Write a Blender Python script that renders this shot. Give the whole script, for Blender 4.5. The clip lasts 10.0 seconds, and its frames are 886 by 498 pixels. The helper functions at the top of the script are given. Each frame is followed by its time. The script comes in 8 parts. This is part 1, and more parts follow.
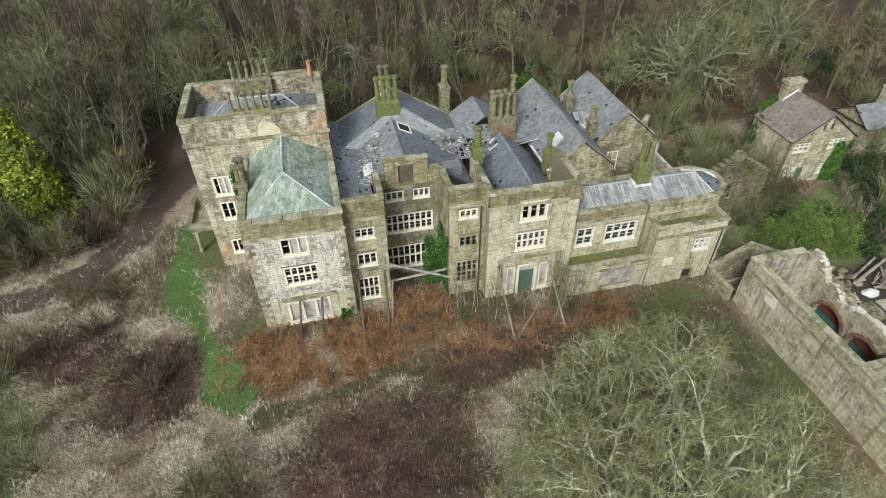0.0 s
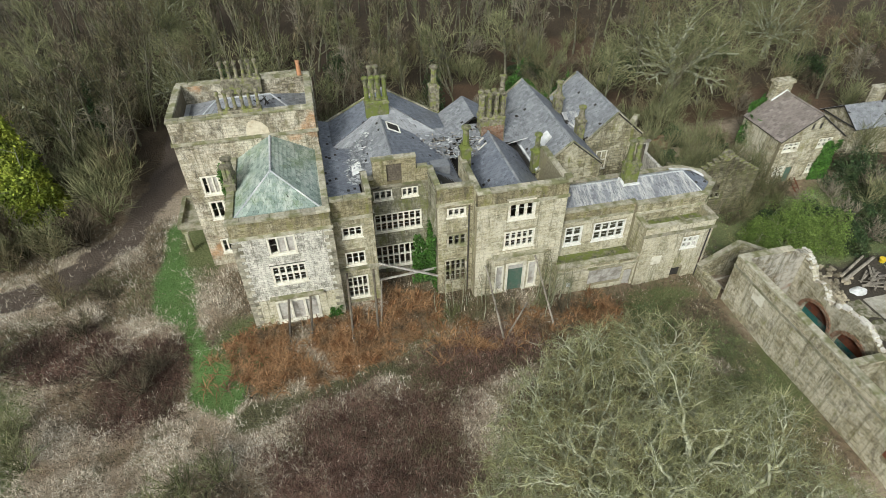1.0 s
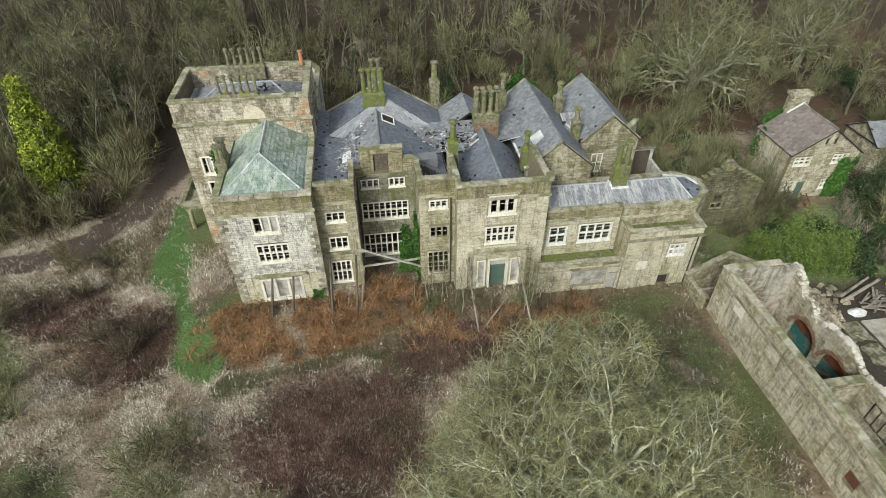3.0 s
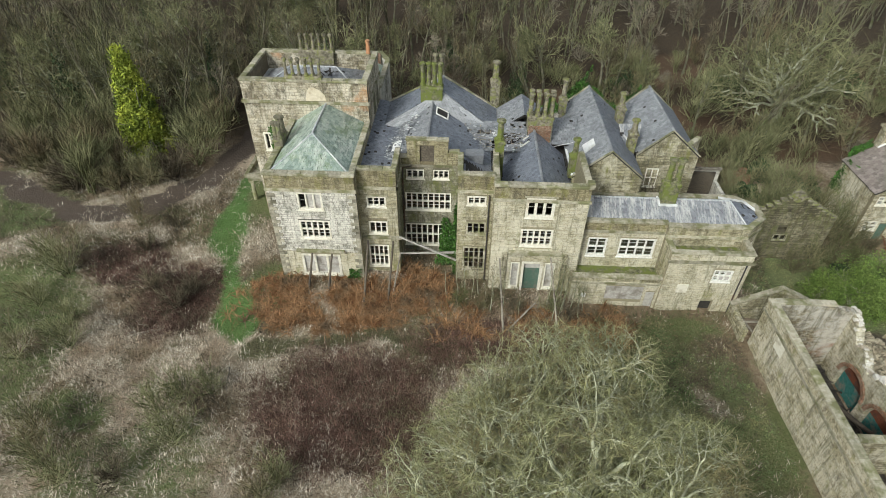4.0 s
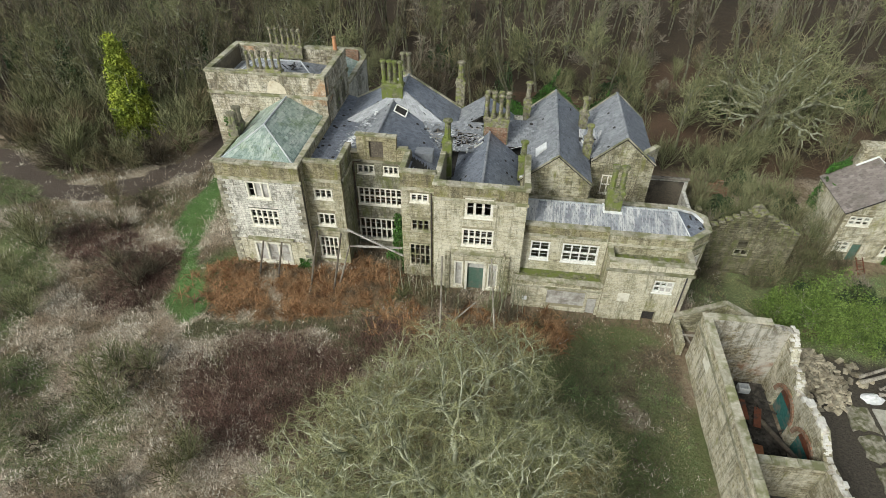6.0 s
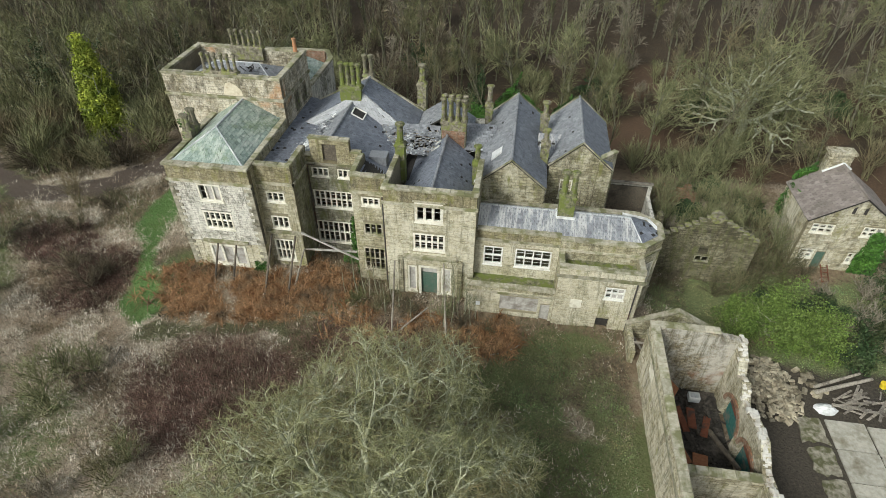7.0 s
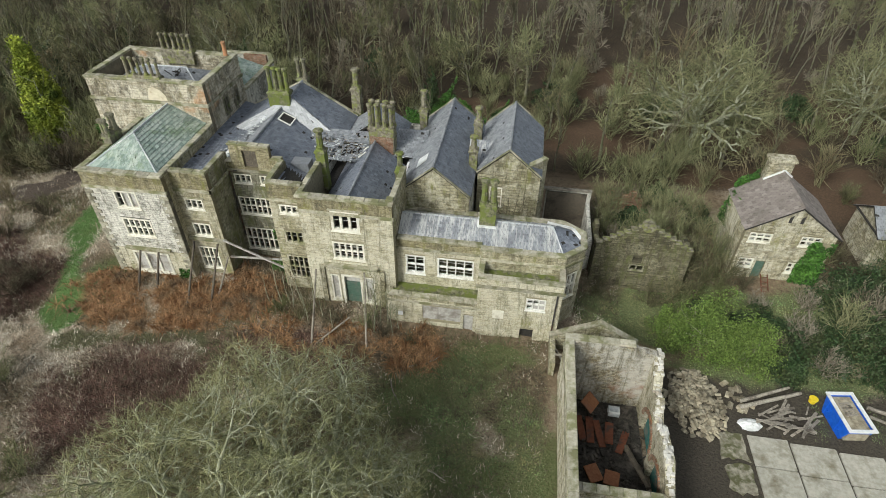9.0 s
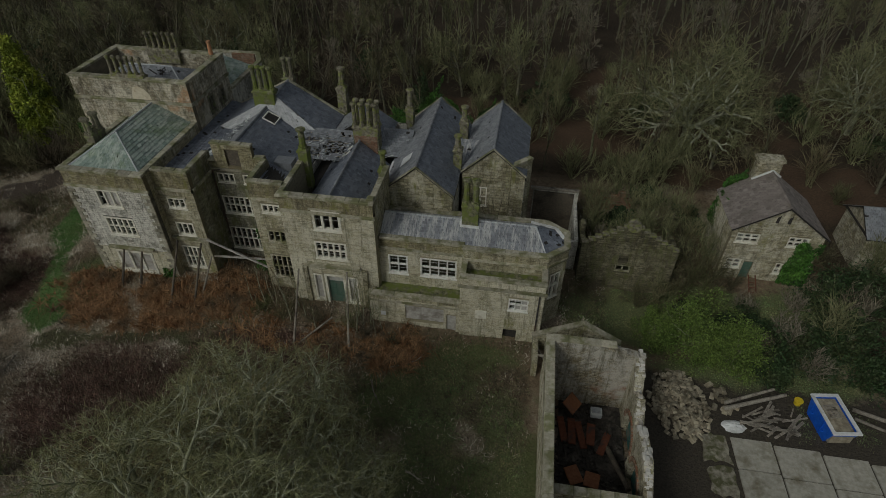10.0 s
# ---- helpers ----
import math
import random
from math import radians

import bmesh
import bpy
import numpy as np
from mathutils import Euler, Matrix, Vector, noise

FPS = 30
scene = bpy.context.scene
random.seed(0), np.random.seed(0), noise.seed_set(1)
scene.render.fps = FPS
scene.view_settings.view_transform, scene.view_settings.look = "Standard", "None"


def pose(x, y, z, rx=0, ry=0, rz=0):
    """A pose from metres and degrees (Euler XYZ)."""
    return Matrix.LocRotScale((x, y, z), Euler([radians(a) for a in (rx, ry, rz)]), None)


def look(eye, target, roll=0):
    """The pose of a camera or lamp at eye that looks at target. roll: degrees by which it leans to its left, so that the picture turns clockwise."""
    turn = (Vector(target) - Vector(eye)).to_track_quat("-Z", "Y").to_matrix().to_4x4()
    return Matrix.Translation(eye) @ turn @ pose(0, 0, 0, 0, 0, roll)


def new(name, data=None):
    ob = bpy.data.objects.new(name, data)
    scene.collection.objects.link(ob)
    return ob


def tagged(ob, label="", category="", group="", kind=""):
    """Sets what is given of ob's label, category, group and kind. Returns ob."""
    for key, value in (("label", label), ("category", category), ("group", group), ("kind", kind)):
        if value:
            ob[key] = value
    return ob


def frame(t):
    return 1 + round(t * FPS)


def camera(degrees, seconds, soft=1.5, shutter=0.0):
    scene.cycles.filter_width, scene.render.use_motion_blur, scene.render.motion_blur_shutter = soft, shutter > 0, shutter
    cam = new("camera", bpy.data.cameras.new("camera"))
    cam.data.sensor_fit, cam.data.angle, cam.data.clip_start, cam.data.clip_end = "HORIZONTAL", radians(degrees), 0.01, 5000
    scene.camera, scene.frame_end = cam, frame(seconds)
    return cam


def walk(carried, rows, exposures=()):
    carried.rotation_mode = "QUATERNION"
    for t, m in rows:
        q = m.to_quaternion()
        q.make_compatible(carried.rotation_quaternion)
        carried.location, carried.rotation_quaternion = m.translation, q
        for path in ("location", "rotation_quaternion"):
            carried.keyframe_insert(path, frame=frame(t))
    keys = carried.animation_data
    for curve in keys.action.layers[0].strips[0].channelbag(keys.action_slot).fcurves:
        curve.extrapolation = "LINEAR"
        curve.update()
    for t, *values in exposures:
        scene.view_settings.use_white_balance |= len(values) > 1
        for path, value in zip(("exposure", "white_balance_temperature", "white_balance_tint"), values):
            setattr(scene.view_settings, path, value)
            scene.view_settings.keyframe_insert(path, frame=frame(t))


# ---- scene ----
cam = camera(75.8, 10.0, soft=0.6)
# seconds, eye, then yaw (to the left of +y), pitch and roll in degrees
ROWS = [
    (0.0, 6.669, -32.707, 33.949, -12.941, -40.338, -0.495),
    (0.5, 6.852, -32.868, 33.855, -13.065, -40.189, -0.437),
    (1.0, 7.337, -33.167, 33.792, -13.204, -40.072, -0.446),
    (1.5, 8.018, -33.534, 33.726, -13.334, -39.926, -0.390),
    (2.0, 8.978, -34.030, 33.631, -13.374, -39.851, -0.411),
    (2.2, 9.440, -34.254, 33.596, -13.022, -39.922, -0.409),
    (3.3, 12.798, -35.629, 33.694, -4.525, -39.732, 0.004),
    (3.5, 13.508, -35.862, 33.657, -1.981, -39.656, 0.085),
    (4.0, 15.301, -36.356, 33.572, 2.354, -39.591, 0.438),
    (4.5, 17.017, -36.655, 33.553, 3.946, -39.611, 0.575),
    (5.0, 19.016, -36.738, 33.650, 5.421, -39.619, 0.597),
    (6.5, 25.201, -35.884, 33.941, 7.617, -39.700, 0.665),
    (7.0, 27.342, -35.248, 34.036, 7.935, -39.750, 0.667),
    (7.5, 29.188, -34.613, 34.073, 8.111, -39.733, 0.658),
    (8.0, 30.964, -33.972, 34.082, 8.197, -39.738, 0.633),
    (8.5, 32.418, -33.492, 34.090, 8.290, -39.781, 0.638),
    (9.0, 33.671, -33.084, 34.081, 8.378, -39.796, 0.623),
    (9.5, 34.496, -32.849, 34.015, 8.518, -39.782, 0.533),
    (10.0, 35.220, -32.688, 33.888, 8.761, -39.747, 0.495),
]
walk(
    cam,
    [(t, pose(x, y, z, 90 + pitch, 0, yaw) @ pose(0, 0, 0, 0, 0, roll)) for t, x, y, z, yaw, pitch, roll in ROWS],
    # the film fades towards black at its end
    exposures=[(0.0, 0.0, 6380, 2), (9.4, 0.0, 6380, 2), (9.5, -0.1, 6380, 2), (9.6, -0.35, 6380, 2), (9.7, -0.65, 6380, 2), (9.8, -1.0, 6380, 2), (9.9, -1.4, 6380, 2), (10.0, -1.9, 6380, 2)],
)

# ---- daylight: a bright overcast sky with a soft sun ----
world = bpy.data.worlds.new("world")
scene.world = world
world.use_nodes = True
wn = world.node_tree
sky = wn.nodes.new("ShaderNodeTexSky")
sky.sky_type = "NISHITA"
sky.sun_disc = False
SUN_UP, SUN_FROM = radians(38), radians(215)  # height, and compass bearing (0 = +y, clockwise)
sky.sun_elevation, sky.sun_rotation = SUN_UP, SUN_FROM
sky.air_density, sky.dust_density, sky.ozone_density = 1.0, 4.0, 1.0
cloud = wn.nodes.new("ShaderNodeHueSaturation")
cloud.inputs["Saturation"].default_value = 0.3
wn.links.new(sky.outputs[0], cloud.inputs["Color"])
wn.links.new(cloud.outputs[0], wn.nodes["Background"].inputs["Color"])
wn.nodes["Background"].inputs["Strength"].default_value = 0.13
lamp = bpy.data.lights.new("sun", "SUN")
lamp.energy, lamp.angle, lamp.color = 2.0, radians(14), (1.0, 0.96, 0.9)
sun = new("sun", lamp)
sun_way = Vector((math.sin(SUN_FROM) * math.cos(SUN_UP), math.cos(SUN_FROM) * math.cos(SUN_UP), math.sin(SUN_UP)))
sun.matrix_world = look(sun_way * 150, (0, 0, 0))

# ---- materials ----
def node(nt, kind, **values):
    n = nt.nodes.new(kind)
    for key, value in values.items():
        n.inputs[key.replace("_", " ")].default_value = value
    return n


def material(name, rough=0.85, metal=0.0):
    m = bpy.data.materials.new(name)
    m.use_nodes = True
    nt = m.node_tree
    b = nt.nodes["Principled BSDF"]
    b.inputs["Roughness"].default_value, b.inputs["Metallic"].default_value = rough, metal
    b.inputs["Specular IOR Level"].default_value = 0.3
    return m, nt, b


def rgba(c):
    return (c[0], c[1], c[2], 1.0)


def mixed(nt, fac, a, b, kind="MIX"):
    n = nt.nodes.new("ShaderNodeMix")
    n.data_type, n.blend_type = "RGBA", kind
    for sock, value in ((n.inputs[0], fac), (n.inputs[6], a), (n.inputs[7], b)):
        if isinstance(value, (int, float)):
            sock.default_value = value
        elif isinstance(value, tuple):
            sock.default_value = rgba(value)
        else:
            nt.links.new(value, sock)
    return n.outputs[2]


def math_node(nt, op, a, b=0.0):
    n = nt.nodes.new("ShaderNodeMath")
    n.operation = op
    for sock, value in zip(n.inputs, (a, b)):
        if isinstance(value, (int, float)):
            sock.default_value = value
        else:
            nt.links.new(value, sock)
    return n.outputs[0]


def place(nt, scale=(1, 1, 1)):
    g = nt.nodes.new("ShaderNodeNewGeometry")
    m = nt.nodes.new("ShaderNodeMapping")
    m.inputs["Scale"].default_value = scale
    nt.links.new(g.outputs["Position"], m.inputs["Vector"])
    return m.outputs[0]


def noisy(nt, scale, low, high, stretch=(1, 1, 1), detail=5.0, rough=0.6):
    """Noise at so many grains a metre, cut to 0..1 between low and high."""
    n = node(nt, "ShaderNodeTexNoise", Scale=scale, Detail=detail, Roughness=rough)
    nt.links.new(place(nt, stretch), n.inputs["Vector"])
    r = node(nt, "ShaderNodeMapRange", From_Min=low, From_Max=high)
    nt.links.new(n.outputs["Fac"], r.inputs["Value"])
    return r.outputs[0]


def bumped(nt, b, height, strength=0.4, distance=0.03):
    n = node(nt, "ShaderNodeBump", Strength=strength, Distance=distance)
    nt.links.new(height, n.inputs["Height"])
    nt.links.new(n.outputs[0], b.inputs["Normal"])


def plain(name, c1, c2, stain=None, grain=6.0, patch=0.6, rough=0.85, metal=0.0, stained=(0.5, 0.65), random_by="", amount=0.35, bump=0.4):
    """Two tones by fine noise, a stain by coarse noise, and a tone for each piece."""
    m, nt, b = material(name, rough, metal)
    col = mixed(nt, noisy(nt, grain, 0.35, 0.65), c1, c2)
    if stain:
        col = mixed(nt, noisy(nt, patch, *stained), col, stain)
    if random_by:
        src = nt.nodes.new("ShaderNodeObjectInfo" if random_by == "object" else "ShaderNodeNewGeometry")
        out = src.outputs["Random"] if random_by == "object" else src.outputs["Random Per Island"]
        r = node(nt, "ShaderNodeMapRange", To_Min=1 - amount, To_Max=1 + amount)
        nt.links.new(out, r.inputs["Value"])
        v = nt.nodes.new("ShaderNodeHueSaturation")
        nt.links.new(r.outputs[0], v.inputs["Value"])
        nt.links.new(col, v.inputs["Color"])
        col = v.outputs[0]
    nt.links.new(col, b.inputs["Base Color"])
    bumped(nt, b, noisy(nt, grain * 3, 0.2, 0.8), bump)
    return m


LAID = {}


def masonry(name, c1, c2, joint, pale, soot, pale_cut, soot_cut, moss=None, moss_cut=(0.55, 0.75), width=0.5, row=0.23, rust=None, drip=(0.52, 0.64), course=(0.7, 0.7, 3.0), drip_col=(0.10, 0.09, 0.045), varied=0.45):
    """Coursed sandstone. Returns the material of plain faces; LAID holds those of single stones and of their mortar."""
    mortar = plain(name + "_joint", tuple(v * (1.45 - varied) for v in joint), tuple(v * (2.0 - varied) for v in joint), tuple(v * 0.8 for v in c1), grain=5.0, patch=1.0)
    made = []
    for single in (False, True):
        m, nt, b = material(name + ("_block" if single else ""), 0.9)
        geo = nt.nodes.new("ShaderNodeNewGeometry")
        if single:
            info = nt.nodes.new("ShaderNodeObjectInfo")
            tone = math_node(nt, "FRACT", math_node(nt, "ADD", geo.outputs["Random Per Island"], info.outputs["Random"]))
            ramp = nt.nodes.new("ShaderNodeValToRGB")
            mid = tuple(0.35 * p + 0.65 * q for p, q in zip(c1, c2))
            stops = [(at, tuple(m_ + (v - m_) * varied for v, m_ in zip(c, mid))) for at, c in ((0.0, tuple(v * 0.4 for v in c1)), (0.14, tuple(v * 0.85 for v in c1)), (0.55, mid), (0.88, c2), (1.0, pale))]
            while len(ramp.color_ramp.elements) < len(stops):
                ramp.color_ramp.elements.new(0.5)
            for e, (at, c) in zip(ramp.color_ramp.elements, stops):
                e.position, e.color = at, rgba(c)
            nt.links.new(tone, ramp.inputs[0])
            col = ramp.outputs[0]
        else:
            sep = nt.nodes.new("ShaderNodeSeparateXYZ")
            nt.links.new(geo.outputs["Position"], sep.inputs[0])
            com = nt.nodes.new("ShaderNodeCombineXYZ")
            nt.links.new(math_node(nt, "ADD", sep.outputs[0], sep.outputs[1]), com.inputs[0])
            nt.links.new(sep.outputs[2], com.inputs[1])
            br = node(nt, "ShaderNodeTexBrick", Color1=rgba(tuple(v * 0.7 for v in c1)), Color2=rgba(c2), Mortar=rgba(tuple(v * 0.7 for v in joint)), Scale=1.0, Mortar_Size=0.018, Mortar_Smooth=0.4, Bias=0.0, Brick_Width=width, Row_Height=row)
            nt.links.new(com.outputs[0], br.inputs["Vector"])
            col = br.outputs["Color"]
        col = mixed(nt, math_node(nt, "MULTIPLY", noisy(nt, 2.6, 0.49, 0.58, stretch=course, detail=9.0, rough=0.85), 0.8), col, tuple(v * 0.34 for v in c1))
        col = mixed(nt, math_node(nt, "MULTIPLY", noisy(nt, 0.45, *pale_cut, detail=10.0, rough=0.85), 0.78), col, pale)
        col = mixed(nt, math_node(nt, "MULTIPLY", noisy(nt, 0.8, *soot_cut, stretch=(1, 1, 0.45), detail=10.0, rough=0.85), 0.85), col, soot)
        col = mixed(nt, math_node(nt, "MULTIPLY", noisy(nt, 1.0, drip[0], drip[1], stretch=(2.6, 2.6, 0.22), detail=9.0, rough=0.8), 0.75), col, drip_col)
        if rust:
            col = mixed(nt, math_node(nt, "MULTIPLY", noisy(nt, 0.28, 0.6, 0.7, detail=6.0), 0.75), col, rust)
        if moss:
            col = mixed(nt, math_node(nt, "MULTIPLY", noisy(nt, 1.3, *moss_cut, stretch=(1, 1, 0.4), detail=8.0, rough=0.75), 0.85), col, moss)
        nt.links.new(col, b.inputs["Base Color"])
        rough_face = noisy(nt, 9.0, 0.2, 0.8)
        if not single:
            rough_face = math_node(nt, "ADD", math_node(nt, "SUBTRACT", 1.0, br.outputs["Fac"]), math_node(nt, "MULTIPLY", rough_face, 0.6))
        bumped(nt, b, rough_face, 0.7, 0.03)
        made.append(m)
    LAID[made[0].name] = (made[1], mortar, row, width)
    return made[0]


def slating(name, c1, c2, stain, stain_cut, streak=None, streak_cut=(0.5, 0.62), moss=None, moss_cut=(0.5, 0.7), rough=0.4, stretch=(2.2, 0.25, 0.25), patch=0.5):
    """Slates, each of its own tone, with stains, pale runs down the slope and moss."""
    m, nt, b = material(name, rough)
    b.inputs["Specular IOR Level"].default_value = 0.5
    geo = nt.nodes.new("ShaderNodeNewGeometry")
    info = nt.nodes.new("ShaderNodeObjectInfo")
    tone = math_node(nt, "FRACT", math_node(nt, "ADD", geo.outputs["Random Per Island"], info.outputs["Random"]))
    ramp = nt.nodes.new("ShaderNodeValToRGB")
    for at in (0.12, 0.9):
        ramp.color_ramp.elements.new(at)
    for e, c in zip(ramp.color_ramp.elements, (tuple(v * 0.8 for v in c1), c1, c2, tuple(v * 1.2 for v in c2))):
        e.color = rgba(c)
    nt.links.new(tone, ramp.inputs[0])
    col = mixed(nt, math_node(nt, "MULTIPLY", noisy(nt, 7.0, 0.4, 0.8), 0.4), ramp.outputs[0], tuple(v * 1.35 for v in c2))
    col = mixed(nt, math_node(nt, "MULTIPLY", noisy(nt, patch, *stain_cut, detail=9.0, rough=0.75), 0.8), col, stain)
    if moss:
        col = mixed(nt, math_node(nt, "MULTIPLY", noisy(nt, 0.45, *moss_cut, detail=9.0, rough=0.75), 0.75), col, moss)
    if streak:
        col = mixed(nt, math_node(nt, "MULTIPLY", noisy(nt, 1.0, *streak_cut, stretch=stretch, detail=8.0, rough=0.8), 0.7), col, streak)
    nt.links.new(col, b.inputs["Base Color"])
    bumped(nt, b, noisy(nt, 12.0, 0.2, 0.8), 0.35, 0.02)
    return m


STONE_PALE = masonry("pale_sandstone", (0.436, 0.388, 0.255), (0.625, 0.578, 0.426), (0.237, 0.213, 0.146), (0.738, 0.700, 0.578), (0.142, 0.128, 0.080), (0.44, 0.58), (0.55, 0.66), moss=(0.237, 0.237, 0.080), moss_cut=(0.56, 0.7), width=0.62, row=0.29, varied=0.35)
STONE = masonry("weathered_sandstone", (0.324, 0.292, 0.181), (0.515, 0.467, 0.320), (0.181, 0.162, 0.110), (0.668, 0.625, 0.496), (0.095, 0.086, 0.057), (0.48, 0.6), (0.5, 0.63), moss=(0.206, 0.210, 0.067), moss_cut=(0.53, 0.68), width=0.6, row=0.28, varied=0.4)
STONE_GREY = masonry("grey_sandstone", (0.318, 0.302, 0.249), (0.636, 0.609, 0.535), (0.122, 0.114, 0.093), (0.827, 0.800, 0.731), (0.090, 0.085, 0.069), (0.40, 0.54), (0.53, 0.62), moss=(0.180, 0.191, 0.080), moss_cut=(0.58, 0.74), width=0.46, row=0.2, varied=0.8)
STONE_PARAPET = masonry("mossy_parapet_sandstone", (0.270, 0.234, 0.134), (0.439, 0.389, 0.249), (0.140, 0.120, 0.075), (0.598, 0.548, 0.408), (0.075, 0.066, 0.045), (0.5, 0.63), (0.48, 0.62), moss=(0.209, 0.209, 0.060), moss_cut=(0.51, 0.66), width=0.7, row=0.35, varied=0.4)
STONE_TOWER = masonry("tower_sandstone", (0.313, 0.265, 0.178), (0.572, 0.513, 0.389), (0.151, 0.130, 0.092), (0.778, 0.724, 0.605), (0.086, 0.076, 0.059), (0.46, 0.56), (0.49, 0.6), moss=(0.194, 0.189, 0.070), rust=(0.475, 0.227, 0.086), width=0.55, row=0.26, varied=0.55)
STONE_RUIN = masonry("ruin_sandstone", (0.367, 0.319, 0.198), (0.580, 0.531, 0.392), (0.193, 0.169, 0.111), (0.715, 0.676, 0.561), (0.126, 0.106, 0.078), (0.45, 0.6), (0.52, 0.64), moss=(0.260, 0.251, 0.087), moss_cut=(0.55, 0.7), width=0.55, row=0.26, course=(1, 1, 1.4), varied=0.6)
# recess walls: mossier, dirtier stone whose base is also darkened for the recess's shade
STONE_DAMP_SHADED = masonry("damp_shaded_sandstone", (0.25, 0.235, 0.17), (0.44, 0.415, 0.32), (0.14, 0.13, 0.095), (0.62, 0.595, 0.50), (0.07, 0.066, 0.048), (0.5, 0.64), (0.47, 0.6), moss=(0.17, 0.185, 0.065), moss_cut=(0.47, 0.63), width=0.55, row=0.26, varied=0.5)
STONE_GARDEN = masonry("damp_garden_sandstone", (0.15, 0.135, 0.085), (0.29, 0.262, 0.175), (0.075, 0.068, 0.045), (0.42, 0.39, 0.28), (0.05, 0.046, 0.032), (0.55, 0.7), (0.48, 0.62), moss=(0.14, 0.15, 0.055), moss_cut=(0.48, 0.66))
FLAKED = masonry("flaking_limewashed_stone", (0.289, 0.230, 0.128), (0.476, 0.416, 0.289), (0.170, 0.145, 0.102), (0.629, 0.603, 0.544), (0.119, 0.102, 0.076), (0.42, 0.54), (0.5, 0.66), width=0.45, row=0.16, rust=(0.306, 0.145, 0.085))
BRICK = masonry("red_brick", (0.36, 0.16, 0.09), (0.44, 0.22, 0.13), (0.40, 0.35, 0.28), (0.52, 0.44, 0.36), (0.12, 0.09, 0.06), (0.5, 0.66), (0.52, 0.7), width=0.24, row=0.085)
COPING = plain("mossy_coping_stone", (0.34, 0.315, 0.235), (0.50, 0.465, 0.375), (0.20, 0.20, 0.105), grain=4.0, patch=0.9, random_by="object", amount=0.22, stained=(0.45, 0.6))
DRESSED = plain("dressed_pale_stone", (0.726, 0.693, 0.594), (0.836, 0.814, 0.726), (0.462, 0.418, 0.308), grain=5.0, patch=1.2, stained=(0.55, 0.72), bump=0.2)
BARE = plain("freshly_bared_stone", (0.60, 0.53, 0.40), (0.74, 0.67, 0.54), (0.46, 0.36, 0.24), grain=4.0, patch=1.6, stained=(0.55, 0.7))
QUOIN = plain("quoin_stone", (0.27, 0.25, 0.19), (0.44, 0.41, 0.33), (0.13, 0.12, 0.085), grain=5.0, patch=1.1, random_by="object", amount=0.3)
SHAFT = plain("lichened_chimney_stone", (0.10, 0.09, 0.065), (0.34, 0.31, 0.235), (0.22, 0.235, 0.08), grain=3.5, patch=2.2, stained=(0.48, 0.62), bump=0.8)
SHAFT_MOSS = plain("mossy_chimney_stone", (0.085, 0.085, 0.05), (0.27, 0.26, 0.17), (0.16, 0.19, 0.05), grain=3.5, patch=1.6, stained=(0.42, 0.56), bump=0.8)
SHAFT_DARK = plain("sooty_chimney_stone", (0.13, 0.12, 0.09), (0.24, 0.22, 0.16), (0.25, 0.28, 0.12), grain=4.0, patch=1.6, stained=(0.52, 0.66))
POT = plain("orange_clay", (0.50, 0.24, 0.12), (0.60, 0.32, 0.18), (0.3, 0.2, 0.12))
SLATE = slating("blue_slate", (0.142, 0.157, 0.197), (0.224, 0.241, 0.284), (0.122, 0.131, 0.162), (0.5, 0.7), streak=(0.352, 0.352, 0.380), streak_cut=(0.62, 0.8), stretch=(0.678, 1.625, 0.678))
# weathered slate; on the gabled roofs' west slopes its paleness stands for light
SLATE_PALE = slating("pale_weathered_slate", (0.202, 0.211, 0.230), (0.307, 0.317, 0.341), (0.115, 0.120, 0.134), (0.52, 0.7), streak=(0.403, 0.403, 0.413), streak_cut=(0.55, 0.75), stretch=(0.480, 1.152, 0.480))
SLATE_GREEN = slating("mossy_green_slate", (0.20, 0.27, 0.235), (0.38, 0.45, 0.40), (0.13, 0.18, 0.165), (0.5, 0.68), streak=(0.66, 0.69, 0.64), streak_cut=(0.49, 0.62), moss=(0.19, 0.27, 0.11), moss_cut=(0.5, 0.64), stretch=(2.2, 0.7, 0.4))
SLATE_LEAD = slating("streaked_slate", (0.209, 0.220, 0.248), (0.308, 0.319, 0.347), (0.121, 0.127, 0.149), (0.5, 0.7), streak=(0.726, 0.715, 0.693), streak_cut=(0.47, 0.58), stretch=(2.860, 0.330, 0.330))
SLATE_STONE = slating("brown_stone_slate", (0.20, 0.17, 0.155), (0.29, 0.25, 0.23), (0.16, 0.14, 0.12), (0.5, 0.7), moss=(0.24, 0.20, 0.13), moss_cut=(0.58, 0.75), rough=0.8)
# roof boards; also laid as dark sheets that stand for shade in openings
DECK = plain("dark_roof_boards", (0.035, 0.032, 0.03), (0.06, 0.055, 0.05))
LEAD = plain("pale_lead_flashing", (0.42, 0.44, 0.47), (0.58, 0.60, 0.62), (0.75, 0.76, 0.76), rough=0.5)
SHEET = plain("white_sheet", (0.74, 0.75, 0.76), (0.86, 0.86, 0.86), (0.5, 0.5, 0.48), rough=0.6)
PAINT = plain("old_white_paint", (0.713, 0.702, 0.659), (0.864, 0.853, 0.810), (0.432, 0.410, 0.346), grain=8.0, patch=2.0, stained=(0.58, 0.75), bump=0.15)
BOARD = plain("weathered_boarding", (0.42, 0.40, 0.37), (0.58, 0.56, 0.53), (0.28, 0.25, 0.22), grain=5.0, patch=1.0)
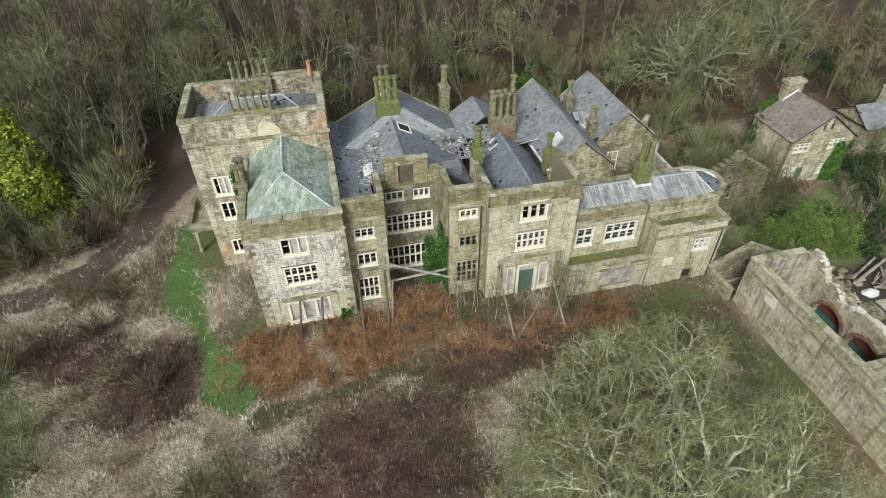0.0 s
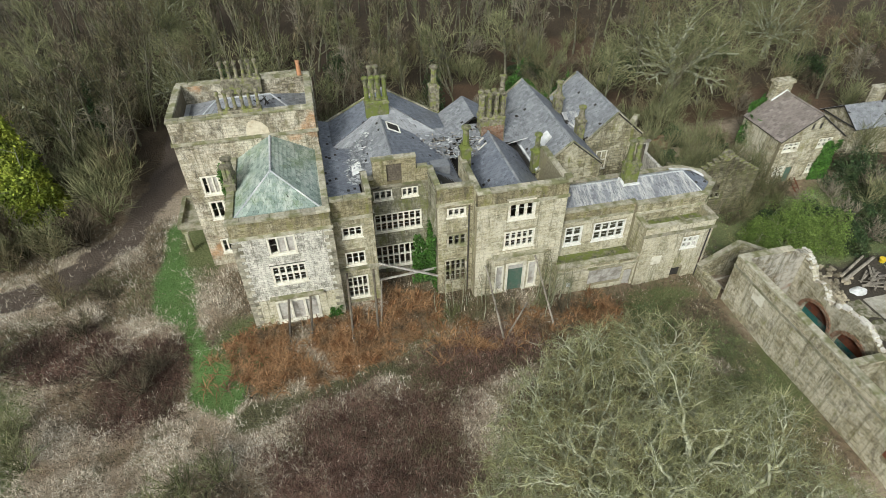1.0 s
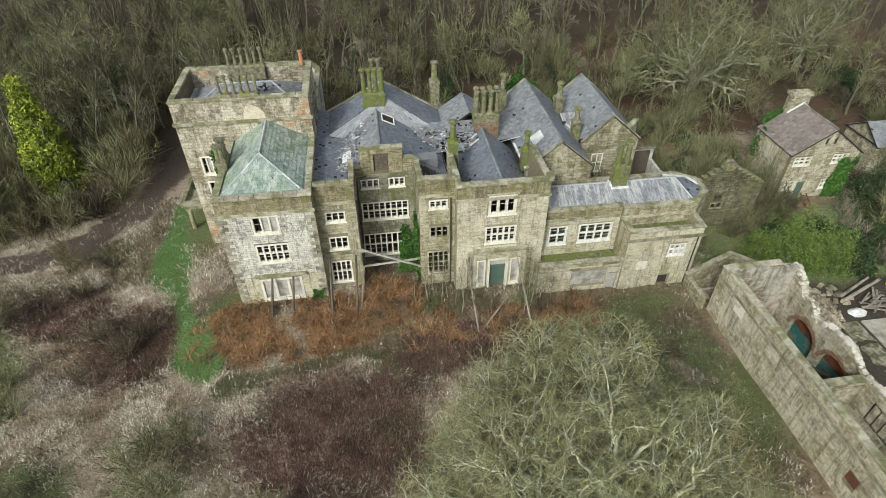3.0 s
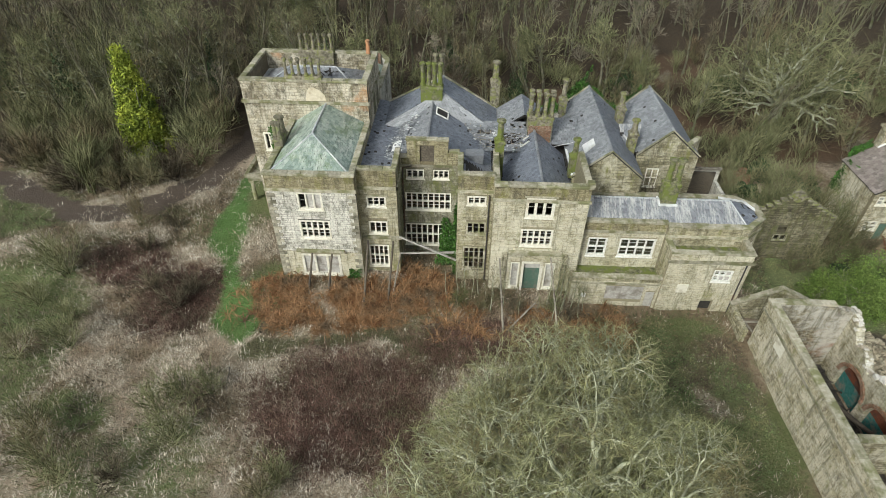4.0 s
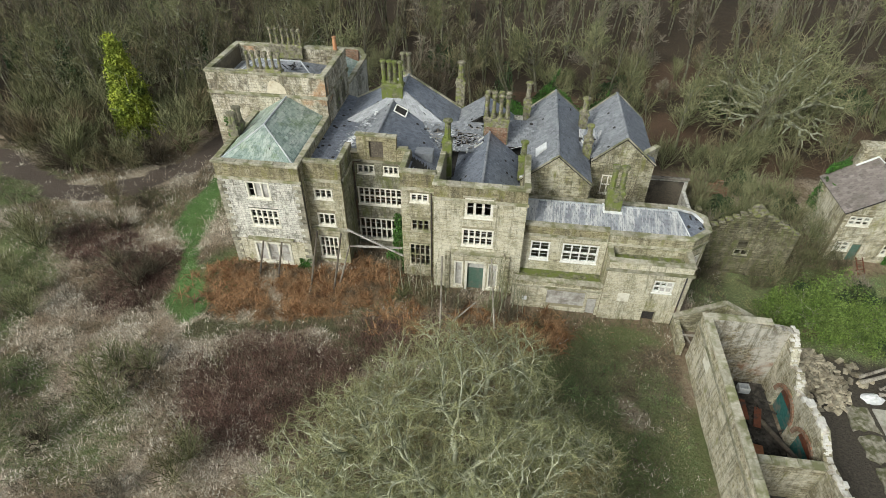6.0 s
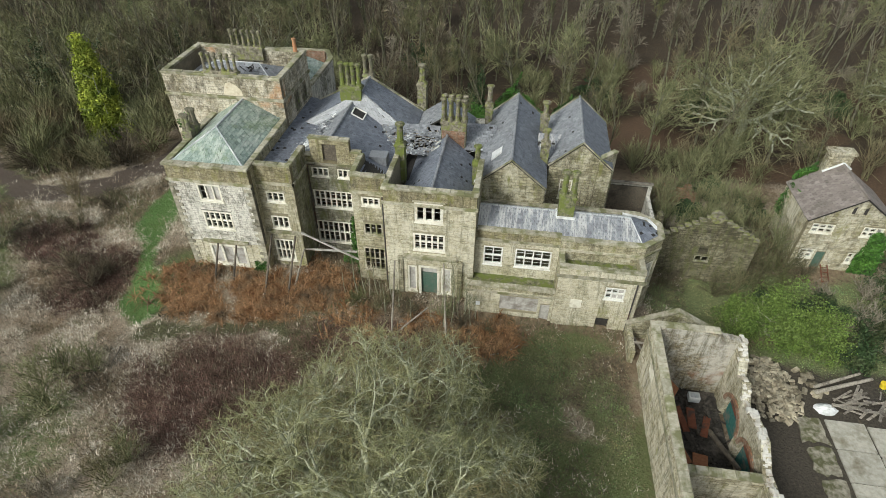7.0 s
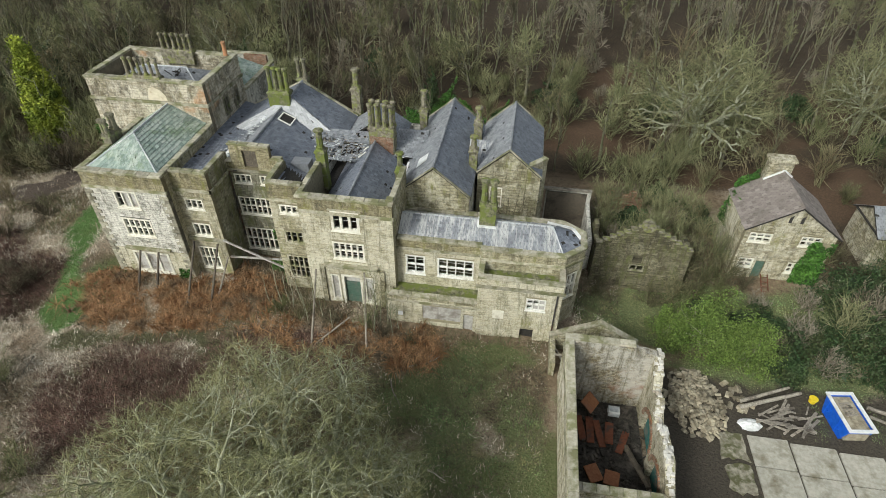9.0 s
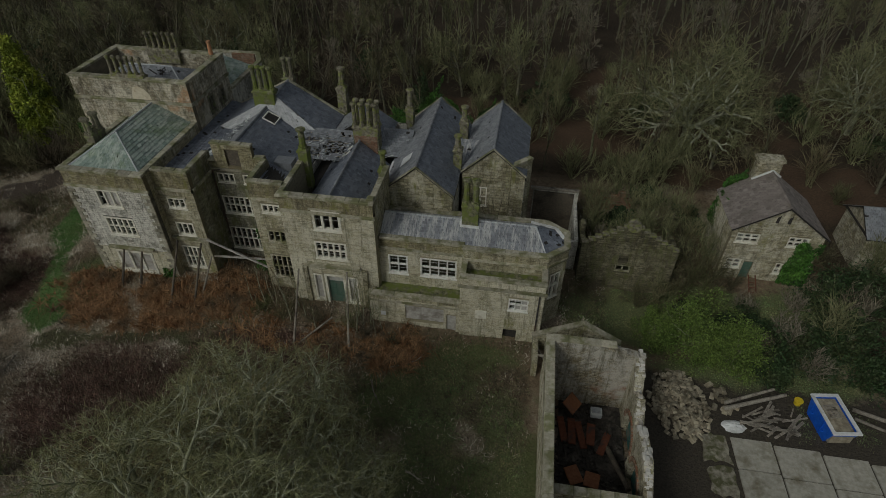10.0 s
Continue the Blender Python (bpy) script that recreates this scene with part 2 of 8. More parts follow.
GREEN_DOOR = plain("faded_green_paint", (0.07, 0.13, 0.10), (0.11, 0.18, 0.14), (0.16, 0.17, 0.14), grain=8.0, patch=1.5, rough=0.6)
TIMBER = plain("grey_timber", (0.27, 0.24, 0.20), (0.42, 0.38, 0.32), (0.14, 0.12, 0.10), grain=9.0, patch=1.4, random_by="object", amount=0.3)
POLE = plain("dark_timber_pole", (0.10, 0.085, 0.07), (0.19, 0.16, 0.12), (0.07, 0.06, 0.05), grain=8.0)
IRON = plain("dark_iron", (0.05, 0.05, 0.05), (0.09, 0.08, 0.075), (0.14, 0.08, 0.05), rough=0.6)
RUST = plain("rusty_red_metal", (0.140, 0.049, 0.028), (0.210, 0.077, 0.042), (0.084, 0.056, 0.049), grain=5.0, patch=1.2, rough=0.7)
ORANGE = plain("orange_rust_panel", (0.27, 0.11, 0.055), (0.36, 0.17, 0.09), (0.24, 0.12, 0.08), rough=0.7)
TEAL = plain("flaking_teal_paint", (0.03, 0.14, 0.13), (0.06, 0.20, 0.18), (0.20, 0.20, 0.17), grain=5.0, patch=1.5)
BLUE = plain("blue_skip_paint", (0.01, 0.09, 0.55), (0.02, 0.14, 0.68), (0.06, 0.10, 0.30), grain=4.0, patch=2.0, rough=0.45, stained=(0.6, 0.75), bump=0.15)
YELLOW = plain("yellow_plastic", (0.75, 0.55, 0.02), (0.85, 0.65, 0.05), rough=0.5)
CONCRETE = plain("pale_concrete", (0.36, 0.34, 0.285), (0.50, 0.475, 0.41), (0.22, 0.20, 0.14), grain=3.0, patch=0.8, random_by="object", amount=0.1, stained=(0.5, 0.68))
CONCRETE_OLD = plain("mossy_broken_concrete", (0.17, 0.155, 0.115), (0.36, 0.33, 0.265), (0.10, 0.10, 0.05), grain=3.0, patch=1.2, random_by="object", amount=0.25, stained=(0.47, 0.6))
RUBBLE = plain("rubble_stone", (0.225, 0.189, 0.135), (0.414, 0.369, 0.279), (0.180, 0.153, 0.108), grain=3.0, random_by="island", amount=0.45)
RUBBLE_ONE = plain("fallen_stone", (0.306, 0.264, 0.187), (0.442, 0.399, 0.306), (0.170, 0.145, 0.102), grain=3.0, random_by="object", amount=0.4)
MORTAR = plain("white_lime_mortar", (0.60, 0.57, 0.52), (0.74, 0.72, 0.68), (0.42, 0.37, 0.30), grain=4.0, patch=1.0)
DEBRIS = plain("dark_debris", (0.032, 0.029, 0.026), (0.072, 0.064, 0.056), (0.128, 0.112, 0.096), grain=5.0, patch=1.2)

glass, gt, gb = material("window_glass", 0.03)
gb.inputs["Transmission Weight"].default_value = 1.0
gb.inputs["IOR"].default_value = 1.45
gb.inputs["Base Color"].default_value = (0.75, 0.8, 0.8, 1)
gb.inputs["Specular IOR Level"].default_value = 0.5
bumped(gt, gb, noisy(gt, 2.0, 0.2, 0.8), 0.15, 0.02)

# bark and leaves
BARK_WOOD = plain("woodland_bark", (0.085, 0.078, 0.055), (0.22, 0.21, 0.15), (0.11, 0.12, 0.055), grain=3.0, patch=0.8)
BARK = plain("lichened_bark", (0.26, 0.265, 0.18), (0.44, 0.45, 0.34), (0.10, 0.09, 0.06), grain=3.0, patch=0.8, stained=(0.5, 0.7))
BARK_LICHEN = plain("pale_lichened_limbs", (0.272, 0.281, 0.171), (0.552, 0.563, 0.422), (0.191, 0.191, 0.090), grain=1.6, patch=0.5, stained=(0.5, 0.66), random_by="island", amount=0.35)
TWIG_GREEN = plain("green_lichened_twigs", (0.187, 0.192, 0.084), (0.364, 0.370, 0.202), (0.237, 0.197, 0.099), grain=0.8, patch=0.25, random_by="island", amount=0.55, bump=0.0)
TWIG_BROWN = plain("brown_twigs", (0.075, 0.062, 0.042), (0.20, 0.17, 0.115), (0.14, 0.145, 0.065), grain=0.4, patch=0.1, random_by="island", amount=0.4, bump=0.0)
TWIG_OLIVE = plain("olive_twigs", (0.13, 0.14, 0.065), (0.29, 0.29, 0.16), (0.17, 0.13, 0.08), grain=0.4, patch=0.1, random_by="island", amount=0.4, bump=0.0)
TWIG_PALE = plain("pale_twigs", (0.208, 0.184, 0.136), (0.304, 0.272, 0.216), (0.128, 0.104, 0.072), grain=0.4, patch=0.1, random_by="island", amount=0.4, bump=0.0)
BRACKEN = plain("dead_bracken", (0.22, 0.11, 0.05), (0.44, 0.27, 0.145), (0.15, 0.105, 0.065), grain=1.0, patch=0.5, random_by="island", amount=0.45, bump=0.0)
BRAMBLE = plain("bramble_stems", (0.085, 0.047, 0.037), (0.22, 0.135, 0.105), (0.075, 0.05, 0.036), grain=0.8, patch=0.4, random_by="island", amount=0.5, bump=0.0)
STRAW = plain("pale_dead_grass", (0.50, 0.43, 0.335), (0.74, 0.68, 0.58), (0.30, 0.22, 0.15), grain=0.8, patch=0.3, random_by="island", amount=0.45, bump=0.0)
LITTER = plain("fallen_leaves", (0.30, 0.19, 0.12), (0.52, 0.39, 0.29), (0.24, 0.13, 0.085), grain=0.8, patch=0.3, random_by="island", amount=0.5, bump=0.0)
GRASS = plain("green_grass", (0.09, 0.175, 0.05), (0.175, 0.29, 0.10), (0.15, 0.18, 0.07), grain=0.8, patch=0.4, random_by="island", amount=0.4, bump=0.0)
MOSS_GRASS = plain("mossy_winter_grass", (0.11, 0.165, 0.065), (0.22, 0.28, 0.125), (0.22, 0.20, 0.11), grain=0.8, patch=0.4, random_by="island", amount=0.4, bump=0.0)
LEAF_BRIGHT = plain("bright_green_leaves", (0.121, 0.193, 0.042), (0.229, 0.301, 0.079), (0.097, 0.145, 0.036), grain=0.6, patch=0.6, random_by="island", amount=0.5, rough=0.6, bump=0.0)
LEAF_GROUND = plain("creeping_ivy_leaves", (0.100, 0.167, 0.059), (0.267, 0.359, 0.151), (0.283, 0.267, 0.125), grain=0.8, patch=0.6, random_by="island", amount=0.5, rough=0.6, bump=0.0)
LEAF_DARK = plain("dark_evergreen_leaves", (0.03, 0.06, 0.022), (0.07, 0.105, 0.042), (0.06, 0.07, 0.03), grain=0.6, patch=0.6, random_by="island", amount=0.5, rough=0.55, bump=0.0)
LEAF_IVY = plain("ivy_leaves", (0.045, 0.12, 0.02), (0.09, 0.19, 0.035), (0.04, 0.08, 0.02), grain=0.8, patch=0.6, random_by="island", amount=0.5, rough=0.55, bump=0.0)
LEAF_GOLD = plain("golden_conifer_sprays", (0.180, 0.240, 0.036), (0.432, 0.480, 0.072), (0.102, 0.150, 0.036), grain=0.7, patch=0.5, random_by="island", amount=0.5, bump=0.0)


# ---- builders ----
class Shape:
    """Gathers corners and faces for one mesh."""

    def __init__(self):
        self.v, self.f, self.spec = [], [], None

    def facing(self, a0, z0, a1, z1, out, gap, e, ez, to):
        """The proud face of one stone in a wall's own plane, with slanting worn edges."""
        n = len(self.v)
        self.v += [to(a, 0, z) for a, z in ((a0 + gap, z0 + gap), (a1 - gap, z0 + gap), (a1 - gap, z1 - gap), (a0 + gap, z1 - gap))]
        e, ez = min(e, (a1 - a0) * 0.2), min(ez, (z1 - z0) * 0.2)
        self.v += [to(a, -out, z) for a, z in ((a0 + gap + e, z0 + gap + ez), (a1 - gap - e, z0 + gap + ez), (a1 - gap - e, z1 - gap - ez), (a0 + gap + e, z1 - gap - ez))]
        self.f += [(n + 4, n + 5, n + 6, n + 7)] + [(n + i, n + (i + 1) % 4, n + 4 + (i + 1) % 4, n + 4 + i) for i in range(4)]
        return self

    def poly(self, *pts):
        n = len(self.v)
        self.v += [tuple(p) for p in pts]
        self.f.append(tuple(range(n, n + len(pts))))
        return self

    def prism(self, pts, z0, z1):
        """An upright prism on a plan, counter-clockwise from above. z1: one height or one for each corner."""
        n, k = len(self.v), len(pts)
        tops = z1 if isinstance(z1, (list, tuple)) else [z1] * k
        self.v += [(x, y, z0) for x, y in pts] + [(x, y, z) for (x, y), z in zip(pts, tops)]
        self.f += [tuple(range(n + k - 1, n - 1, -1)), tuple(range(n + k, n + 2 * k))]
        self.f += [(n + i, n + (i + 1) % k, n + k + (i + 1) % k, n + k + i) for i in range(k)]
        return self

    def box(self, x0, y0, z0, x1, y1, z1):
        return self.prism([(x0, y0), (x1, y0), (x1, y1), (x0, y1)], z0, z1)

    def worn(self, x0, y0, z0, x1, y1, z1, c=0.03):
        """A block with worn upper edges."""
        self.prism([(x0, y0), (x1, y0), (x1, y1), (x0, y1)], z0, z1 - c)
        n = len(self.v)
        self.f.pop(-5)
        self.v += [(x0 + c, y0 + c, z1), (x1 - c, y0 + c, z1), (x1 - c, y1 - c, z1), (x0 + c, y1 - c, z1)]
        self.f += [(n - 4 + i, n - 4 + (i + 1) % 4, n + (i + 1) % 4, n + i) for i in range(4)] + [(n, n + 1, n + 2, n + 3)]
        return self

    def tube(self, p, q, r0, r1, n=6, cap=True):
        p, q = Vector(p), Vector(q)
        w = (q - p).normalized()
        a = w.cross(Vector((0, 0, 1)) if abs(w.z) < 0.9 else Vector((1, 0, 0))).normalized()
        b = w.cross(a)
        k = len(self.v)
        for c, r in ((p, r0), (q, r1)):
            self.v += [tuple(c + (a * math.cos(t) + b * math.sin(t)) * r) for t in [2 * math.pi * i / n for i in range(n)]]
        self.f += [(k + i, k + (i + 1) % n, k + n + (i + 1) % n, k + n + i) for i in range(n)]
        if cap:
            self.f += [tuple(range(k + n - 1, k - 1, -1)), tuple(range(k + n, k + 2 * n))]
        return self

    def beam(self, p, q, w, h):
        """A squared timber from p to q."""
        p, q = Vector(p), Vector(q)
        d = (q - p).normalized()
        a = d.cross(Vector((0, 0, 1)) if abs(d.z) < 0.95 else Vector((1, 0, 0))).normalized()
        b = a.cross(d)
        k = len(self.v)
        for c in (p, q):
            self.v += [tuple(c + a * sx * w / 2 + b * sz * h / 2) for sx, sz in ((-1, -1), (1, -1), (1, 1), (-1, 1))]
        self.f += [(k, k + 1, k + 5, k + 4), (k + 1, k + 2, k + 6, k + 5), (k + 2, k + 3, k + 7, k + 6), (k + 3, k, k + 4, k + 7), (k + 3, k + 2, k + 1, k), (k + 4, k + 5, k + 6, k + 7)]
        return self

    def weld(self):
        """Joins corners that lie in one place."""
        at, where = {}, []
        for v in self.v:
            where.append(at.setdefault(tuple(round(c, 5) for c in v), len(at)))
        self.v, self.f = list(at), [tuple(where[i] for i in f) for f in self.f]
        return self

    def mesh(self, name, mat):
        me = bpy.data.meshes.new(name)
        me.from_pydata(self.v, [], self.f)
        me.materials.append(mat)
        me.update()
        return me


def thing(name, label, category, at=(0, 0, 0), group="", kind=""):
    ob = new(name)
    ob.location = at
    ob.empty_display_size = 0.3
    return tagged(ob, label, category, group, kind)


def part(name, shape, mat, parent, label="", kind=""):
    """One mesh under a thing or under a part."""
    laid = name in ("wall", "parapet") and not isinstance(shape, bpy.types.Mesh) and shape.spec and mat.name in LAID
    me = shape if isinstance(shape, bpy.types.Mesh) else shape.mesh(name, LAID[mat.name][1] if laid else mat)
    ob = new(name, me)
    ob.parent = parent
    if laid:
        lay_stones(ob, shape.spec, mat)
    return tagged(ob, label, "", "", kind)


STONE_BLOCKS = {}


def lay_stones(wall, spec, mat):
    """Faces a wall with stones in uneven courses; those of the fronts listed in SINGLE are objects of their own, up to 300."""
    to, a0, a1, z0, z1, holes = spec
    block, _, row, width = LAID[mat.name]
    rnd = random.Random(int(a0 * 131 + z0 * 17 + z1 * 7 + a1 * 3) + len(mat.name))
    o = Vector(to(0, 0, 0))
    ax, ay = Vector(to(1, 0, 0)) - o, Vector(to(0, 1, 0)) - o
    rest, count, z = Shape(), 0, z0
    single = (round(a0, 2), round(z0, 2), mat.name) in SINGLE
    while z < z1 - 0.05:
        h = min(row * rnd.uniform(0.72, 1.3), z1 - z)
        h = z1 - z if z1 - z - h < 0.09 else h
        u = a0 - rnd.uniform(0, width * 0.5)
        while u < a1:
            w = width * rnd.choice((0.55, 0.75, 0.9, 1.0, 1.2, 1.5))
            p, q, u = max(u, a0), min(u + w, a1), u + w
            spans = [(p, q)]
            for h0, k0, h1, k1 in holes:
                if z < k1 - 0.02 and z + h > k0 + 0.02:
                    spans = [part_span for lo, hi in spans for part_span in ((lo, min(hi, h0)), (max(lo, h1), hi)) if part_span[1] - part_span[0] > 0.05]
            for lo, hi in spans:
                if hi - lo < 0.06:
                    continue
                out = rnd.uniform(0.004, 0.024)
                g, e = 0.008, 0.012
                if single and count < 300 and hi - lo > 0.3:
                    count += 1
                    key = (block.name, rnd.randint(0, 2))
                    if key not in STONE_BLOCKS:
                        STONE_BLOCKS[key] = Shape().facing(0, 0, 1, 1, 1.0, 0.0, 0.03, 0.06, lambda a, d, c: (a, d, c)).mesh("stone", block)
                    ob = part("stone", STONE_BLOCKS[key], block, wall)
                    m = Matrix.Identity(4)
                    m.col[0] = (*(ax * (hi - lo - 2 * g)), 0)
                    m.col[1] = (*(ay * out), 0)
                    m.col[2] = (0, 0, h - 2 * g, 0)
                    m.col[3] = (*to(lo + g, 0, z + g), 1)
                    ob.matrix_basis = m
                else:
                    rest.facing(lo, z, hi, z + h, out, g, e, e, to)
        z += h
    if rest.f:
        ob = new("stonework", rest.mesh("stonework", block))
        ob.parent = wall
        tagged(ob, "", "", "", "stuff")


# fronts whose stones are built singly: start along the wall, foot, stone
SINGLE = {(0, 2.75, "grey_sandstone"), (0, -1.2, "pale_sandstone"), (17.75, -1.7, "pale_sandstone"), (31.76, -2.2, "pale_sandstone"), (4.9, -2.5, "ruin_sandstone")}


def solo(name, shape, mat, label, category, at=(0, 0, 0), group="", kind=""):
    """A thing that is a single mesh."""
    me = shape if isinstance(shape, bpy.types.Mesh) else shape.mesh(name, mat)
    ob = new(name, me)
    ob.location = at
    return tagged(ob, label, category, group, kind)


def raw_mesh(name, verts, faces, mat):
    """A mesh from arrays: verts (n, 3), faces (m, 3 or 4)."""
    verts, faces = np.asarray(verts, np.float32), np.asarray(faces, np.int32)
    me = bpy.data.meshes.new(name)
    m, k = faces.shape
    me.vertices.add(len(verts))
    me.vertices.foreach_set("co", verts.ravel())
    me.loops.add(m * k)
    me.loops.foreach_set("vertex_index", faces.ravel())
    me.polygons.add(m)
    me.polygons.foreach_set("loop_start", np.arange(m, dtype=np.int32) * k)
    me.polygons.foreach_set("loop_total", np.full(m, k, np.int32))
    me.materials.append(mat)
    me.update(calc_edges=True)
    return me


def smooth(v):
    v = np.clip(v, 0.0, 1.0)
    return v * v * (3 - 2 * v)


def wave_field(seed, size):
    """Smooth random field over the plan, about -1..1, with features of that size in metres."""
    r = np.random.RandomState(seed)
    ks = r.normal(size=(14, 2)) / size * 1.6
    ph, am = r.rand(14) * 6.283, r.rand(14) + 0.4
    am = am / np.sqrt((am**2).sum() / 2) * 0.6

    def f(x, y):
        return sum(a * np.sin(k[0] * x + k[1] * y + p) for a, k, p in zip(am, ks, ph))

    return f


# ---- the ground ----
lumps, swell = wave_field(3, 1.5), wave_field(4, 9.0)


def ground_z(x, y):
    x, y = np.asarray(x, float), np.asarray(y, float)
    face = -0.6 * smooth((x - 6) / 12) - 0.35 * smooth((x - 26) / 10)
    z = face + (-1.1 - face) * smooth((-y - 0.3) / 4)
    drop = smooth((x - 38.7) / np.where(y < -4.8, 1.5, 7.0)) * smooth((24 - y) / 14 + 0.2)
    low = -3.0 + 1.1 * smooth((y - 1) / 9)
    z = z + (low - z) * drop
    rough = smooth((y + 60) / 20) * np.where((x > 39) & (y < 3) & (y > -24), 0.25, 1.0)
    z = z + rough * (0.10 * lumps(x, y) + 0.12 * swell(x, y) * smooth((np.hypot(x - 16, y - 6) - 20) / 15))
    far = np.hypot(x - 15, y - 10)
    return z + 4.0 * smooth((far - 110) / 300)


def near_line(x, y, pts):
    """Distance from a polyline on the plan."""
    best = np.full(np.shape(x), 1e9)
    for (ax, ay), (bx, by) in zip(pts, pts[1:]):
        t = np.clip(((x - ax) * (bx - ax) + (y - ay) * (by - ay)) / ((bx - ax) ** 2 + (by - ay) ** 2), 0, 1)
        best = np.minimum(best, np.hypot(x - ax - t * (bx - ax), y - ay - t * (by - ay)))
    return best


def blob(x, y, cx, cy, rx, ry, edge=0.35):
    return smooth((1 + edge - np.hypot((x - cx) / rx, (y - cy) / ry)) / (2 * edge))


TRACK = [(-60, 16), (-35, 13.4), (-27, 9.8), (-21, 7.6), (-15.5, 9.5), (-11.5, 17), (-9.5, 27), (-9, 45)]
STRIP = [(-7.6, 14), (-7.7, 8), (-6.7, 3), (-4.6, -1.5), (-2.3, -5.6)]
w1, w2, w3 = wave_field(11, 2.2), wave_field(12, 4.5), wave_field(13, 1.1)


def zones(x, y):
    """How much of each cover lies at a place: a dict of 0..1 arrays."""
    jx, jy = x + 0.7 * w1(x, y), y + 0.7 * w1(y + 40, x)
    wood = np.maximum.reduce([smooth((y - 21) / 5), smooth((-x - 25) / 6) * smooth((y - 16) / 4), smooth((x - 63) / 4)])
    yard = smooth((jx - 45.2) / 0.6) * smooth((-jy - 0.5) / 2.0)
    track = smooth((2.0 - near_line(jx, jy, TRACK)) / 0.9)
    strip = smooth((1.55 - near_line(jx, jy, STRIP)) / 0.9) * (1 - track)
    brack = smooth(1.05 + 0.7 * w3(x, y) + 0.5 * w1(x + 5, y)) * np.maximum.reduce([blob(jx, jy, 4.7, -2.9, 7.0, 2.9), blob(jx, jy, 11.5, -0.8, 2.6, 3.0), 0.55 * blob(jx, jy, 27.3, -4.0, 2.6, 1.8), 0.3 * blob(jx, jy, 19, -4.0, 6.0, 2.2)])
    path = smooth((1.1 - near_line(jx, jy, [(-1, -7.4), (5.7, -6.9), (9.3, -6.0), (15.2, -6.7), (20, -7.5)])) / 0.6)
    bram = np.maximum.reduce([blob(jx, jy, 7.0, -12.8, 6.6, 4.8), 0.8 * blob(jx, jy, 12, -9.5, 3.5, 2.0), blob(jx, jy, -8.5, -3.0, 3.6, 3.4), blob(jx, jy, 17.5, -6.2, 5.0, 2.2), blob(jx, jy, -14, 1.0, 4.0, 3.0)])
    green = np.maximum.reduce([
        blob(jx, jy, 32, -12, 7.5, 8.0) * smooth(w2(x, y) + 0.75), blob(jx, jy, 33, -4, 3.0, 1.8), blob(jx, jy, -34, 7, 11, 8) * smooth(w2(x, y) + 1.15),
        blob(jx, jy, -22, -8, 7, 10) * smooth(w2(x, y) + 1.1), 0.7 * blob(jx, jy, -6, -18, 6, 4), blob(jx, jy, -11.9, -13.4, 3.2, 1.8), blob(jx, jy, -5, 12, 2.5, 6), blob(jx, jy, -1.0, -1.5, 2.2, 3), blob(jx, jy, 60, -4.5, 3, 2.2), blob(jx, jy, 43, 2.5, 3, 3) * 0.7])
    litter = wood * np.maximum.reduce([blob(jx, jy, 46, 50, 10, 7), blob(jx, jy, 56, 26, 5, 3), blob(jx, jy, 74, 45, 6, 6), blob(jx, jy, 41, 33, 8, 5), blob(jx, jy, 68, 26, 8, 6), blob(jx, jy, 28, 38, 6, 4), blob(jx, jy, 60, 36, 9, 4), blob(jx, jy, 90, 50, 12, 9)])
    ground_ivy = np.maximum.reduce([blob(jx, jy, 32.5, -10, 5.0, 6.0) * smooth(w1(x + 3, y) + 0.8), blob(jx, jy, 53, 6, 6, 3.0), blob(jx, jy, 47.5, 4.5, 6, 3.5), blob(jx, jy, 56, -0.8, 9, 1.8), blob(jx, jy, 47, 11.5, 4, 2.5), 0.8 * blob(jx, jy, 43, 2.5, 3.5, 3), blob(jx, jy, 60, 5, 5, 4)])
    return dict(wood=wood, litter=litter, ivy=ground_ivy, yard=yard, track=track, strip=strip, bracken=brack, path=path, bramble=bram, green=green, straw=(1 - 0.85 * blob(jx, jy, 31, -5, 9, 4)) * np.maximum.reduce([smooth(0.4 + 0.9 * w2(x + 9, y)), blob(jx, jy, 15.2, -12.5, 2.0, 4.0), blob(jx, jy, -8.3, -6.6, 2.8, 1.3), blob(jx, jy, -13.5, 4, 2.2, 2.0), blob(jx, jy, -4.8, 3.2, 1.2, 3.0), blob(jx, jy, -4, -9, 3.5, 1.5), blob(jx, jy, -13, -8, 4, 3)]))


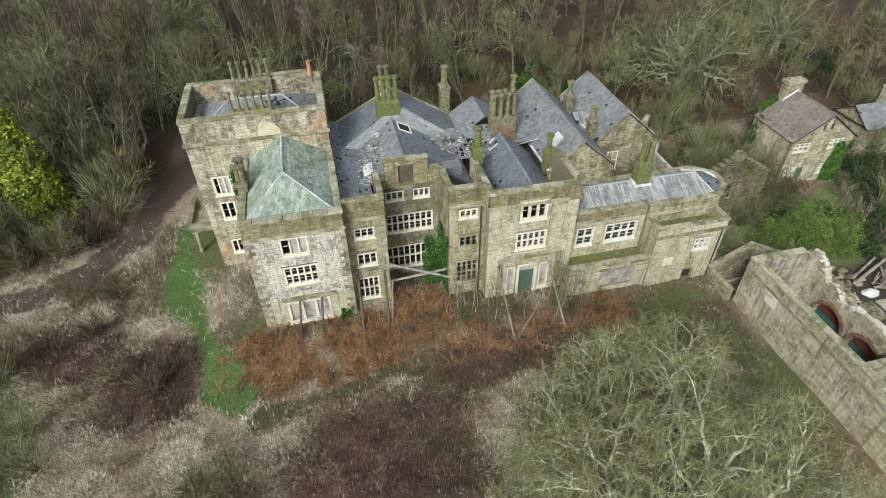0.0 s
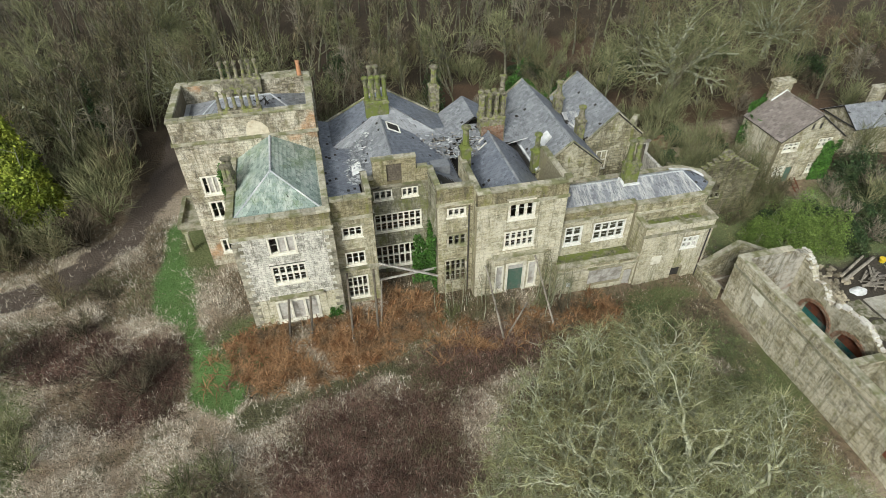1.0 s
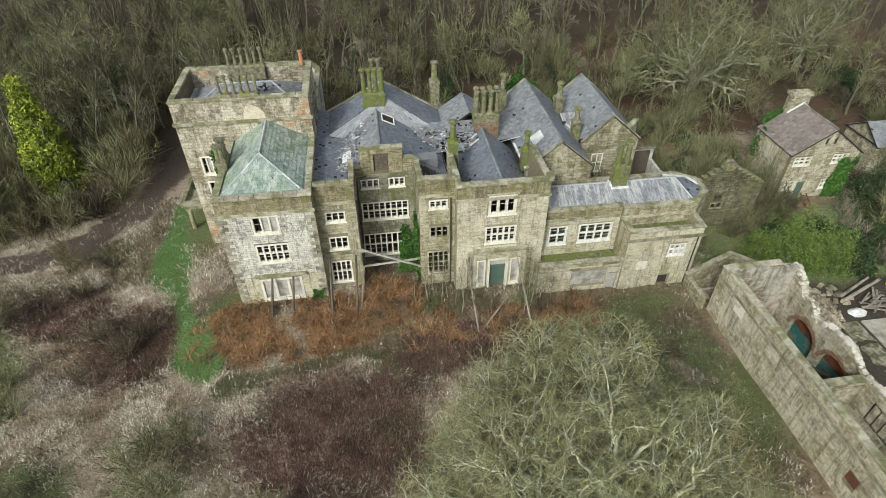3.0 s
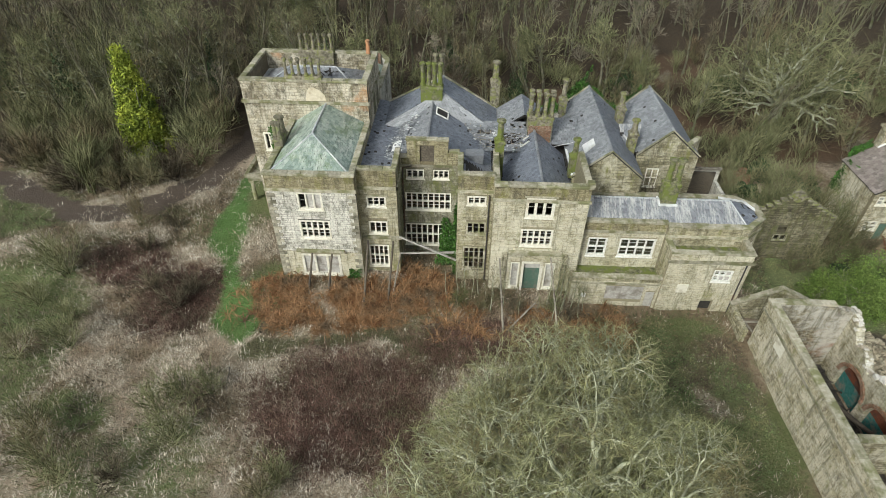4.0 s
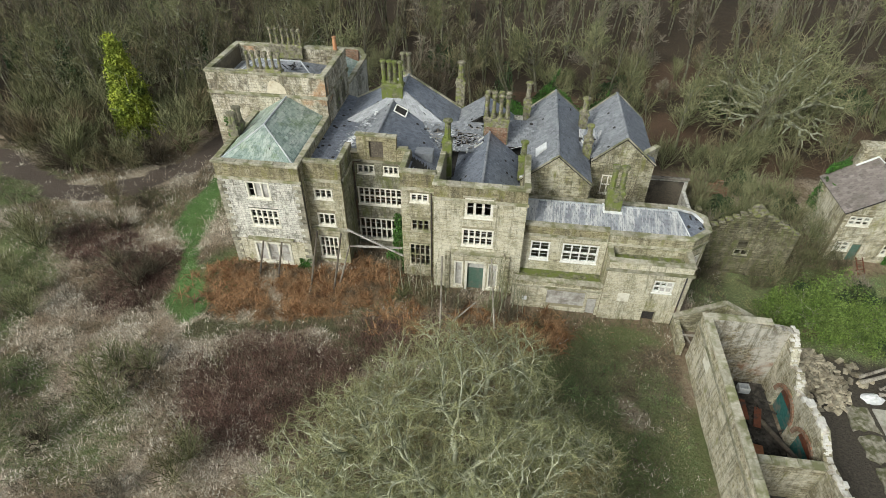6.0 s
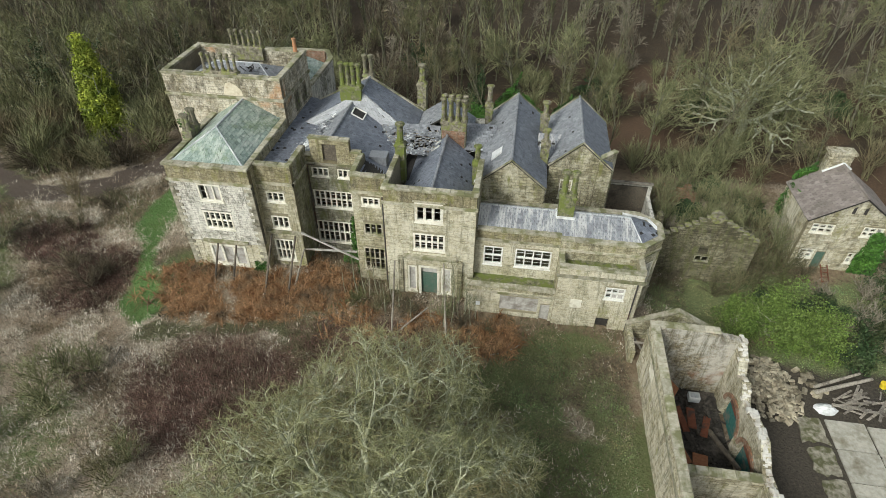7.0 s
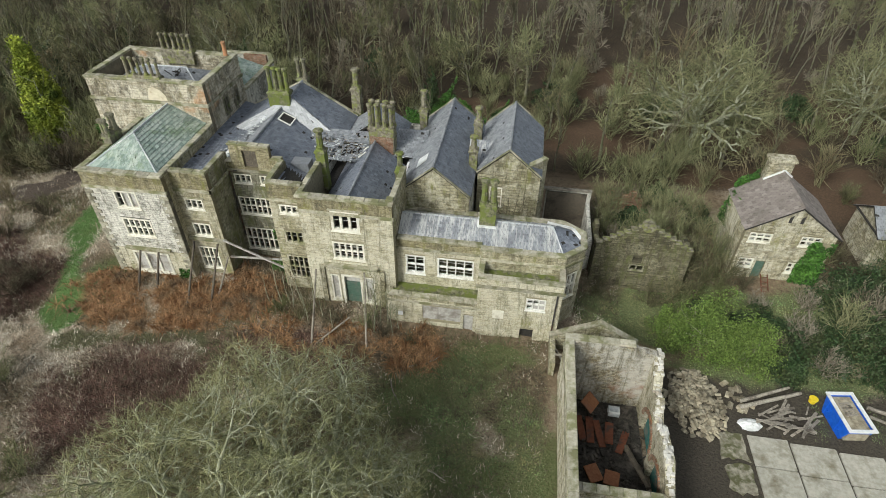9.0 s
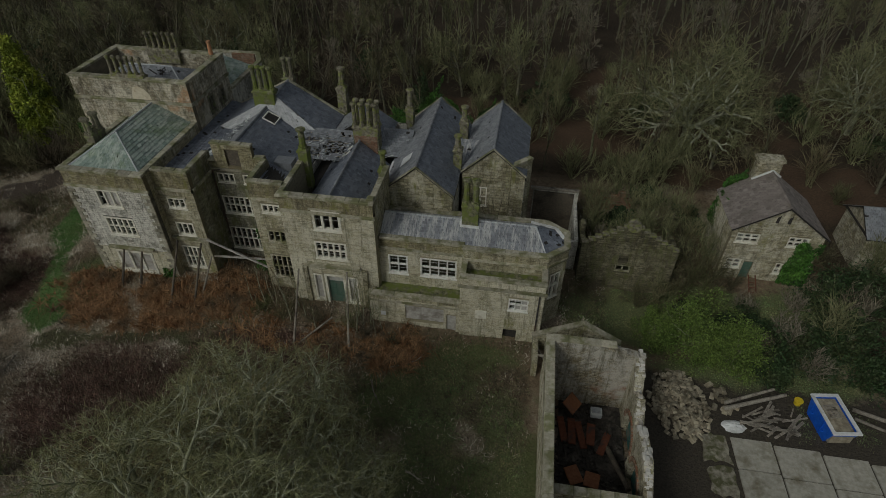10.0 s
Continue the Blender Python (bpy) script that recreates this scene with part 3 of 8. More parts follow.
def build_ground():
    near_x, near_y = np.arange(-66, 104, 0.75), np.arange(-36, 112, 0.75)
    xs = np.concatenate([[-1600, -700, -300, -150, -95], near_x, [120, 170, 320, 800, 1700]])
    ys = np.concatenate([[-1600, -700, -300, -120, -60], near_y, [130, 180, 330, 800, 1700]])
    gx, gy = np.meshgrid(xs, ys)
    verts = np.stack([gx, gy, ground_z(gx, gy)], -1).reshape(-1, 3)
    i = np.arange(len(xs) * len(ys)).reshape(len(ys), len(xs))
    faces = np.stack([i[:-1, :-1], i[:-1, 1:], i[1:, 1:], i[1:, :-1]], -1).reshape(-1, 4)
    m, nt, b = material("ground_cover", 0.95)
    col = mixed(nt, noisy(nt, 2.2, 0.35, 0.65, detail=9.0, rough=0.75), (0.11, 0.08, 0.052), (0.31, 0.235, 0.16))
    tones = dict(
        # wood: leaf mould, darkened further for the shade under the trees
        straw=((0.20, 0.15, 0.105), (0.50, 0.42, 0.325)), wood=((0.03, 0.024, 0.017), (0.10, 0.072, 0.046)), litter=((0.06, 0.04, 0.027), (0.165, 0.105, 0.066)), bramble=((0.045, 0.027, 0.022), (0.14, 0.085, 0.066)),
        bracken=((0.13, 0.075, 0.04), (0.30, 0.17, 0.085)), path=((0.065, 0.058, 0.036), (0.13, 0.135, 0.065)), green=((0.085, 0.105, 0.04), (0.19, 0.205, 0.095)),
        ivy=((0.085, 0.1, 0.045), (0.225, 0.24, 0.115)), strip=((0.085, 0.16, 0.045), (0.155, 0.255, 0.085)), track=((0.075, 0.058, 0.046), (0.12, 0.095, 0.078)), yard=((0.045, 0.038, 0.03), (0.105, 0.09, 0.07)))
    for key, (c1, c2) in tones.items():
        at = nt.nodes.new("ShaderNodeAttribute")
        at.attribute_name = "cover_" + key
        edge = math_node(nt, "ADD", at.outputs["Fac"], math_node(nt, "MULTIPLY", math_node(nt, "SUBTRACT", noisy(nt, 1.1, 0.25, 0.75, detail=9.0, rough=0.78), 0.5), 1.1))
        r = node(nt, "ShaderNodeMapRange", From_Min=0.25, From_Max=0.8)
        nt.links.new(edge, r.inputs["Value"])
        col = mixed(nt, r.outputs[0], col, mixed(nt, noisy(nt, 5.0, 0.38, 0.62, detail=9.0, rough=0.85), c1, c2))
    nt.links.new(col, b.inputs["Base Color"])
    bumped(nt, b, noisy(nt, 5.0, 0.2, 0.8, detail=8.0), 0.8, 0.12)
    me = raw_mesh("ground", verts, faces, m)
    for key, value in zones(gx, gy).items():
        me.attributes.new("cover_" + key, "FLOAT", "POINT").data.foreach_set("value", value.astype(np.float32).ravel())
    return tagged(new("ground", me), "rough winter ground of dead grass, bramble and mud", "ground", "", "structure")


build_ground()


# ---- the mansion ----
def wall_shape(to, a0, a1, z0, z1, thick, holes=()):
    """A wall in its own plane (along, depth, up), with rectangular openings (a0, z0, a1, z1) right through it."""
    us = sorted({a0, a1, *(h[0] for h in holes), *(h[2] for h in holes)})
    zs = sorted({z0, z1, *(h[1] for h in holes), *(h[3] for h in holes)})

    def solid(i, j):
        if not (0 <= i < len(us) - 1 and 0 <= j < len(zs) - 1):
            return False
        u, z = (us[i] + us[i + 1]) / 2, (zs[j] + zs[j + 1]) / 2
        return not any(h[0] < u < h[2] and h[1] < z < h[3] for h in holes)

    s = Shape()
    for i in range(len(us) - 1):
        for j in range(len(zs) - 1):
            if not solid(i, j):
                continue
            u, v, z, w = us[i], us[i + 1], zs[j], zs[j + 1]
            s.poly(to(u, 0, z), to(v, 0, z), to(v, 0, w), to(u, 0, w))
            s.poly(to(v, thick, z), to(u, thick, z), to(u, thick, w), to(v, thick, w))
            if not solid(i - 1, j):
                s.poly(to(u, thick, z), to(u, 0, z), to(u, 0, w), to(u, thick, w))
            if not solid(i + 1, j):
                s.poly(to(v, 0, z), to(v, thick, z), to(v, thick, w), to(v, 0, w))
            if not solid(i, j - 1):
                s.poly(to(u, thick, z), to(v, thick, z), to(v, 0, z), to(u, 0, z))
            if not solid(i, j + 1):
                s.poly(to(u, 0, w), to(v, 0, w), to(v, thick, w), to(u, thick, w))
    s.spec = (to, a0, a1, z0, z1, holes)
    return s.weld()


def facing_south(y):
    return lambda u, d, z: (u, y + d, z)


def facing_east(x):
    return lambda u, d, z: (x - d, u, z)


def facing_west(x):
    return lambda u, d, z: (x + d, -u, z)


def facing_line(p, q):
    """For a wall from p to q on the plan, seen from its right-hand side."""
    w = (Vector(q) - Vector(p)).normalized()
    n = Vector((-w.y, w.x))
    return lambda u, d, z: (p[0] + w.x * u + n.x * d, p[1] + w.y * u + n.y * d, z)


def bar(to, a0, z0, a1, z1, d0, d1):
    """A block in a wall's own plane."""
    s = Shape()
    p = [to(a, d, z) for z in (z0, z1) for a, d in ((a0, d0), (a1, d0), (a1, d1), (a0, d1))]
    s.v = p
    s.f = [(3, 2, 1, 0), (4, 5, 6, 7), (0, 1, 5, 4), (1, 2, 6, 5), (2, 3, 7, 6), (3, 0, 4, 7)]
    return s


def window(house, to, a0, z0, a1, z1, lights, rows=1, jamb=0.15, mull=0.13, fill="", hood=False, stone=None, broken=0.0, seed=0):
    """A stone mullioned window: surround, mullions, transoms, and a pane in each light."""
    rnd = random.Random(seed + int(a0 * 100 + z0 * 10))
    stone = stone or DRESSED
    win = part("window", wall_shape(to_shift(to, -0.035), a0, a1, z0, z1, 0.27, [(a0 + jamb, z0 + jamb, a1 - jamb, z1 - jamb)]), stone, house, "mullioned window with a pale stone surround")
    step = (a1 - a0 - 2 * jamb + mull) / lights
    up = (z1 - z0 - 2 * jamb + 0.1) / rows
    for i in range(1, lights):
        u = a0 + jamb + i * step - mull
        part("mullion", bar(to, u, z0 + jamb, u + mull, z1 - jamb, -0.01, 0.2), stone, win)
    for j in range(1, rows):
        z = z0 + jamb + j * up - 0.1
        for i in range(lights):
            u = a0 + jamb + i * step
            part("transom", bar(to, u, z, u + step - mull, z + 0.1, 0.0, 0.19), stone, win)
    for i in range(lights):
        for j in range(rows):
            u, z = a0 + jamb + i * step, z0 + jamb + j * up
            if fill == "board" or (fill == "some" and rnd.random() < 0.45):
                part("boarding", bar(to, u, z, u + step - mull, z + up - 0.1, 0.1, 0.14), BOARD, win)
            elif rnd.random() >= broken:
                pane = part("pane", bar(to, u + 0.002, z + 0.002, u + step - mull - 0.002, z + up - 0.102, 0.13, 0.137), glass, win)
                pane.visible_shadow = False
                # thin glazing bar across each light
                part("glazing_bar", bar(to, u, z + (up - 0.1) * 0.52, u + step - mull, z + (up - 0.1) * 0.52 + 0.025, 0.105, 0.126), PAINT, win)
    part("window_sill", bar(to, a0 - 0.06, z0 - 0.1, a1 + 0.06, z0 - 0.002, -0.1, 0.1), stone, win)
    if hood:
        s = bar(to, a0 - 0.15, z1 + 0.06, a1 + 0.15, z1 + 0.18, -0.12, 0.02)
        part("hood_mould", s, COPING, win)
    return win


def to_shift(to, by):
    return lambda u, d, z: to(u, d + by, z)


def copings(house, p, q, z, width=0.5, tall=0.2, length=1.0, out=0.08):
    """A row of coping stones along a wall whose outer face runs from p to q, outside on the right."""
    p, q = Vector(p), Vector(q)
    w = (q - p).normalized()
    run = (q - p).length
    k = max(1, round(run / length))
    s = Shape()
    s.worn(0.008, -out, 0, run / k - 0.008, width - out, tall, 0.035)
    me = s.mesh("coping_stone", COPING)
    for i in range(k):
        ob = part("coping_stone", me, COPING, house)
        c = p + w * (run / k * i)
        ob.matrix_basis = pose(c.x, c.y, z + random.uniform(-0.012, 0.012), random.uniform(-0.5, 0.5), random.uniform(-0.4, 0.4), math.degrees(math.atan2(w.y, w.x)) + random.uniform(-0.3, 0.3))


def slates(p0, p1, p2, p3, w=0.3, h=0.27, seed=1, gone=0.004, lift=0.03, holes=()):
    """Slates on a slope: eaves from p0 to p1, head from p3 to p2 (may meet in a point). holes: (u0, v0, u1, v1) left bare."""
    rnd = random.Random(seed)
    p0, p1, p2, p3 = (Vector(p) for p in (p0, p1, p2, p3))
    normal = (p1 - p0).cross(((p2 + p3) - (p0 + p1)) / 2).normalized()
    if normal.z < 0:
        normal.negate()
    rows = max(2, round(((p2 + p3) / 2 - (p0 + p1) / 2).length / h))
    s = Shape()
    for j in range(rows):
        v0, v1 = j / rows, (j + 1.12) / rows
        v1 = min(v1, 1.0)
        la, lb, ra, rb = p0.lerp(p3, v0), p0.lerp(p3, v1), p1.lerp(p2, v0), p1.lerp(p2, v1)
        run = max((ra - la).length, 1e-3)
        along = (ra - la) / run
        start = (la - p0).dot(along)
        k0 = math.floor(start / w) - 1
        x = k0 * w + (w / 2 if j % 2 else 0.0)
        while x < start + run:
            a, b = max(x + 0.006, start), min(x + w - 0.006, start + run)
            x += w
            if b - a < 0.03:
                continue
            fa, fb = (a - start) / run, (b - start) / run
            if any(u0 < (fa + fb) / 2 < u1 and q0 < (v0 + v1) / 2 < q1 for u0, q0, u1, q1 in holes) or rnd.random() < gone:
                continue
            up = lift + rnd.uniform(0, 0.014)
            slip = (lb - la) * (-0.18 if rnd.random() < 0.03 else rnd.uniform(-0.02, 0.02))
            q = [la.lerp(ra, fa) + slip + normal * up, la.lerp(ra, fb) + slip + normal * (up + rnd.uniform(-0.006, 0.006)), lb.lerp(rb, fb) + normal * 0.008, lb.lerp(rb, fa) + normal * 0.008]
            n = len(s.v)
            s.v += [tuple(c) for c in q] + [tuple(q[0] - normal * 0.028), tuple(q[1] - normal * 0.028)]
            s.f += [(n, n + 1, n + 2, n + 3), (n + 4, n + 5, n + 1, n)]
    return s


def slope(house, roof, p0, p1, p2, p3, mat, w=0.3, h=0.27, seed=1, gone=0.004, holes=(), single=False):
    """One slated slope on its boards, as parts of a roof; single: each slate an object of its own."""
    cover_all = slates(p0, p1, p2, p3, w, h, seed, gone, 0.045 if single else 0.035, holes)
    if single:
        for k in range(0, len(cover_all.v), 6):
            one = Shape()
            one.v, one.f = cover_all.v[k:k + 6], [(0, 1, 2, 3), (4, 5, 1, 0)]
            part("slate", one, mat, roof)
    else:
        part("slating", cover_all, mat, roof, kind="stuff")
    pts = [Vector(p) for p in (p0, p1, p2, p3)]
    if (pts[2] - pts[3]).length < 1e-4:
        pts.pop()
    n = (pts[1] - pts[0]).cross(pts[2] - pts[0]).normalized()
    n = n if n.z > 0 else -n
    s = Shape()
    top, low = [p - n * 0.004 for p in pts], [p - n * 0.12 for p in pts]
    if holes:
        # bare rafters with gaps show where the slates are gone
        a, b, c, d = pts[0], pts[1], pts[-2], pts[-1]
        k = max(3, round((b - a).length / 0.45))
        for i in range(k + 1):
            part("rafter", Shape().beam(a.lerp(b, i / k) - n * 0.07, d.lerp(c, i / k) - n * 0.07, 0.07, 0.12), TIMBER, roof)
    else:
        k = len(top)
        s.v = [tuple(p) for p in top + low]
        s.f = [tuple(range(k)), tuple(range(2 * k - 1, k - 1, -1))] + [(i, i + k, (i + 1) % k + k, (i + 1) % k) for i in range(k)]
        part("roof_deck", s, DECK, roof)


def ridge_tiles(roof, p, q, mat, length=0.5, r=0.11):
    p, q = Vector(p), Vector(q)
    k = max(1, round((q - p).length / length))
    s = Shape()
    for i in range(k):
        a, b = p.lerp(q, i / k + 0.004), p.lerp(q, (i + 1) / k - 0.004)
        s.tube(a, b, r, r * 1.06, 6)
    part("ridge", s, mat, roof, kind="stuff")


def chimney(house, x, y, z0, z1, wx, wy, shafts, top, mat=None, rows=1, label="lichened stone chimney stack with tall octagonal flues", r=0.19, turn=0.0):
    """A stack with its plinth and cap, and octagonal flues on it, each with a moulded cap."""
    mat = mat or SHAFT
    s = Shape()
    s.worn(-wx / 2, -wy / 2, 0, wx / 2, wy / 2, z1 - z0, 0.05)
    s.worn(-wx / 2 - 0.07, -wy / 2 - 0.07, z1 - z0 - 0.28, wx / 2 + 0.07, wy / 2 + 0.07, z1 - z0 - 0.08, 0.05)
    st = part("chimney", s, mat, house, label)
    st.matrix_basis = pose(x, y, z0, 0, 0, turn)
    if not shafts:
        return st
    f = Shape()
    hgt = top - z1
    f.tube((0, 0, -0.01), (0, 0, 0.16), r * 1.35, r * 1.3, 8)
    f.tube((0, 0, 0.16), (0, 0, hgt - 0.3), r * 0.95, r * 0.85, 8)
    f.tube((0, 0, hgt - 0.3), (0, 0, hgt - 0.2), r * 0.95, r * 1.35, 8)
    f.tube((0, 0, hgt - 0.2), (0, 0, hgt - 0.06), r * 1.4, r * 1.4, 8)
    f.tube((0, 0, hgt - 0.06), (0, 0, hgt), r * 1.15, r * 0.9, 8)
    me = f.mesh("flue", mat)
    for j in range(rows):
        for i in range(shafts):
            ob = part("flue", me, mat, st)
            px = (i - (shafts - 1) / 2) * (wx - 2 * r) / max(shafts - 1, 1)
            py = (j - (rows - 1) / 2) * (wy - 2 * r) / max(rows - 1, 1)
            ob.matrix_basis = pose(px, py, z1 - z0, random.uniform(-1.5, 1.5), random.uniform(-1.5, 1.5), random.uniform(0, 20))
    return st


mansion = thing("mansion", "derelict sandstone country house with mullioned windows and broken slate roofs", "house")
front = facing_south

# block with the hipped roof
A_HOLES = [(2.3, 7.05, 4.3, 8.72), (2.1, 4.2, 4.65, 6.03)]
part("wall", wall_shape(front(0.0), 0, 6.95, 2.75, 8.9, 0.45, A_HOLES), STONE_GREY, mansion, "grey weathered coursed stone front")
part("parapet", wall_shape(front(0), 0, 6.95, 8.9, 10.3, 0.45), STONE_PARAPET, mansion)
part("wall", wall_shape(front(-0.02), 0, 6.95, -1.2, 2.75, 0.47, [(1.78, 0.2, 5.1, 2.5)]), STONE_PALE, mansion, "pale ground-floor stone front")
part("wall", wall_shape(facing_west(0.0), -8.75, -0.45, -1.2, 10.3, 0.45), STONE_GREY, mansion)
part("wall", wall_shape(facing_east(6.95), 0.45, 8.75, -1.2, 10.3, 0.45), STONE, mansion)
window(mansion, front(0.0), 2.3, 7.05, 4.3, 8.72, 3, 1, fill="some", hood=True)
window(mansion, front(0.0), 2.1, 4.2, 4.65, 6.03, 5, 2)
window(mansion, front(-0.02), 1.78, 0.2, 5.1, 2.5, 3, 1, jamb=0.2, mull=0.2, fill="board")
for z, x0, x1 in ((2.85, 1.5, 5.55),):
    part("hood_mould", bar(front(0.0), x0, z, x1, z + 0.2, -0.3, -0.03), COPING, mansion)
for a0, a1, to in ((-0.12, 7.07, front(0.0)), (-8.75, 0.0, facing_west(0.0))):
    part("string_course", bar(to, a0, 8.82, a1, 9.04, -0.13, 0.02), COPING, mansion)
copings(mansion, (-0.1, 0), (7.05, 0), 10.3, 0.6, out=0.2)
copings(mansion, (0, 8.7), (0, 0.42), 10.3, 0.55)
copings(mansion, (6.95, 0.42), (6.95, 8.7), 10.3, 0.5)
# quoins
qz, qi = -0.2, 0
q_long, q_short = Shape().worn(0, 0, 0, 0.66, 0.1, 0.3, 0.02).mesh("quoin", QUOIN), Shape().worn(0, 0, 0, 0.36, 0.1, 0.3, 0.02).mesh("quoin", QUOIN)
while qz < 8.4:
    me, wide = ((q_long, 0.66), (q_short, 0.36))[qi % 2]
    for x in (-0.06, 7.01 - wide):
        ob = part("quoin", me, QUOIN, mansion)
        ob.location = (x, -0.08, qz)
    qz += 0.325
    qi += 1
roof = part("roof", Shape().box(0.46, 0.46, 9.7, 6.49, 8.7, 9.78), LEAD, mansion, "hipped roof of green mossy slates")
EL, ER, EF, EZ, RZ = 0.35, 6.6, 0.3, 10.22, 12.0
slope(mansion, roof, (EL, EF, EZ), (ER, EF, EZ), (3.3, 3.4, RZ), (3.3, 3.4, RZ), SLATE_GREEN, 0.4, 0.33, 2, 0.0, single=True)
slope(mansion, roof, (EL, 8.75, EZ), (EL, EF, EZ), (3.3, 3.4, RZ), (3.3, 8.75, RZ), SLATE_GREEN, 0.4, 0.33, 3, 0.0, single=True)
slope(mansion, roof, (ER, EF, EZ), (ER, 8.75, EZ), (3.3, 8.75, RZ), (3.3, 3.4, RZ), SLATE_GREEN, 0.4, 0.33, 4, 0.0, single=True)
ridge_tiles(roof, (3.3, 3.4, RZ + 0.04), (3.3, 8.74, RZ + 0.04), LEAD, r=0.09)
ridge_tiles(roof, (EL, EF, EZ + 0.04), (3.3, 3.4, RZ + 0.04), LEAD, r=0.06)
ridge_tiles(roof, (ER, EF, EZ + 0.04), (3.3, 3.4, RZ + 0.04), LEAD, r=0.06)
chimney(mansion, 0.25, 4.6, 9.0, 11.2, 0.7, 1.5, 2, 12.6, SHAFT_DARK, 2, "sooty stone chimney stack overgrown with ivy", r=0.2)

# the tower
TX0, TX1, TY0, TY1, TZ = -3.85, 6.95, 8.75, 15.6, 13.9
part("wall", wall_shape(front(TY0), TX0, TX1, -1.0, TZ, 0.45, [(-2.75, 7.3, -1.35, 9.1), (-2.7, 4.85, -1.5, 6.65), (-2.75, 1.2, -1.7, 2.7)]), STONE_TOWER, mansion, "brown stained stone tower front with pale patches")
part("wall", wall_shape(facing_east(TX1), TY0 + 0.45, TY1, -1.0, TZ, 0.45, [(11.3, 10.0, 12.3, 11.6), (13.6, 10.0, 14.3, 11.4)]), STONE_TOWER, mansion)
part("wall", wall_shape(facing_west(TX0), -TY1, -TY0 - 0.45, -1.0, TZ, 0.45), STONE_TOWER, mansion)
part("wall", Shape().box(TX0 + 0.45, TY1 - 0.45, -1.0, TX1 - 0.45, TY1, TZ), STONE_TOWER, mansion)
window(mansion, front(TY0), -2.75, 7.3, -1.35, 9.1, 3, 1, fill="some")
window(mansion, front(TY0), -2.7, 4.85, -1.5, 6.65, 2, 1)
window(mansion, front(TY0), -2.75, 1.2, -1.7, 2.7, 2, 1)
window(mansion, facing_east(TX1), 11.3, 10.0, 12.3, 11.6, 2, 1, broken=0.6, stone=SHAFT_DARK)
window(mansion, facing_east(TX1), 13.6, 10.0, 14.3, 11.4, 1, 1, broken=0.6, stone=SHAFT_DARK)
part("string_course", bar(front(TY0), TX0 - 0.13, 11.95, TX1 + 0.13, 12.2, -0.15, 0.02), COPING, mansion)
part("string_course", bar(facing_east(TX1), TY0, 11.95, TY1, 12.2, -0.15, 0.02), COPING, mansion)
part("string_course", bar(facing_west(TX0), -TY1, 11.95, -TY0, 12.2, -0.15, 0.02), COPING, mansion)
# scar of fallen facing below the parapet
scar = Shape().prism([(0, 0), (1.75, 0), (1.7, 0.5), (1.35, 0.95), (0.8, 1.2), (0.35, 1.12), (0.1, 0.6)], 0, 0.05)
ob = part("bare_patch", scar, BARE, mansion, "bare pale patch of stonework")
ob.matrix_basis = pose(1.6, TY0 - 0.002, 12.22, 90, 0, 0)
copings(mansion, (TX0 - 0.05, TY0), (TX1 + 0.05, TY0), TZ, 0.6, out=0.12)
copings(mansion, (TX1, TY0 + 0.48), (TX1, TY1), TZ, 0.55)
copings(mansion, (TX1, TY1), (TX0, TY1), TZ, 0.55)
copings(mansion, (TX0, TY1 - 0.45), (TX0, TY0 + 0.48), TZ, 0.55)
roof = part("roof", Shape().box(TX0 + 0.45, TY0 + 0.45, 12.3, TX1 - 0.45, TY1 - 0.45, 12.38), LEAD, mansion, "low hipped slate roof inside the tower parapet with a hole")
x0, x1, y0, y1 = TX0 + 0.9, TX1 - 0.6, TY0 + 0.75, TY1 - 0.8
ym = (y0 + y1) / 2
slope(mansion, roof, (x0, y0, 12.45), (x1, y0, 12.45), (x1 - 2.6, ym, 13.85), (x0 + 2.6, ym, 13.85), SLATE_PALE, 0.35, 0.3, 5, 0.01)
slope(mansion, roof, (x1, y1, 12.45), (x0, y1, 12.45), (x0 + 2.6, ym, 13.85), (x1 - 2.6, ym, 13.85), SLATE_PALE, 0.35, 0.3, 6, 0.01)
slope(mansion, roof, (x0, y1, 12.45), (x0, y0, 12.45), (x0 + 2.6, ym, 13.85), (x0 + 2.6, ym, 13.85), SLATE_PALE, 0.35, 0.3, 7, 0.01)
slope(mansion, roof, (x1, y0, 12.45), (x1, y1, 12.45), (x1 - 2.6, ym, 13.85), (x1 - 2.6, ym, 13.85), SLATE_PALE, 0.35, 0.3, 8, 0.01)
for p, q in (((x0, y0, 12.5), (x0 + 2.6, ym, 13.9)), ((x1, y0, 12.5), (x1 - 2.6, ym, 13.9)), ((x0 + 2.6, ym, 13.9), (x1 - 2.6, ym, 13.9))):
    ridge_tiles(roof, p, q, LEAD, r=0.06)
for i in range(9):
    a = random.uniform(0, 6.28)
    c = Vector((3.2 + random.uniform(-0.35, 0.35), 11.4 + random.uniform(-0.5, 0.5), 13.55))
    part("broken_rafter", Shape().beam(c, c + Vector((math.cos(a) * 0.5, math.sin(a) * 0.5, random.uniform(0.1, 0.6))), 0.09, 0.07), DECK, mansion)
chimney(mansion, 1.55, TY0 + 0.4, 13.0, 14.3, 3.1, 0.6, 6, 15.8, SHAFT, 1, "row of six stone flues on the tower parapet", r=0.14)
chimney(mansion, 1.4, TY1 - 0.5, 13.0, 14.3, 3.1, 0.6, 6, 15.75, SHAFT, 1, "row of six stone flues on the tower parapet", r=0.14)
pot = Shape()
pot.tube((0, 0, 0), (0, 0, 1.1), 0.2, 0.16, 10).tube((0, 0, 1.1), (0, 0, 1.22), 0.2, 0.2, 10)
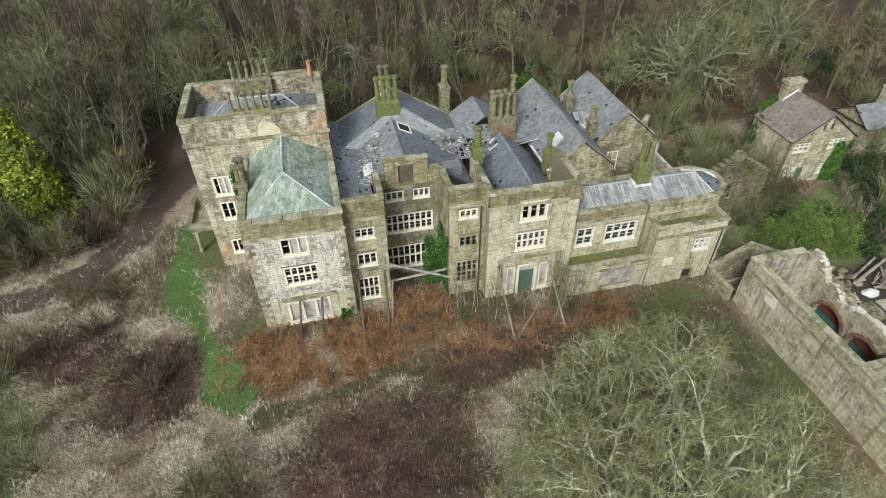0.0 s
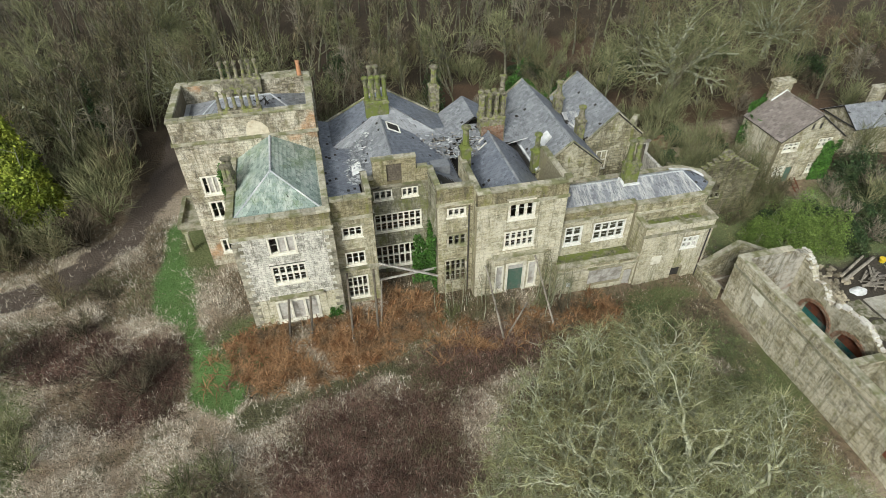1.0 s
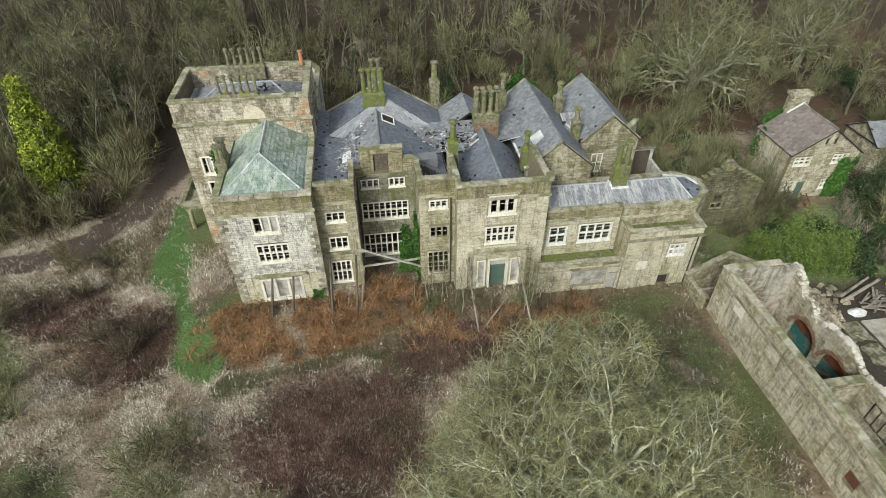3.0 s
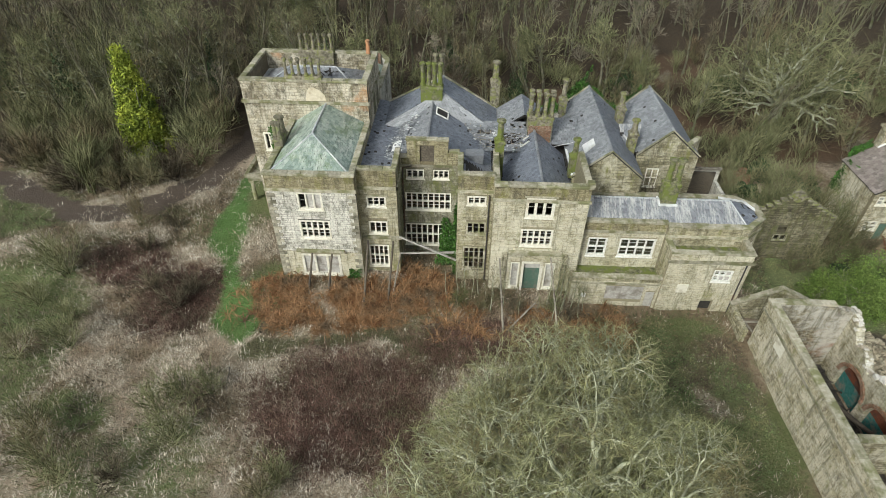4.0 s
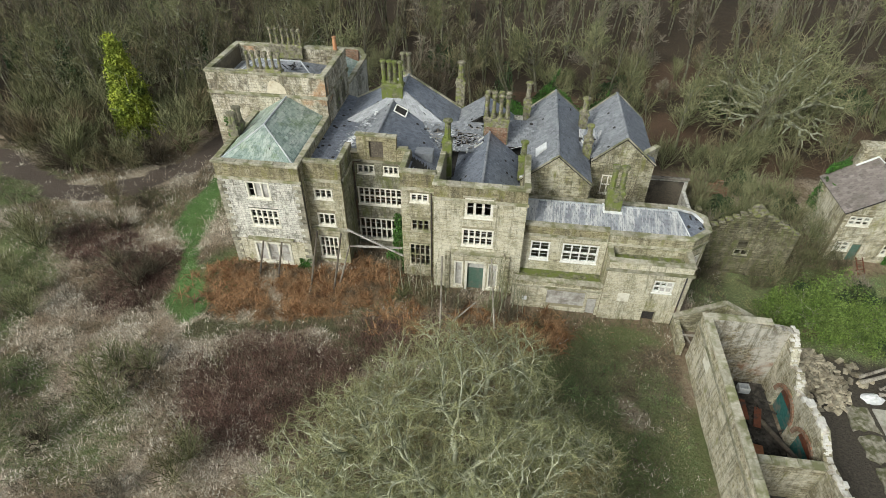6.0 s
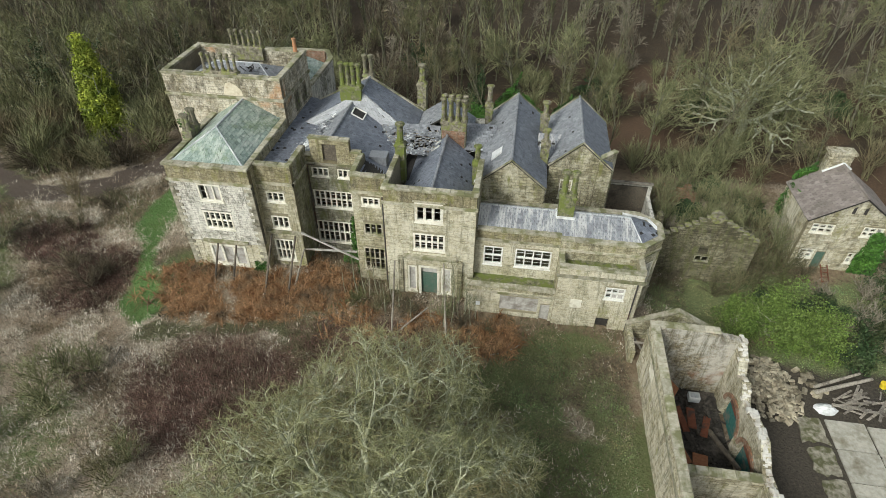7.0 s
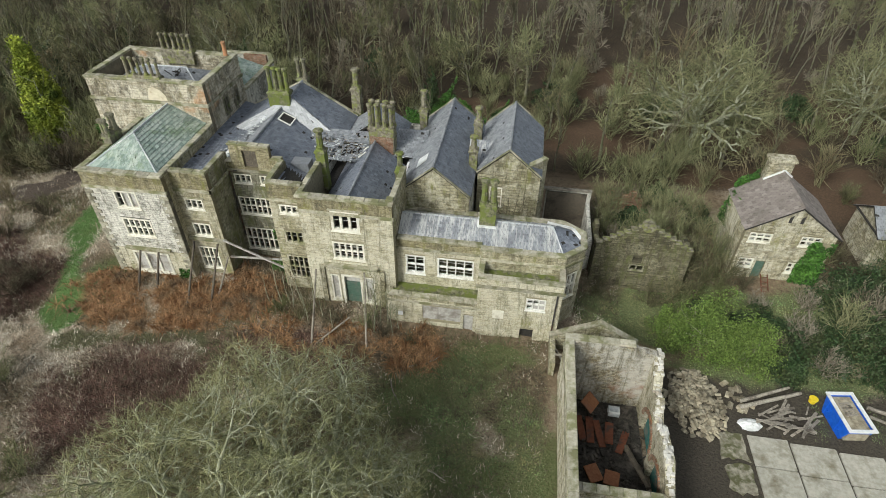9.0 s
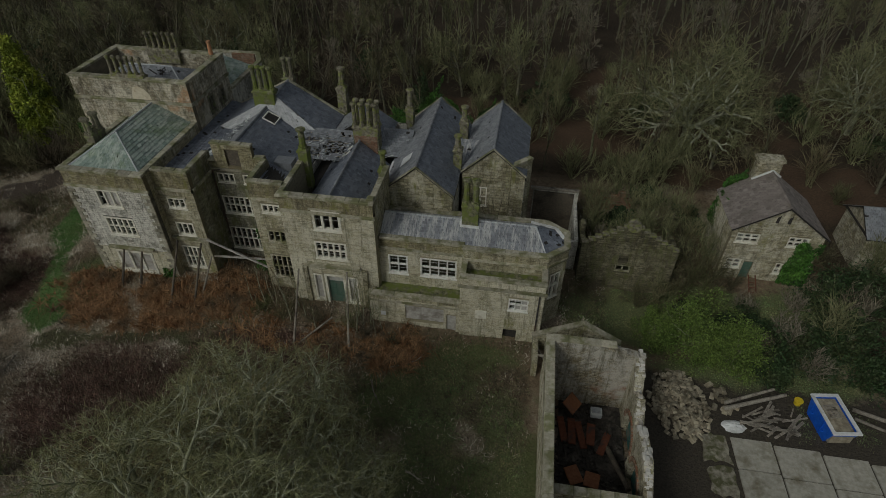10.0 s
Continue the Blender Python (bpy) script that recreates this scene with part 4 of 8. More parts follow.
ob = part("chimney_pot", pot, POT, mansion, "orange clay chimney pot")
ob.location = (6.2, 14.9, 14.1)

# wing behind the tower
BW = [(-0.5, TY1), (7.05, TY1), (7.05, 22.6), (6.0, 24.6), (1.0, 24.6), (-0.5, 22.6)]
for (ax, ay), (bx, by) in zip(BW[1:], BW[2:] + BW[:1]):
    w = Vector((bx - ax, by - ay)).normalized()
    n = Vector((-w.y, w.x)) * 0.4
    part("wall", Shape().prism([(ax, ay), (bx, by), (bx + n.x, by + n.y), (ax + n.x, ay + n.y)], -1.0, 10.5), STONE_GREY, mansion, "dark stone rear wing")
for (ax, ay), (bx, by) in zip(BW[1:5], BW[2:6]):
    copings(mansion, (ax, ay), (bx, by), 10.5, 0.5)
roof = part("roof", Shape().prism([(0, TY1), (6.6, TY1), (6.6, 22.4), (5.8, 24.1), (1.2, 24.1), (0, 22.4)], 9.3, 9.4), LEAD, mansion, "hipped green slate roof of the rear wing")
slope(mansion, roof, (6.6, TY1, 9.9), (6.6, 22.4, 9.9), (3.3, 20.5, 12.0), (3.3, TY1, 12.0), SLATE_GREEN, 0.4, 0.35, 9)
slope(mansion, roof, (0.0, 22.4, 9.9), (0.0, TY1, 9.9), (3.3, TY1, 12.0), (3.3, 20.5, 12.0), SLATE_GREEN, 0.4, 0.35, 10)
slope(mansion, roof, (6.6, 22.4, 9.9), (0.0, 22.4, 9.9), (3.3, 20.5, 12.0), (3.3, 20.5, 12.0), SLATE_GREEN, 0.4, 0.35, 10)
part("wall", Shape().box(3.5, 23.2, 9.4, 6.0, 23.5, 10.9), BRICK, mansion, "broken brick wall on the rear wing")

# bay beside the recess
B_HOLES = [(7.6, 6.85, 9.15, 7.85), (7.6, 4.1, 9.15, 5.4), (7.4, 0.55, 9.15, 2.9)]
part("wall", wall_shape(front(1.0), 6.95, 10.05, -1.4, 8.7, 0.4, B_HOLES), STONE, mansion)
part("parapet", wall_shape(front(1.0), 6.95, 10.05, 8.7, 10.3, 0.40), STONE_PARAPET, mansion)
part("wall", wall_shape(facing_east(10.05), 1.4, 4.6, -1.4, 10.3, 0.4), STONE_DAMP_SHADED, mansion)
window(mansion, front(1.0), *B_HOLES[0], 3, 1, jamb=0.12, mull=0.11, hood=True)
window(mansion, front(1.0), *B_HOLES[1], 3, 1, jamb=0.12, mull=0.11)
window(mansion, front(1.0), *B_HOLES[2], 4, 2, jamb=0.14, mull=0.11)
part("string_course", bar(front(1.0), 6.95, 8.55, 10.17, 8.8, -0.12, 0.02), COPING, mansion)
part("string_course", bar(facing_east(10.05), 0.88, 8.55, 4.2, 8.8, -0.12, 0.02), COPING, mansion)
part("ledge", bar(front(1.0), 7.0, 3.75, 10.3, 3.95, -0.3, -0.003), COPING, mansion, "projecting stone ledge")
copings(mansion, (7.05, 1.0), (10.1, 1.0), 10.3, 0.5, out=0.12)
copings(mansion, (10.05, 1.42), (10.05, 4.2), 10.3, 0.45)

# the recess with its stepped gable
R_HOLES = [(10.5, 7.62, 12.0, 8.5), (12.75, 7.62, 14.1, 8.5), (10.35, 4.4, 14.3, 6.22), (10.2, 0.5, 14.25, 2.9)]
part("wall", wall_shape(front(4.2), 10.05, 14.9, -1.4, 8.86, 0.4, R_HOLES), STONE_DAMP_SHADED, mansion)
s = wall_shape(front(4.2), 10.62, 14.0, 8.86, 11.2, 0.4, [(11.68, 9.2, 12.85, 10.75)])
part("wall", s, STONE_PARAPET, mansion, "stepped stone gable with a blind panel")
part("wall", Shape().box(10.05, 4.2, 8.86, 10.62, 4.6, 9.6), STONE_PARAPET, mansion)
part("wall", Shape().box(14.0, 4.2, 8.86, 14.95, 4.6, 10.15), STONE_PARAPET, mansion)
part("blind_panel", bar(front(4.2), 11.68, 9.2, 12.85, 10.75, 0.16, 0.3), POLE, mansion, "dark blind panel in the gable")
part("string_course", bar(front(4.2), 10.05, 8.78, 14.9, 8.98, -0.12, -0.003), COPING, mansion)
window(mansion, front(4.2), *R_HOLES[0], 3, 1, jamb=0.1, mull=0.13)
window(mansion, front(4.2), *R_HOLES[1], 3, 1, jamb=0.1, mull=0.13)
window(mansion, front(4.2), *R_HOLES[2], 8, 2, jamb=0.12, mull=0.12)
window(mansion, front(4.2), *R_HOLES[3], 8, 2, jamb=0.12, mull=0.12, broken=0.15)
copings(mansion, (10.55, 4.2), (14.05, 4.2), 11.2, 0.5, 0.16)
copings(mansion, (10.05, 4.2), (10.6, 4.2), 9.6, 0.5, 0.16)
copings(mansion, (14.07, 4.2), (14.95, 4.2), 10.15, 0.5, 0.16)

# block between the recess and the entrance
I_HOLES = [(15.67, 7.4, 17.18, 8.25), (15.66, 4.45, 17.27, 5.7), (15.45, 0.6, 17.35, 3.1)]
part("wall", wall_shape(front(0.9), 14.9, 17.75, -1.6, 8.7, 0.4, I_HOLES), STONE, mansion)
part("parapet", wall_shape(front(0.9), 14.9, 17.75, 8.7, 10.15, 0.40), STONE_PARAPET, mansion)
part("wall", wall_shape(facing_west(14.9), -4.2, -1.3, -1.6, 10.15, 0.4), STONE_DAMP_SHADED, mansion)
window(mansion, front(0.9), *I_HOLES[0], 3, 1, jamb=0.13, mull=0.12, fill="some")
window(mansion, front(0.9), *I_HOLES[1], 3, 1, jamb=0.13, mull=0.14, stone=COPING)
window(mansion, front(0.9), *I_HOLES[2], 4, 2, jamb=0.14, mull=0.13, stone=COPING)
part("string_course", bar(front(0.9), 14.78, 8.6, 17.75, 8.82, -0.12, 0.02), COPING, mansion)
copings(mansion, (14.85, 0.9), (17.75, 0.9), 10.15, 0.5, out=0.12)
copings(mansion, (14.9, 4.1), (14.9, 1.35), 10.15, 0.45)

# entrance block
C_HOLES = [(20.2, 7.12, 22.42, 8.98), (20.04, 4.28, 22.6, 6.0), (20.5, -0.75, 22.1, 2.5), (19.5, -0.3, 20.25, 2.5), (22.35, -0.3, 23.2, 2.5)]
part("parapet", wall_shape(front(-0.2), 17.75, 25.0, 8.7, 10.0, 0.45), STONE_PARAPET, mansion)
part("wall", wall_shape(front(-0.2), 17.75, 25.0, -1.7, 8.7, 0.45, C_HOLES), STONE_PALE, mansion, "pale stone entrance front with green algae")
part("wall", wall_shape(facing_west(17.75), -5.5, -0.25, -1.7, 10.0, 0.4), STONE, mansion)
part("wall", wall_shape(facing_east(25.0), 0.25, 5.0, -1.7, 10.0, 0.4), STONE, mansion)
window(mansion, front(-0.2), *C_HOLES[0], 3, 1, jamb=0.2, mull=0.2, hood=True)
window(mansion, front(-0.2), *C_HOLES[1], 5, 2, jamb=0.14, mull=0.13)
for h in (C_HOLES[3], C_HOLES[4]):
    window(mansion, front(-0.2), *h, 1, 1, jamb=0.12, fill="board")
door = part("door", bar(front(-0.2), 20.62, -0.6, 21.98, 1.75, 0.2, 0.26), GREEN_DOOR, mansion, "faded green panelled double door")
for k, (u, v) in enumerate(((20.7, 21.24), (21.36, 21.9))):
    for z in (-0.45, 0.35, 1.05):
        part("door_panel", bar(front(-0.2), u, z, v, z + 0.6, 0.18, 0.199), GREEN_DOOR, door)
part("door_frame", wall_shape(to_shift(front(-0.2), -0.04), 20.42, 22.18, -0.75, 2.6, 0.3, [(20.62, -0.74, 21.98, 2.4)]), DRESSED, mansion)
part("fanlight", bar(front(-0.2), 20.62, 1.76, 21.98, 2.4, 0.2, 0.24), BOARD, mansion)
part("hood_mould", bar(front(-0.2), 19.2, 3.55, 23.6, 3.8, -0.38, -0.003), COPING, mansion, "heavy stone hood over the entrance")
part("string_course", bar(front(-0.2), 17.63, 8.62, 25.12, 8.86, -0.13, 0.02), COPING, mansion)
for x in (18.9, 23.9):
    part("pilaster", bar(front(-0.2), x - 0.2, -1.6, x + 0.2, 3.5, -0.16, -0.003), STONE, mansion)
copings(mansion, (17.65, -0.2), (25.1, -0.2), 10.0, 0.6, out=0.2)
copings(mansion, (17.75, 5.0), (17.75, 0.25), 10.0, 0.45)
copings(mansion, (25.0, 0.25), (25.0, 5.0), 10.0, 0.45)
part("finial", Shape().worn(24.6, -0.35, 10.2, 25.15, 0.2, 10.55, 0.06), COPING, mansion)

# east wing
D_HOLES = [(25.7, 2.85, 27.27, 4.76), (28.28, 2.86, 31.2, 4.76)]
part("wall", wall_shape(front(0.6), 25.0, 31.75, -1.8, 5.45, 0.4, D_HOLES), STONE_PALE, mansion)
part("parapet", wall_shape(front(0.6), 25.0, 31.75, 5.45, 6.35, 0.40), STONE_PARAPET, mansion)
part("wall", wall_shape(front(0.25), 31.75, 38.1, -1.8, 6.35, 0.4), STONE, mansion)
window(mansion, front(0.6), *D_HOLES[0], 2, 2, jamb=0.12, mull=0.1, stone=PAINT)
window(mansion, front(0.6), *D_HOLES[1], 4, 2, jamb=0.12, mull=0.1, stone=PAINT)
part("string_course", bar(front(0.6), 25.0, 5.35, 31.63, 5.55, -0.13, -0.003), COPING, mansion)
part("string_course", bar(front(0.25), 31.63, 5.35, 38.1, 5.55, -0.13, -0.003), COPING, mansion)
END = [(38.1, 0.25), (39.6, 1.6), (39.6, 3.5), (37.9, 4.7), (25.0, 4.7)]
for (p, q), hole in zip(zip(END, END[1:]), ([(0.5, 1.9, 1.5, 4.4)], [(0.45, 1.9, 1.45, 4.4)], [], [])):
    run = (Vector(q) - Vector(p)).length
    to = facing_line(p, q)
    part("wall", wall_shape(to, 0, run, -3.2, 6.35, 0.35, hole), STONE, mansion)
    for h in hole:
        window(mansion, to, *h, 2, 2, jamb=0.1, mull=0.1, broken=0.3)
    part("string_course", bar(to, 0, 5.35, run, 5.55, -0.1, -0.003), COPING, mansion)
    copings(mansion, p, q, 6.35, 0.5, out=0.12)
copings(mansion, (25.1, 0.6), (31.75, 0.6), 6.35, 0.5, out=0.15)
copings(mansion, (31.65, 0.25), (38.1, 0.25), 6.35, 0.5, out=0.15)
roof = part("roof", Shape().prism([(25, 0.9), (31.75, 0.9), (38, 0.6), (39.2, 1.7), (39.2, 3.4), (37.8, 4.3), (25, 4.3)], 5.9, 5.98), LEAD, mansion, "low slate roof with white streaks over the east wing")
slope(mansion, roof, (25.05, 0.85, 6.3), (37.9, 0.55, 6.3), (37.0, 2.75, 7.25), (25.05, 2.75, 7.3), SLATE_LEAD, 0.32, 0.27, 12)
slope(mansion, roof, (37.8, 4.4, 6.3), (25.05, 4.4, 6.3), (25.05, 2.75, 7.3), (37.0, 2.75, 7.25), SLATE_LEAD, 0.32, 0.27, 13)
slope(mansion, roof, (37.9, 0.55, 6.3), (39.3, 1.75, 6.3), (37.0, 2.75, 7.25), (37.0, 2.75, 7.25), SLATE, 0.32, 0.27, 14, 0.1)
slope(mansion, roof, (39.3, 1.75, 6.3), (39.3, 3.4, 6.3), (37.0, 2.75, 7.25), (37.0, 2.75, 7.25), SLATE, 0.32, 0.27, 15, 0.35)
slope(mansion, roof, (39.3, 3.4, 6.3), (37.8, 4.4, 6.3), (37.0, 2.75, 7.25), (37.0, 2.75, 7.25), SLATE, 0.32, 0.27, 16, 0.1)
ridge_tiles(roof, (25.05, 2.75, 7.34), (37.0, 2.75, 7.29), LEAD, r=0.07)
ridge_tiles(roof, (37.9, 0.6, 6.34), (37.0, 2.75, 7.29), LEAD, r=0.05)
part("flashing", Shape().beam((36.6, 4.0, 6.75), (38.6, 3.7, 6.62), 0.3, 0.03).beam((38.6, 3.7, 6.62), (39.25, 2.6, 6.5), 0.3, 0.03), SHEET, roof)
chimney(mansion, 31.9, 2.7, 6.6, 9.0, 1.25, 0.75, 2, 11.1, SHAFT_MOSS, 1, "mossy stone chimney stack with two flues", r=0.26)
part("flashing", Shape().box(31.15, 2.1, 6.98, 32.65, 2.3, 7.12).box(31.13, 2.3, 7.1, 31.26, 3.1, 7.32), SHEET, mansion)
# terrace in front of it
s = wall_shape(front(-1.5), 24.5, 31.75, -2.0, 1.9, 0.4, [(27.4, -0.1, 30.5, 1.4), (30.75, -1.0, 31.5, 0.85)])
part("wall", s, STONE_PALE, mansion)
part("wall", Shape().box(24.5, -1.1, -2.0, 24.8, -0.2, 1.9), STONE, mansion)
part("boarding", bar(front(-1.5), 27.4, -0.1, 30.5, 1.4, 0.05, 0.12), BOARD, mansion, "pale boarded opening")
part("door", bar(front(-1.5), 30.75, -1.0, 31.5, 0.85, 0.1, 0.16), BOARD, mansion, "grey plank door")
# mossy, and kept dark for the shaded recess behind the terrace parapet
part("terrace_floor", Shape().box(24.8, -1.1, 1.6, 31.74, 0.59, 1.75), SHAFT_MOSS, mansion, "mossy flagged terrace")
copings(mansion, (24.45, -1.5), (31.75, -1.5), 2.3, 0.5, out=0.14)
part("parapet", wall_shape(front(-1.5), 24.5, 31.74, 1.9, 2.3, 0.35), STONE, mansion)
part("string_course", bar(front(-1.5), 24.45, 1.62, 31.75, 1.8, -0.1, -0.003), COPING, mansion)
# balcony block
P_HOLES = [(35.5, 2.4, 37.0, 3.62), (35.3, -1.35, 36.35, 0.2)]
part("wall", wall_shape(front(-1.65), 31.76, 38.15, -2.2, 5.2, 0.35, P_HOLES), STONE_PALE, mansion)
part("wall", wall_shape(facing_east(38.15), -1.3, 0.25, -2.2, 5.2, 0.35), STONE_PALE, mansion)
part("wall", wall_shape(facing_west(31.76), -0.25, 1.3, -2.2, 5.2, 0.3), STONE, mansion)
# dark stone puts the shade inside the balcony parapet into the floor's colour
part("balcony_floor", Shape().box(32.06, -1.3, 4.35, 37.8, 0.25, 4.5), SHAFT_MOSS, mansion)
window(mansion, front(-1.65), *P_HOLES[0], 3, 2, jamb=0.1, mull=0.09, stone=PAINT, fill="some")
# a near-black panel fills the doorway in place of the shade inside
part("door_void", bar(front(-1.65), 35.3, -1.35, 36.35, 0.2, 0.3, 0.34), DECK, mansion, "dark panel standing for the shade in an open doorway")
part("string_course", bar(front(-1.65), 31.6, 4.3, 38.3, 4.55, -0.16, -0.003), COPING, mansion)
copings(mansion, (31.7, -1.65), (38.2, -1.65), 5.2, 0.48, 0.17, out=0.12)
copings(mansion, (38.15, -1.28), (38.15, 0.2), 5.2, 0.45, 0.17)
copings(mansion, (31.76, 0.2), (31.76, -1.28), 5.2, 0.45, 0.17)
part("wall_plaque", Shape().box(33.0, -1.7, 1.1, 33.9, -1.652, 2.0), DRESSED, mansion)
part("drainpipe", Shape().tube((37.75, -1.78, 4.3), (37.75, -1.78, -1.6), 0.06, 0.06, 8), IRON, mansion)
part("drainpipe", Shape().tube((17.4, 0.8, 8.4), (17.4, 0.8, -1.0), 0.06, 0.06, 8), IRON, mansion)
part("drainpipe", Shape().tube((10.2, 4.1, 8.7), (10.2, 4.1, 2.0), 0.06, 0.06, 8).tube((10.2, 4.1, 8.7), (11.0, 3.9, 9.0), 0.05, 0.05, 8), IRON, mansion)

# valley beside the hipped block, and the long middle roof
roof = part("roof", Shape().prism([(7.0, 1.4), (9.65, 1.4), (9.65, 4.6), (15.3, 4.6), (15.3, 1.3), (17.7, 1.3), (17.7, 15.2), (7.0, 15.2)], 8.2, 8.28), DECK, mansion, "steep blue slate roof, partly fallen in, behind the stepped gable")
slope(mansion, roof, (9.5, 15.2, 9.0), (9.5, 1.4, 9.0), (6.97, 1.4, 9.5), (6.97, 15.2, 9.5), SLATE, 0.3, 0.27, 20, 0.03)
# pale west slope, blue east slope: light from the west put into the slates
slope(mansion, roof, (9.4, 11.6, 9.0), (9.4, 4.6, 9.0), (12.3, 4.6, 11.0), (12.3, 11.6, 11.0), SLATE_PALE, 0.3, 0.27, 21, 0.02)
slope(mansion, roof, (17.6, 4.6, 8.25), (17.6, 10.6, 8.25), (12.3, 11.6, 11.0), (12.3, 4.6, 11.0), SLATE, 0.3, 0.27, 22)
ridge_tiles(roof, (12.3, 4.6, 11.05), (12.3, 11.6, 11.05), SLATE_PALE)
slope(mansion, roof, (7.2, 15.2, 8.9), (7.2, 10.2, 8.9), (13.1, 12.0, 11.95), (13.1, 15.2, 11.95), SLATE, 0.3, 0.27, 23)
slope(mansion, roof, (18.2, 10.2, 8.9), (18.2, 15.2, 8.9), (13.1, 15.2, 11.95), (13.1, 12.0, 11.95), SLATE, 0.3, 0.27, 24)
slope(mansion, roof, (7.2, 10.2, 8.9), (18.2, 10.2, 8.9), (13.1, 12.0, 11.95), (13.1, 12.0, 11.95), SLATE_PALE, 0.3, 0.27, 25)
ridge_tiles(roof, (13.1, 12.0, 12.0), (13.1, 15.2, 12.0), SLATE_PALE)
for p, q in (((13.1, 15.25, 12.02), (7.2, 15.25, 8.97)), ((13.1, 15.25, 12.02), (18.2, 15.25, 8.97))):
    part("verge_coping", Shape().beam(p, q, 0.28, 0.1), COPING, mansion)
part("wall", Shape().prism([(7.2, 14.9), (18.2, 14.9), (18.2, 15.2), (7.2, 15.2)], -1.0, 8.8), STONE_GREY, mansion)
gable = Shape()
gable.poly((7.2, 15.22, 8.8), (18.2, 15.22, 8.8), (13.1, 15.22, 11.85))
part("gable_wall", gable, STONE_GREY, mansion)
# open roof light near the ridge
sk = part("roof_light", Shape().beam((12.75, 9.6, 10.92), (12.75, 10.9, 10.92), 0.1, 0.09).beam((13.75, 9.6, 10.4), (13.75, 10.9, 10.4), 0.1, 0.09).beam((12.75, 9.6, 10.92), (13.75, 9.6, 10.4), 0.09, 0.1).beam((12.75, 10.9, 10.92), (13.75, 10.9, 10.4), 0.09, 0.1), PAINT, mansion, "open roof light with a white timber kerb")
# dark sheet over the unbroken slates, standing for the shade in the hole
part("opening", Shape().poly((12.8, 9.65, 10.86), (13.7, 9.65, 10.4), (13.7, 10.85, 10.4), (12.8, 10.85, 10.86)), DECK, sk)
slope(mansion, roof, (17.72, 1.3, 8.8), (17.72, 4.62, 8.3), (14.92, 4.62, 9.7), (14.92, 1.3, 9.8), SLATE, 0.3, 0.27, 27)
part("stair_head", Shape().box(15.4, 4.8, 8.8, 16.9, 5.9, 9.6), SLATE_PALE, mansion)

# fallen-in flat between the middle roofs, with bare rafters
roof = part("roof", Shape().box(17.7, 5.2, 7.3, 24.3, 15.2, 7.38), DECK, mansion, "stripped roof with bare rafters and broken battens")
slope(mansion, roof, (15.3, 7.6, 8.5), (20.8, 7.6, 8.5), (20.8, 10.9, 9.7), (15.3, 10.9, 9.7), SLATE_PALE, 0.3, 0.27, 26, 0.1, holes=[(0.08, 0.1, 0.5, 0.42), (0.55, 0.22, 0.9, 0.6), (0.2, 0.55, 0.42, 0.72)])
for j in range(8):
    z = 8.5 + 1.2 * j / 9
    for i in range(4):
        if random.random() < 0.75:
            part("batten", Shape().beam((15.4 + 1.35 * i, 7.7 + 3.2 * j / 9, z + 0.05), (16.7 + 1.35 * i, 7.7 + 3.2 * j / 9, z + 0.05 + random.uniform(-0.1, 0.1)), 0.05, 0.04), TIMBER, mansion)
# gabled roof behind the entrance parapet
for k, (p0, p1) in enumerate((((18.5, 9.3, 7.2), (18.5, 0.6, 7.2)), ((24.4, 0.6, 7.2), (24.4, 9.3, 7.2)))):
    q = [(21.4, p1[1], 9.65), (21.4, p0[1], 9.65)]
    slope(mansion, roof, p0, p1, q[0], q[1], SLATE, 0.3, 0.27, 28 + k, 0.01)
ridge_tiles(roof, (21.4, 0.6, 9.7), (21.4, 9.3, 9.7), SLATE_PALE)
part("roof_light", Shape().beam((20.2, 8.0, 8.75), (20.9, 8.0, 9.35), 0.1, 0.1).beam((20.2, 8.9, 8.75), (20.9, 8.9, 9.35), 0.1, 0.1).beam((20.2, 8.0, 8.75), (20.2, 8.9, 8.75), 0.1, 0.1), PAINT, mansion)
part("gable_wall", Shape().poly((18.5, 9.32, 7.2), (24.4, 9.32, 7.2), (21.4, 9.32, 9.6)), BRICK, mansion)
# small roof between
for k, (p0, p1) in enumerate((((17.9, 15.2, 8.6), (17.9, 10.9, 8.6)), ((23.4, 10.9, 8.6), (23.4, 15.2, 8.6)))):
    # the slope towards the light gets the paler slate
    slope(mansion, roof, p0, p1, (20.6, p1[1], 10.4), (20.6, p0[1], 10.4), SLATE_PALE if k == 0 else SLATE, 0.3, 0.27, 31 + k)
part("wall", Shape().box(18.2, 14.9, -1, 24.3, 15.2, 8.6), STONE_GREY, mansion)
part("wall", Shape().box(17.7, 5.5, 0, 17.75, 14.9, 8.2), STONE_GREY, mansion)

